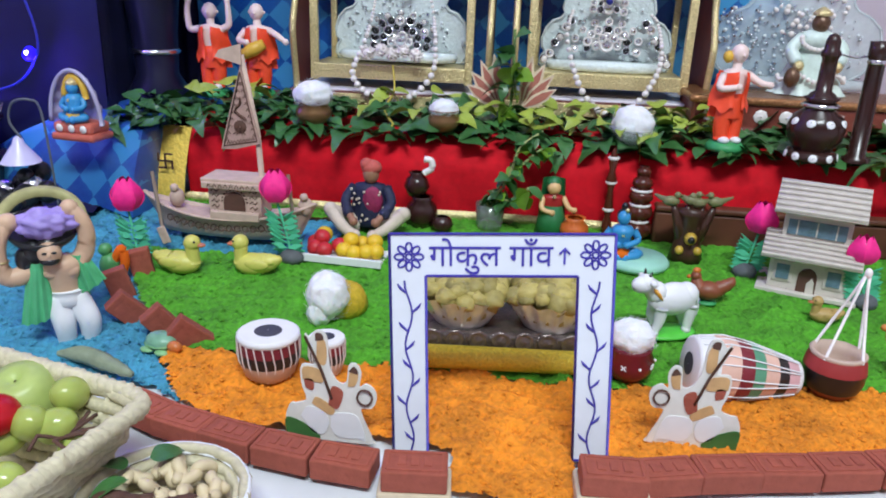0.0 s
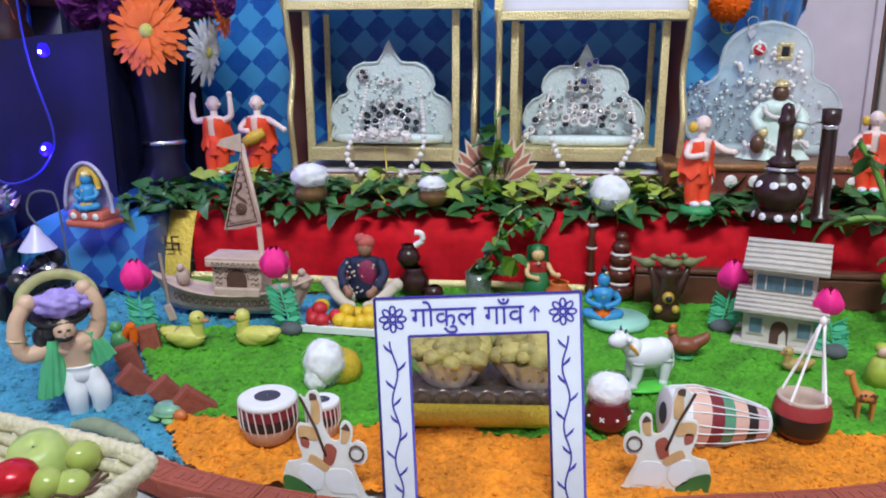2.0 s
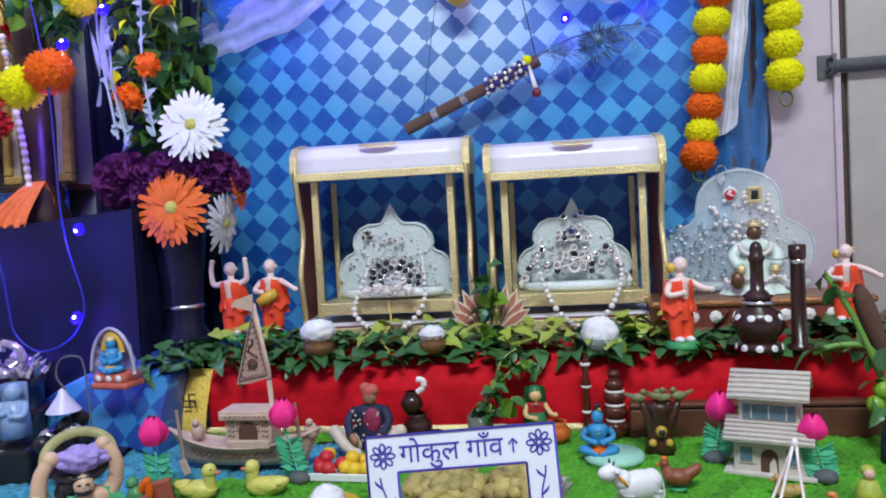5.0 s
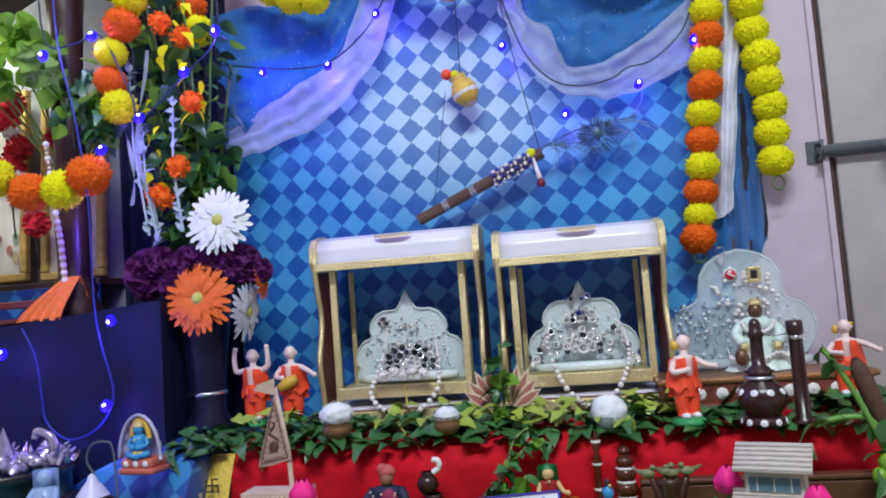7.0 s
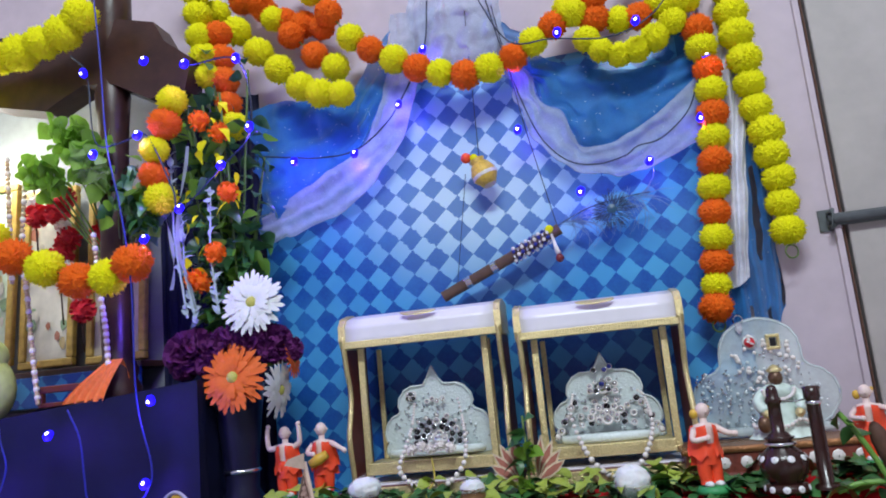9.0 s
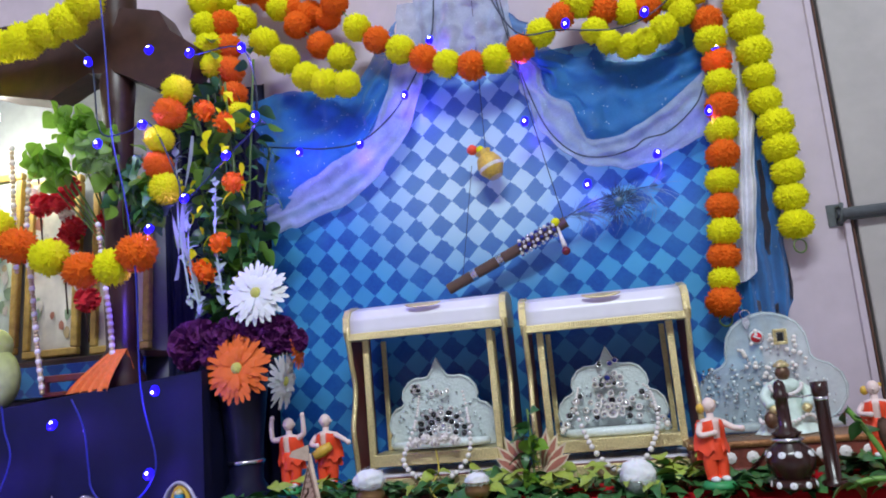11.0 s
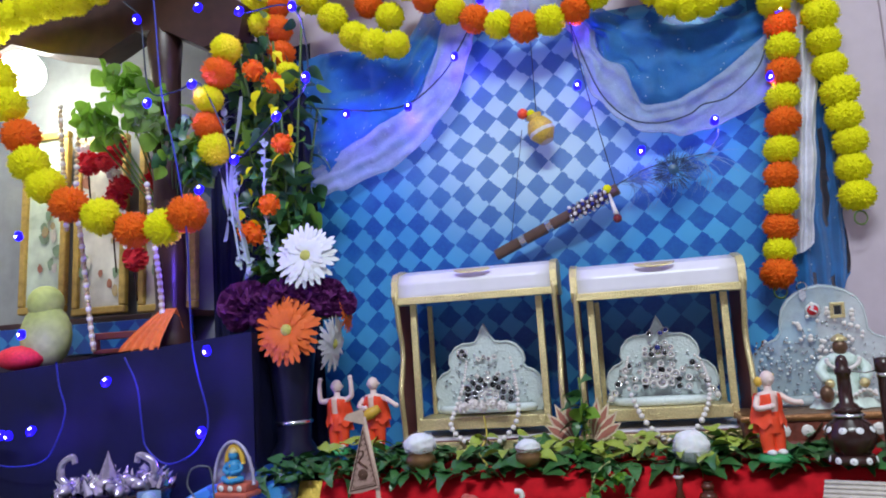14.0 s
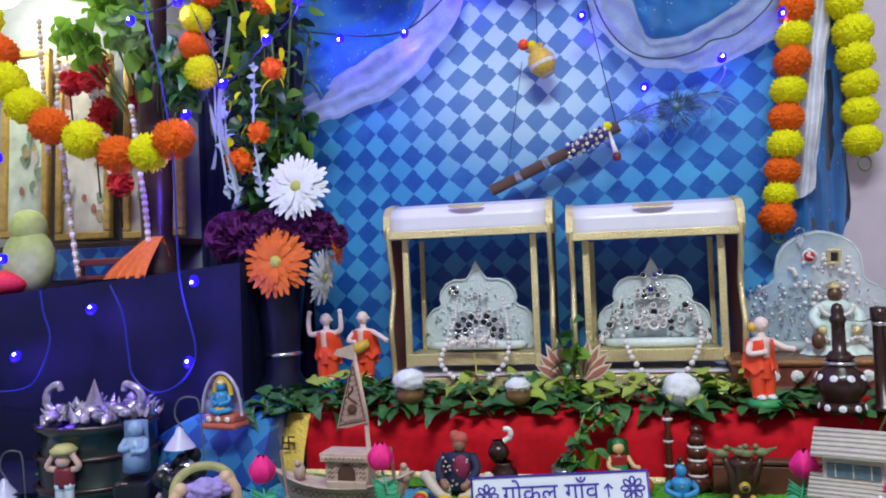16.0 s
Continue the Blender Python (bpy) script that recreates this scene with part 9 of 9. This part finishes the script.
for x, yy, z, rz in ((-0.1235, 0.3704, 0.0075, 70), (-0.1101, 0.3771, 0.0097, -20), (-0.1168, 0.3614, 0.0086, 140)):
    ob = part("loose_leaf", ME_LEAF[0], None)
    ob.matrix_basis = pose(x, yy, z, -10, 10, rz) @ Matrix.Diagonal((0.6, 0.6, 0.6, 1))
    tagged(ob, "dark green leaf lying on the nuts", "leaf", "leaves on the nuts")
for k in range(5):
    solid("date", G().ball(0.007, 12, 8, sx=2.0), M_etch, -0.1179 + 0.008 * k, 0.3502 - 0.002 * (k % 2), 0.0019, 15 * k, "wrinkled dark brown date in the bowl", "date", "dates in the bowl")

# ---- little bricks ----
M_box = mat("cream_carton", (0.58, 0.48, 0.34), 0.7, 0.15, 90, 0.1)


def brick_mesh():
    g = G()
    L, D, Hh = 0.0378, 0.0230, 0.0137
    g.box(L, D, Hh, 0.0012, 0, 0, Hh / 2)
    me_main = g.mesh("brick", M_brick)
    g2 = G()
    for sx, sy, cx, cy in ((L * 0.84, 0.0014, 0, D * 0.36), (L * 0.84, 0.0014, 0, -D * 0.36), (0.0014, D * 0.72, L * 0.42, 0), (0.0014, D * 0.72, -L * 0.42, 0)):
        g2.box(sx, sy, 0.001, 0.0003, cx, cy, Hh + 0.0002)
    g3 = G()
    for cx in (-0.0075, 0.0, 0.0075):
        g3.box(0.0048, 0.0085, 0.0011, 0.0004, cx, 0, Hh + 0.0002)
    return me_main, g2.mesh("frame_ridge", M_brick), g3.mesh("raised_mark", M_brick)


ME_B, ME_BF, ME_BM = brick_mesh()


def brick(x, yy, z, rz, rx=0, ry=0, label="small red terracotta brick edging the display", marks=True):
    t = part("brick", ME_B, None)
    t.matrix_basis = pose(x, yy, z, rx, ry, rz)
    tagged(t, label, "brick", "little bricks round the display")
    if marks:
        part("frame_ridge", ME_BF, None, t)
        part("raised_mark", ME_BM, None, t)
    return t


edge = [(-0.1834, 0.4604), (-0.1516, 0.4476), (-0.1183, 0.4388), (-0.0804, 0.4309), (-0.0412, 0.4249), (-0.0018, 0.4210)]
for a, b in zip(edge, edge[1:]):
    rz = math.degrees(math.atan2(b[1] - a[1], b[0] - a[0]))
    nx, ny = -math.sin(math.radians(rz)), math.cos(math.radians(rz))
    px, py = (a[0] + b[0]) / 2 + nx * 0.0116, (a[1] + b[1]) / 2 + ny * 0.0116
    brick(px, py, bank(py), rz + random.uniform(-1.5, 1.5))
edge = [(0.1574, 0.4380), (0.1934, 0.4481), (0.2294, 0.4551), (0.2653, 0.4622), (0.3043, 0.4701), (0.3418, 0.4811), (0.3768, 0.4949), (0.4102, 0.5114), (0.4386, 0.5327)]
for a, b in zip(edge, edge[1:]):
    rz = math.degrees(math.atan2(b[1] - a[1], b[0] - a[0]))
    nx, ny = -math.sin(math.radians(rz)), math.cos(math.radians(rz))
    px, py = (a[0] + b[0]) / 2 + nx * 0.0116, (a[1] + b[1]) / 2 + ny * 0.0116
    brick(px, py, bank(py), rz + random.uniform(-1.5, 1.5))
for x, yy, rz in ((0.0248, 0.4205, 6), (0.1384, 0.4346, 3)):
    t = solid("small_carton", G().box(0.0425, 0.0285, 0.012, 0.0015, 0, 0, 0.006), M_box, x, yy, bank(yy), rz, "cream carton carrying a brick at the gate foot", "box", "cartons at the gate foot")
    brick(x, yy - 0.001, bank(yy) + 0.012, rz)
for x, yy, rz, ry in ((-0.2754, 0.6679, 25, 80), (-0.2739, 0.6252, 30, 74), (-0.2449, 0.5848, 36, 48), (-0.2062, 0.5679, 34, 52), (-0.1777, 0.5556, 30, 42)):
    b = brick(x, yy + 0.006, bank(yy) + 0.0105, rz, 90, ry, "small red terracotta brick standing on the river bank", False)
    b.matrix_basis = b.matrix_basis @ Matrix.Diagonal((0.84, 0.84, 0.84, 1))
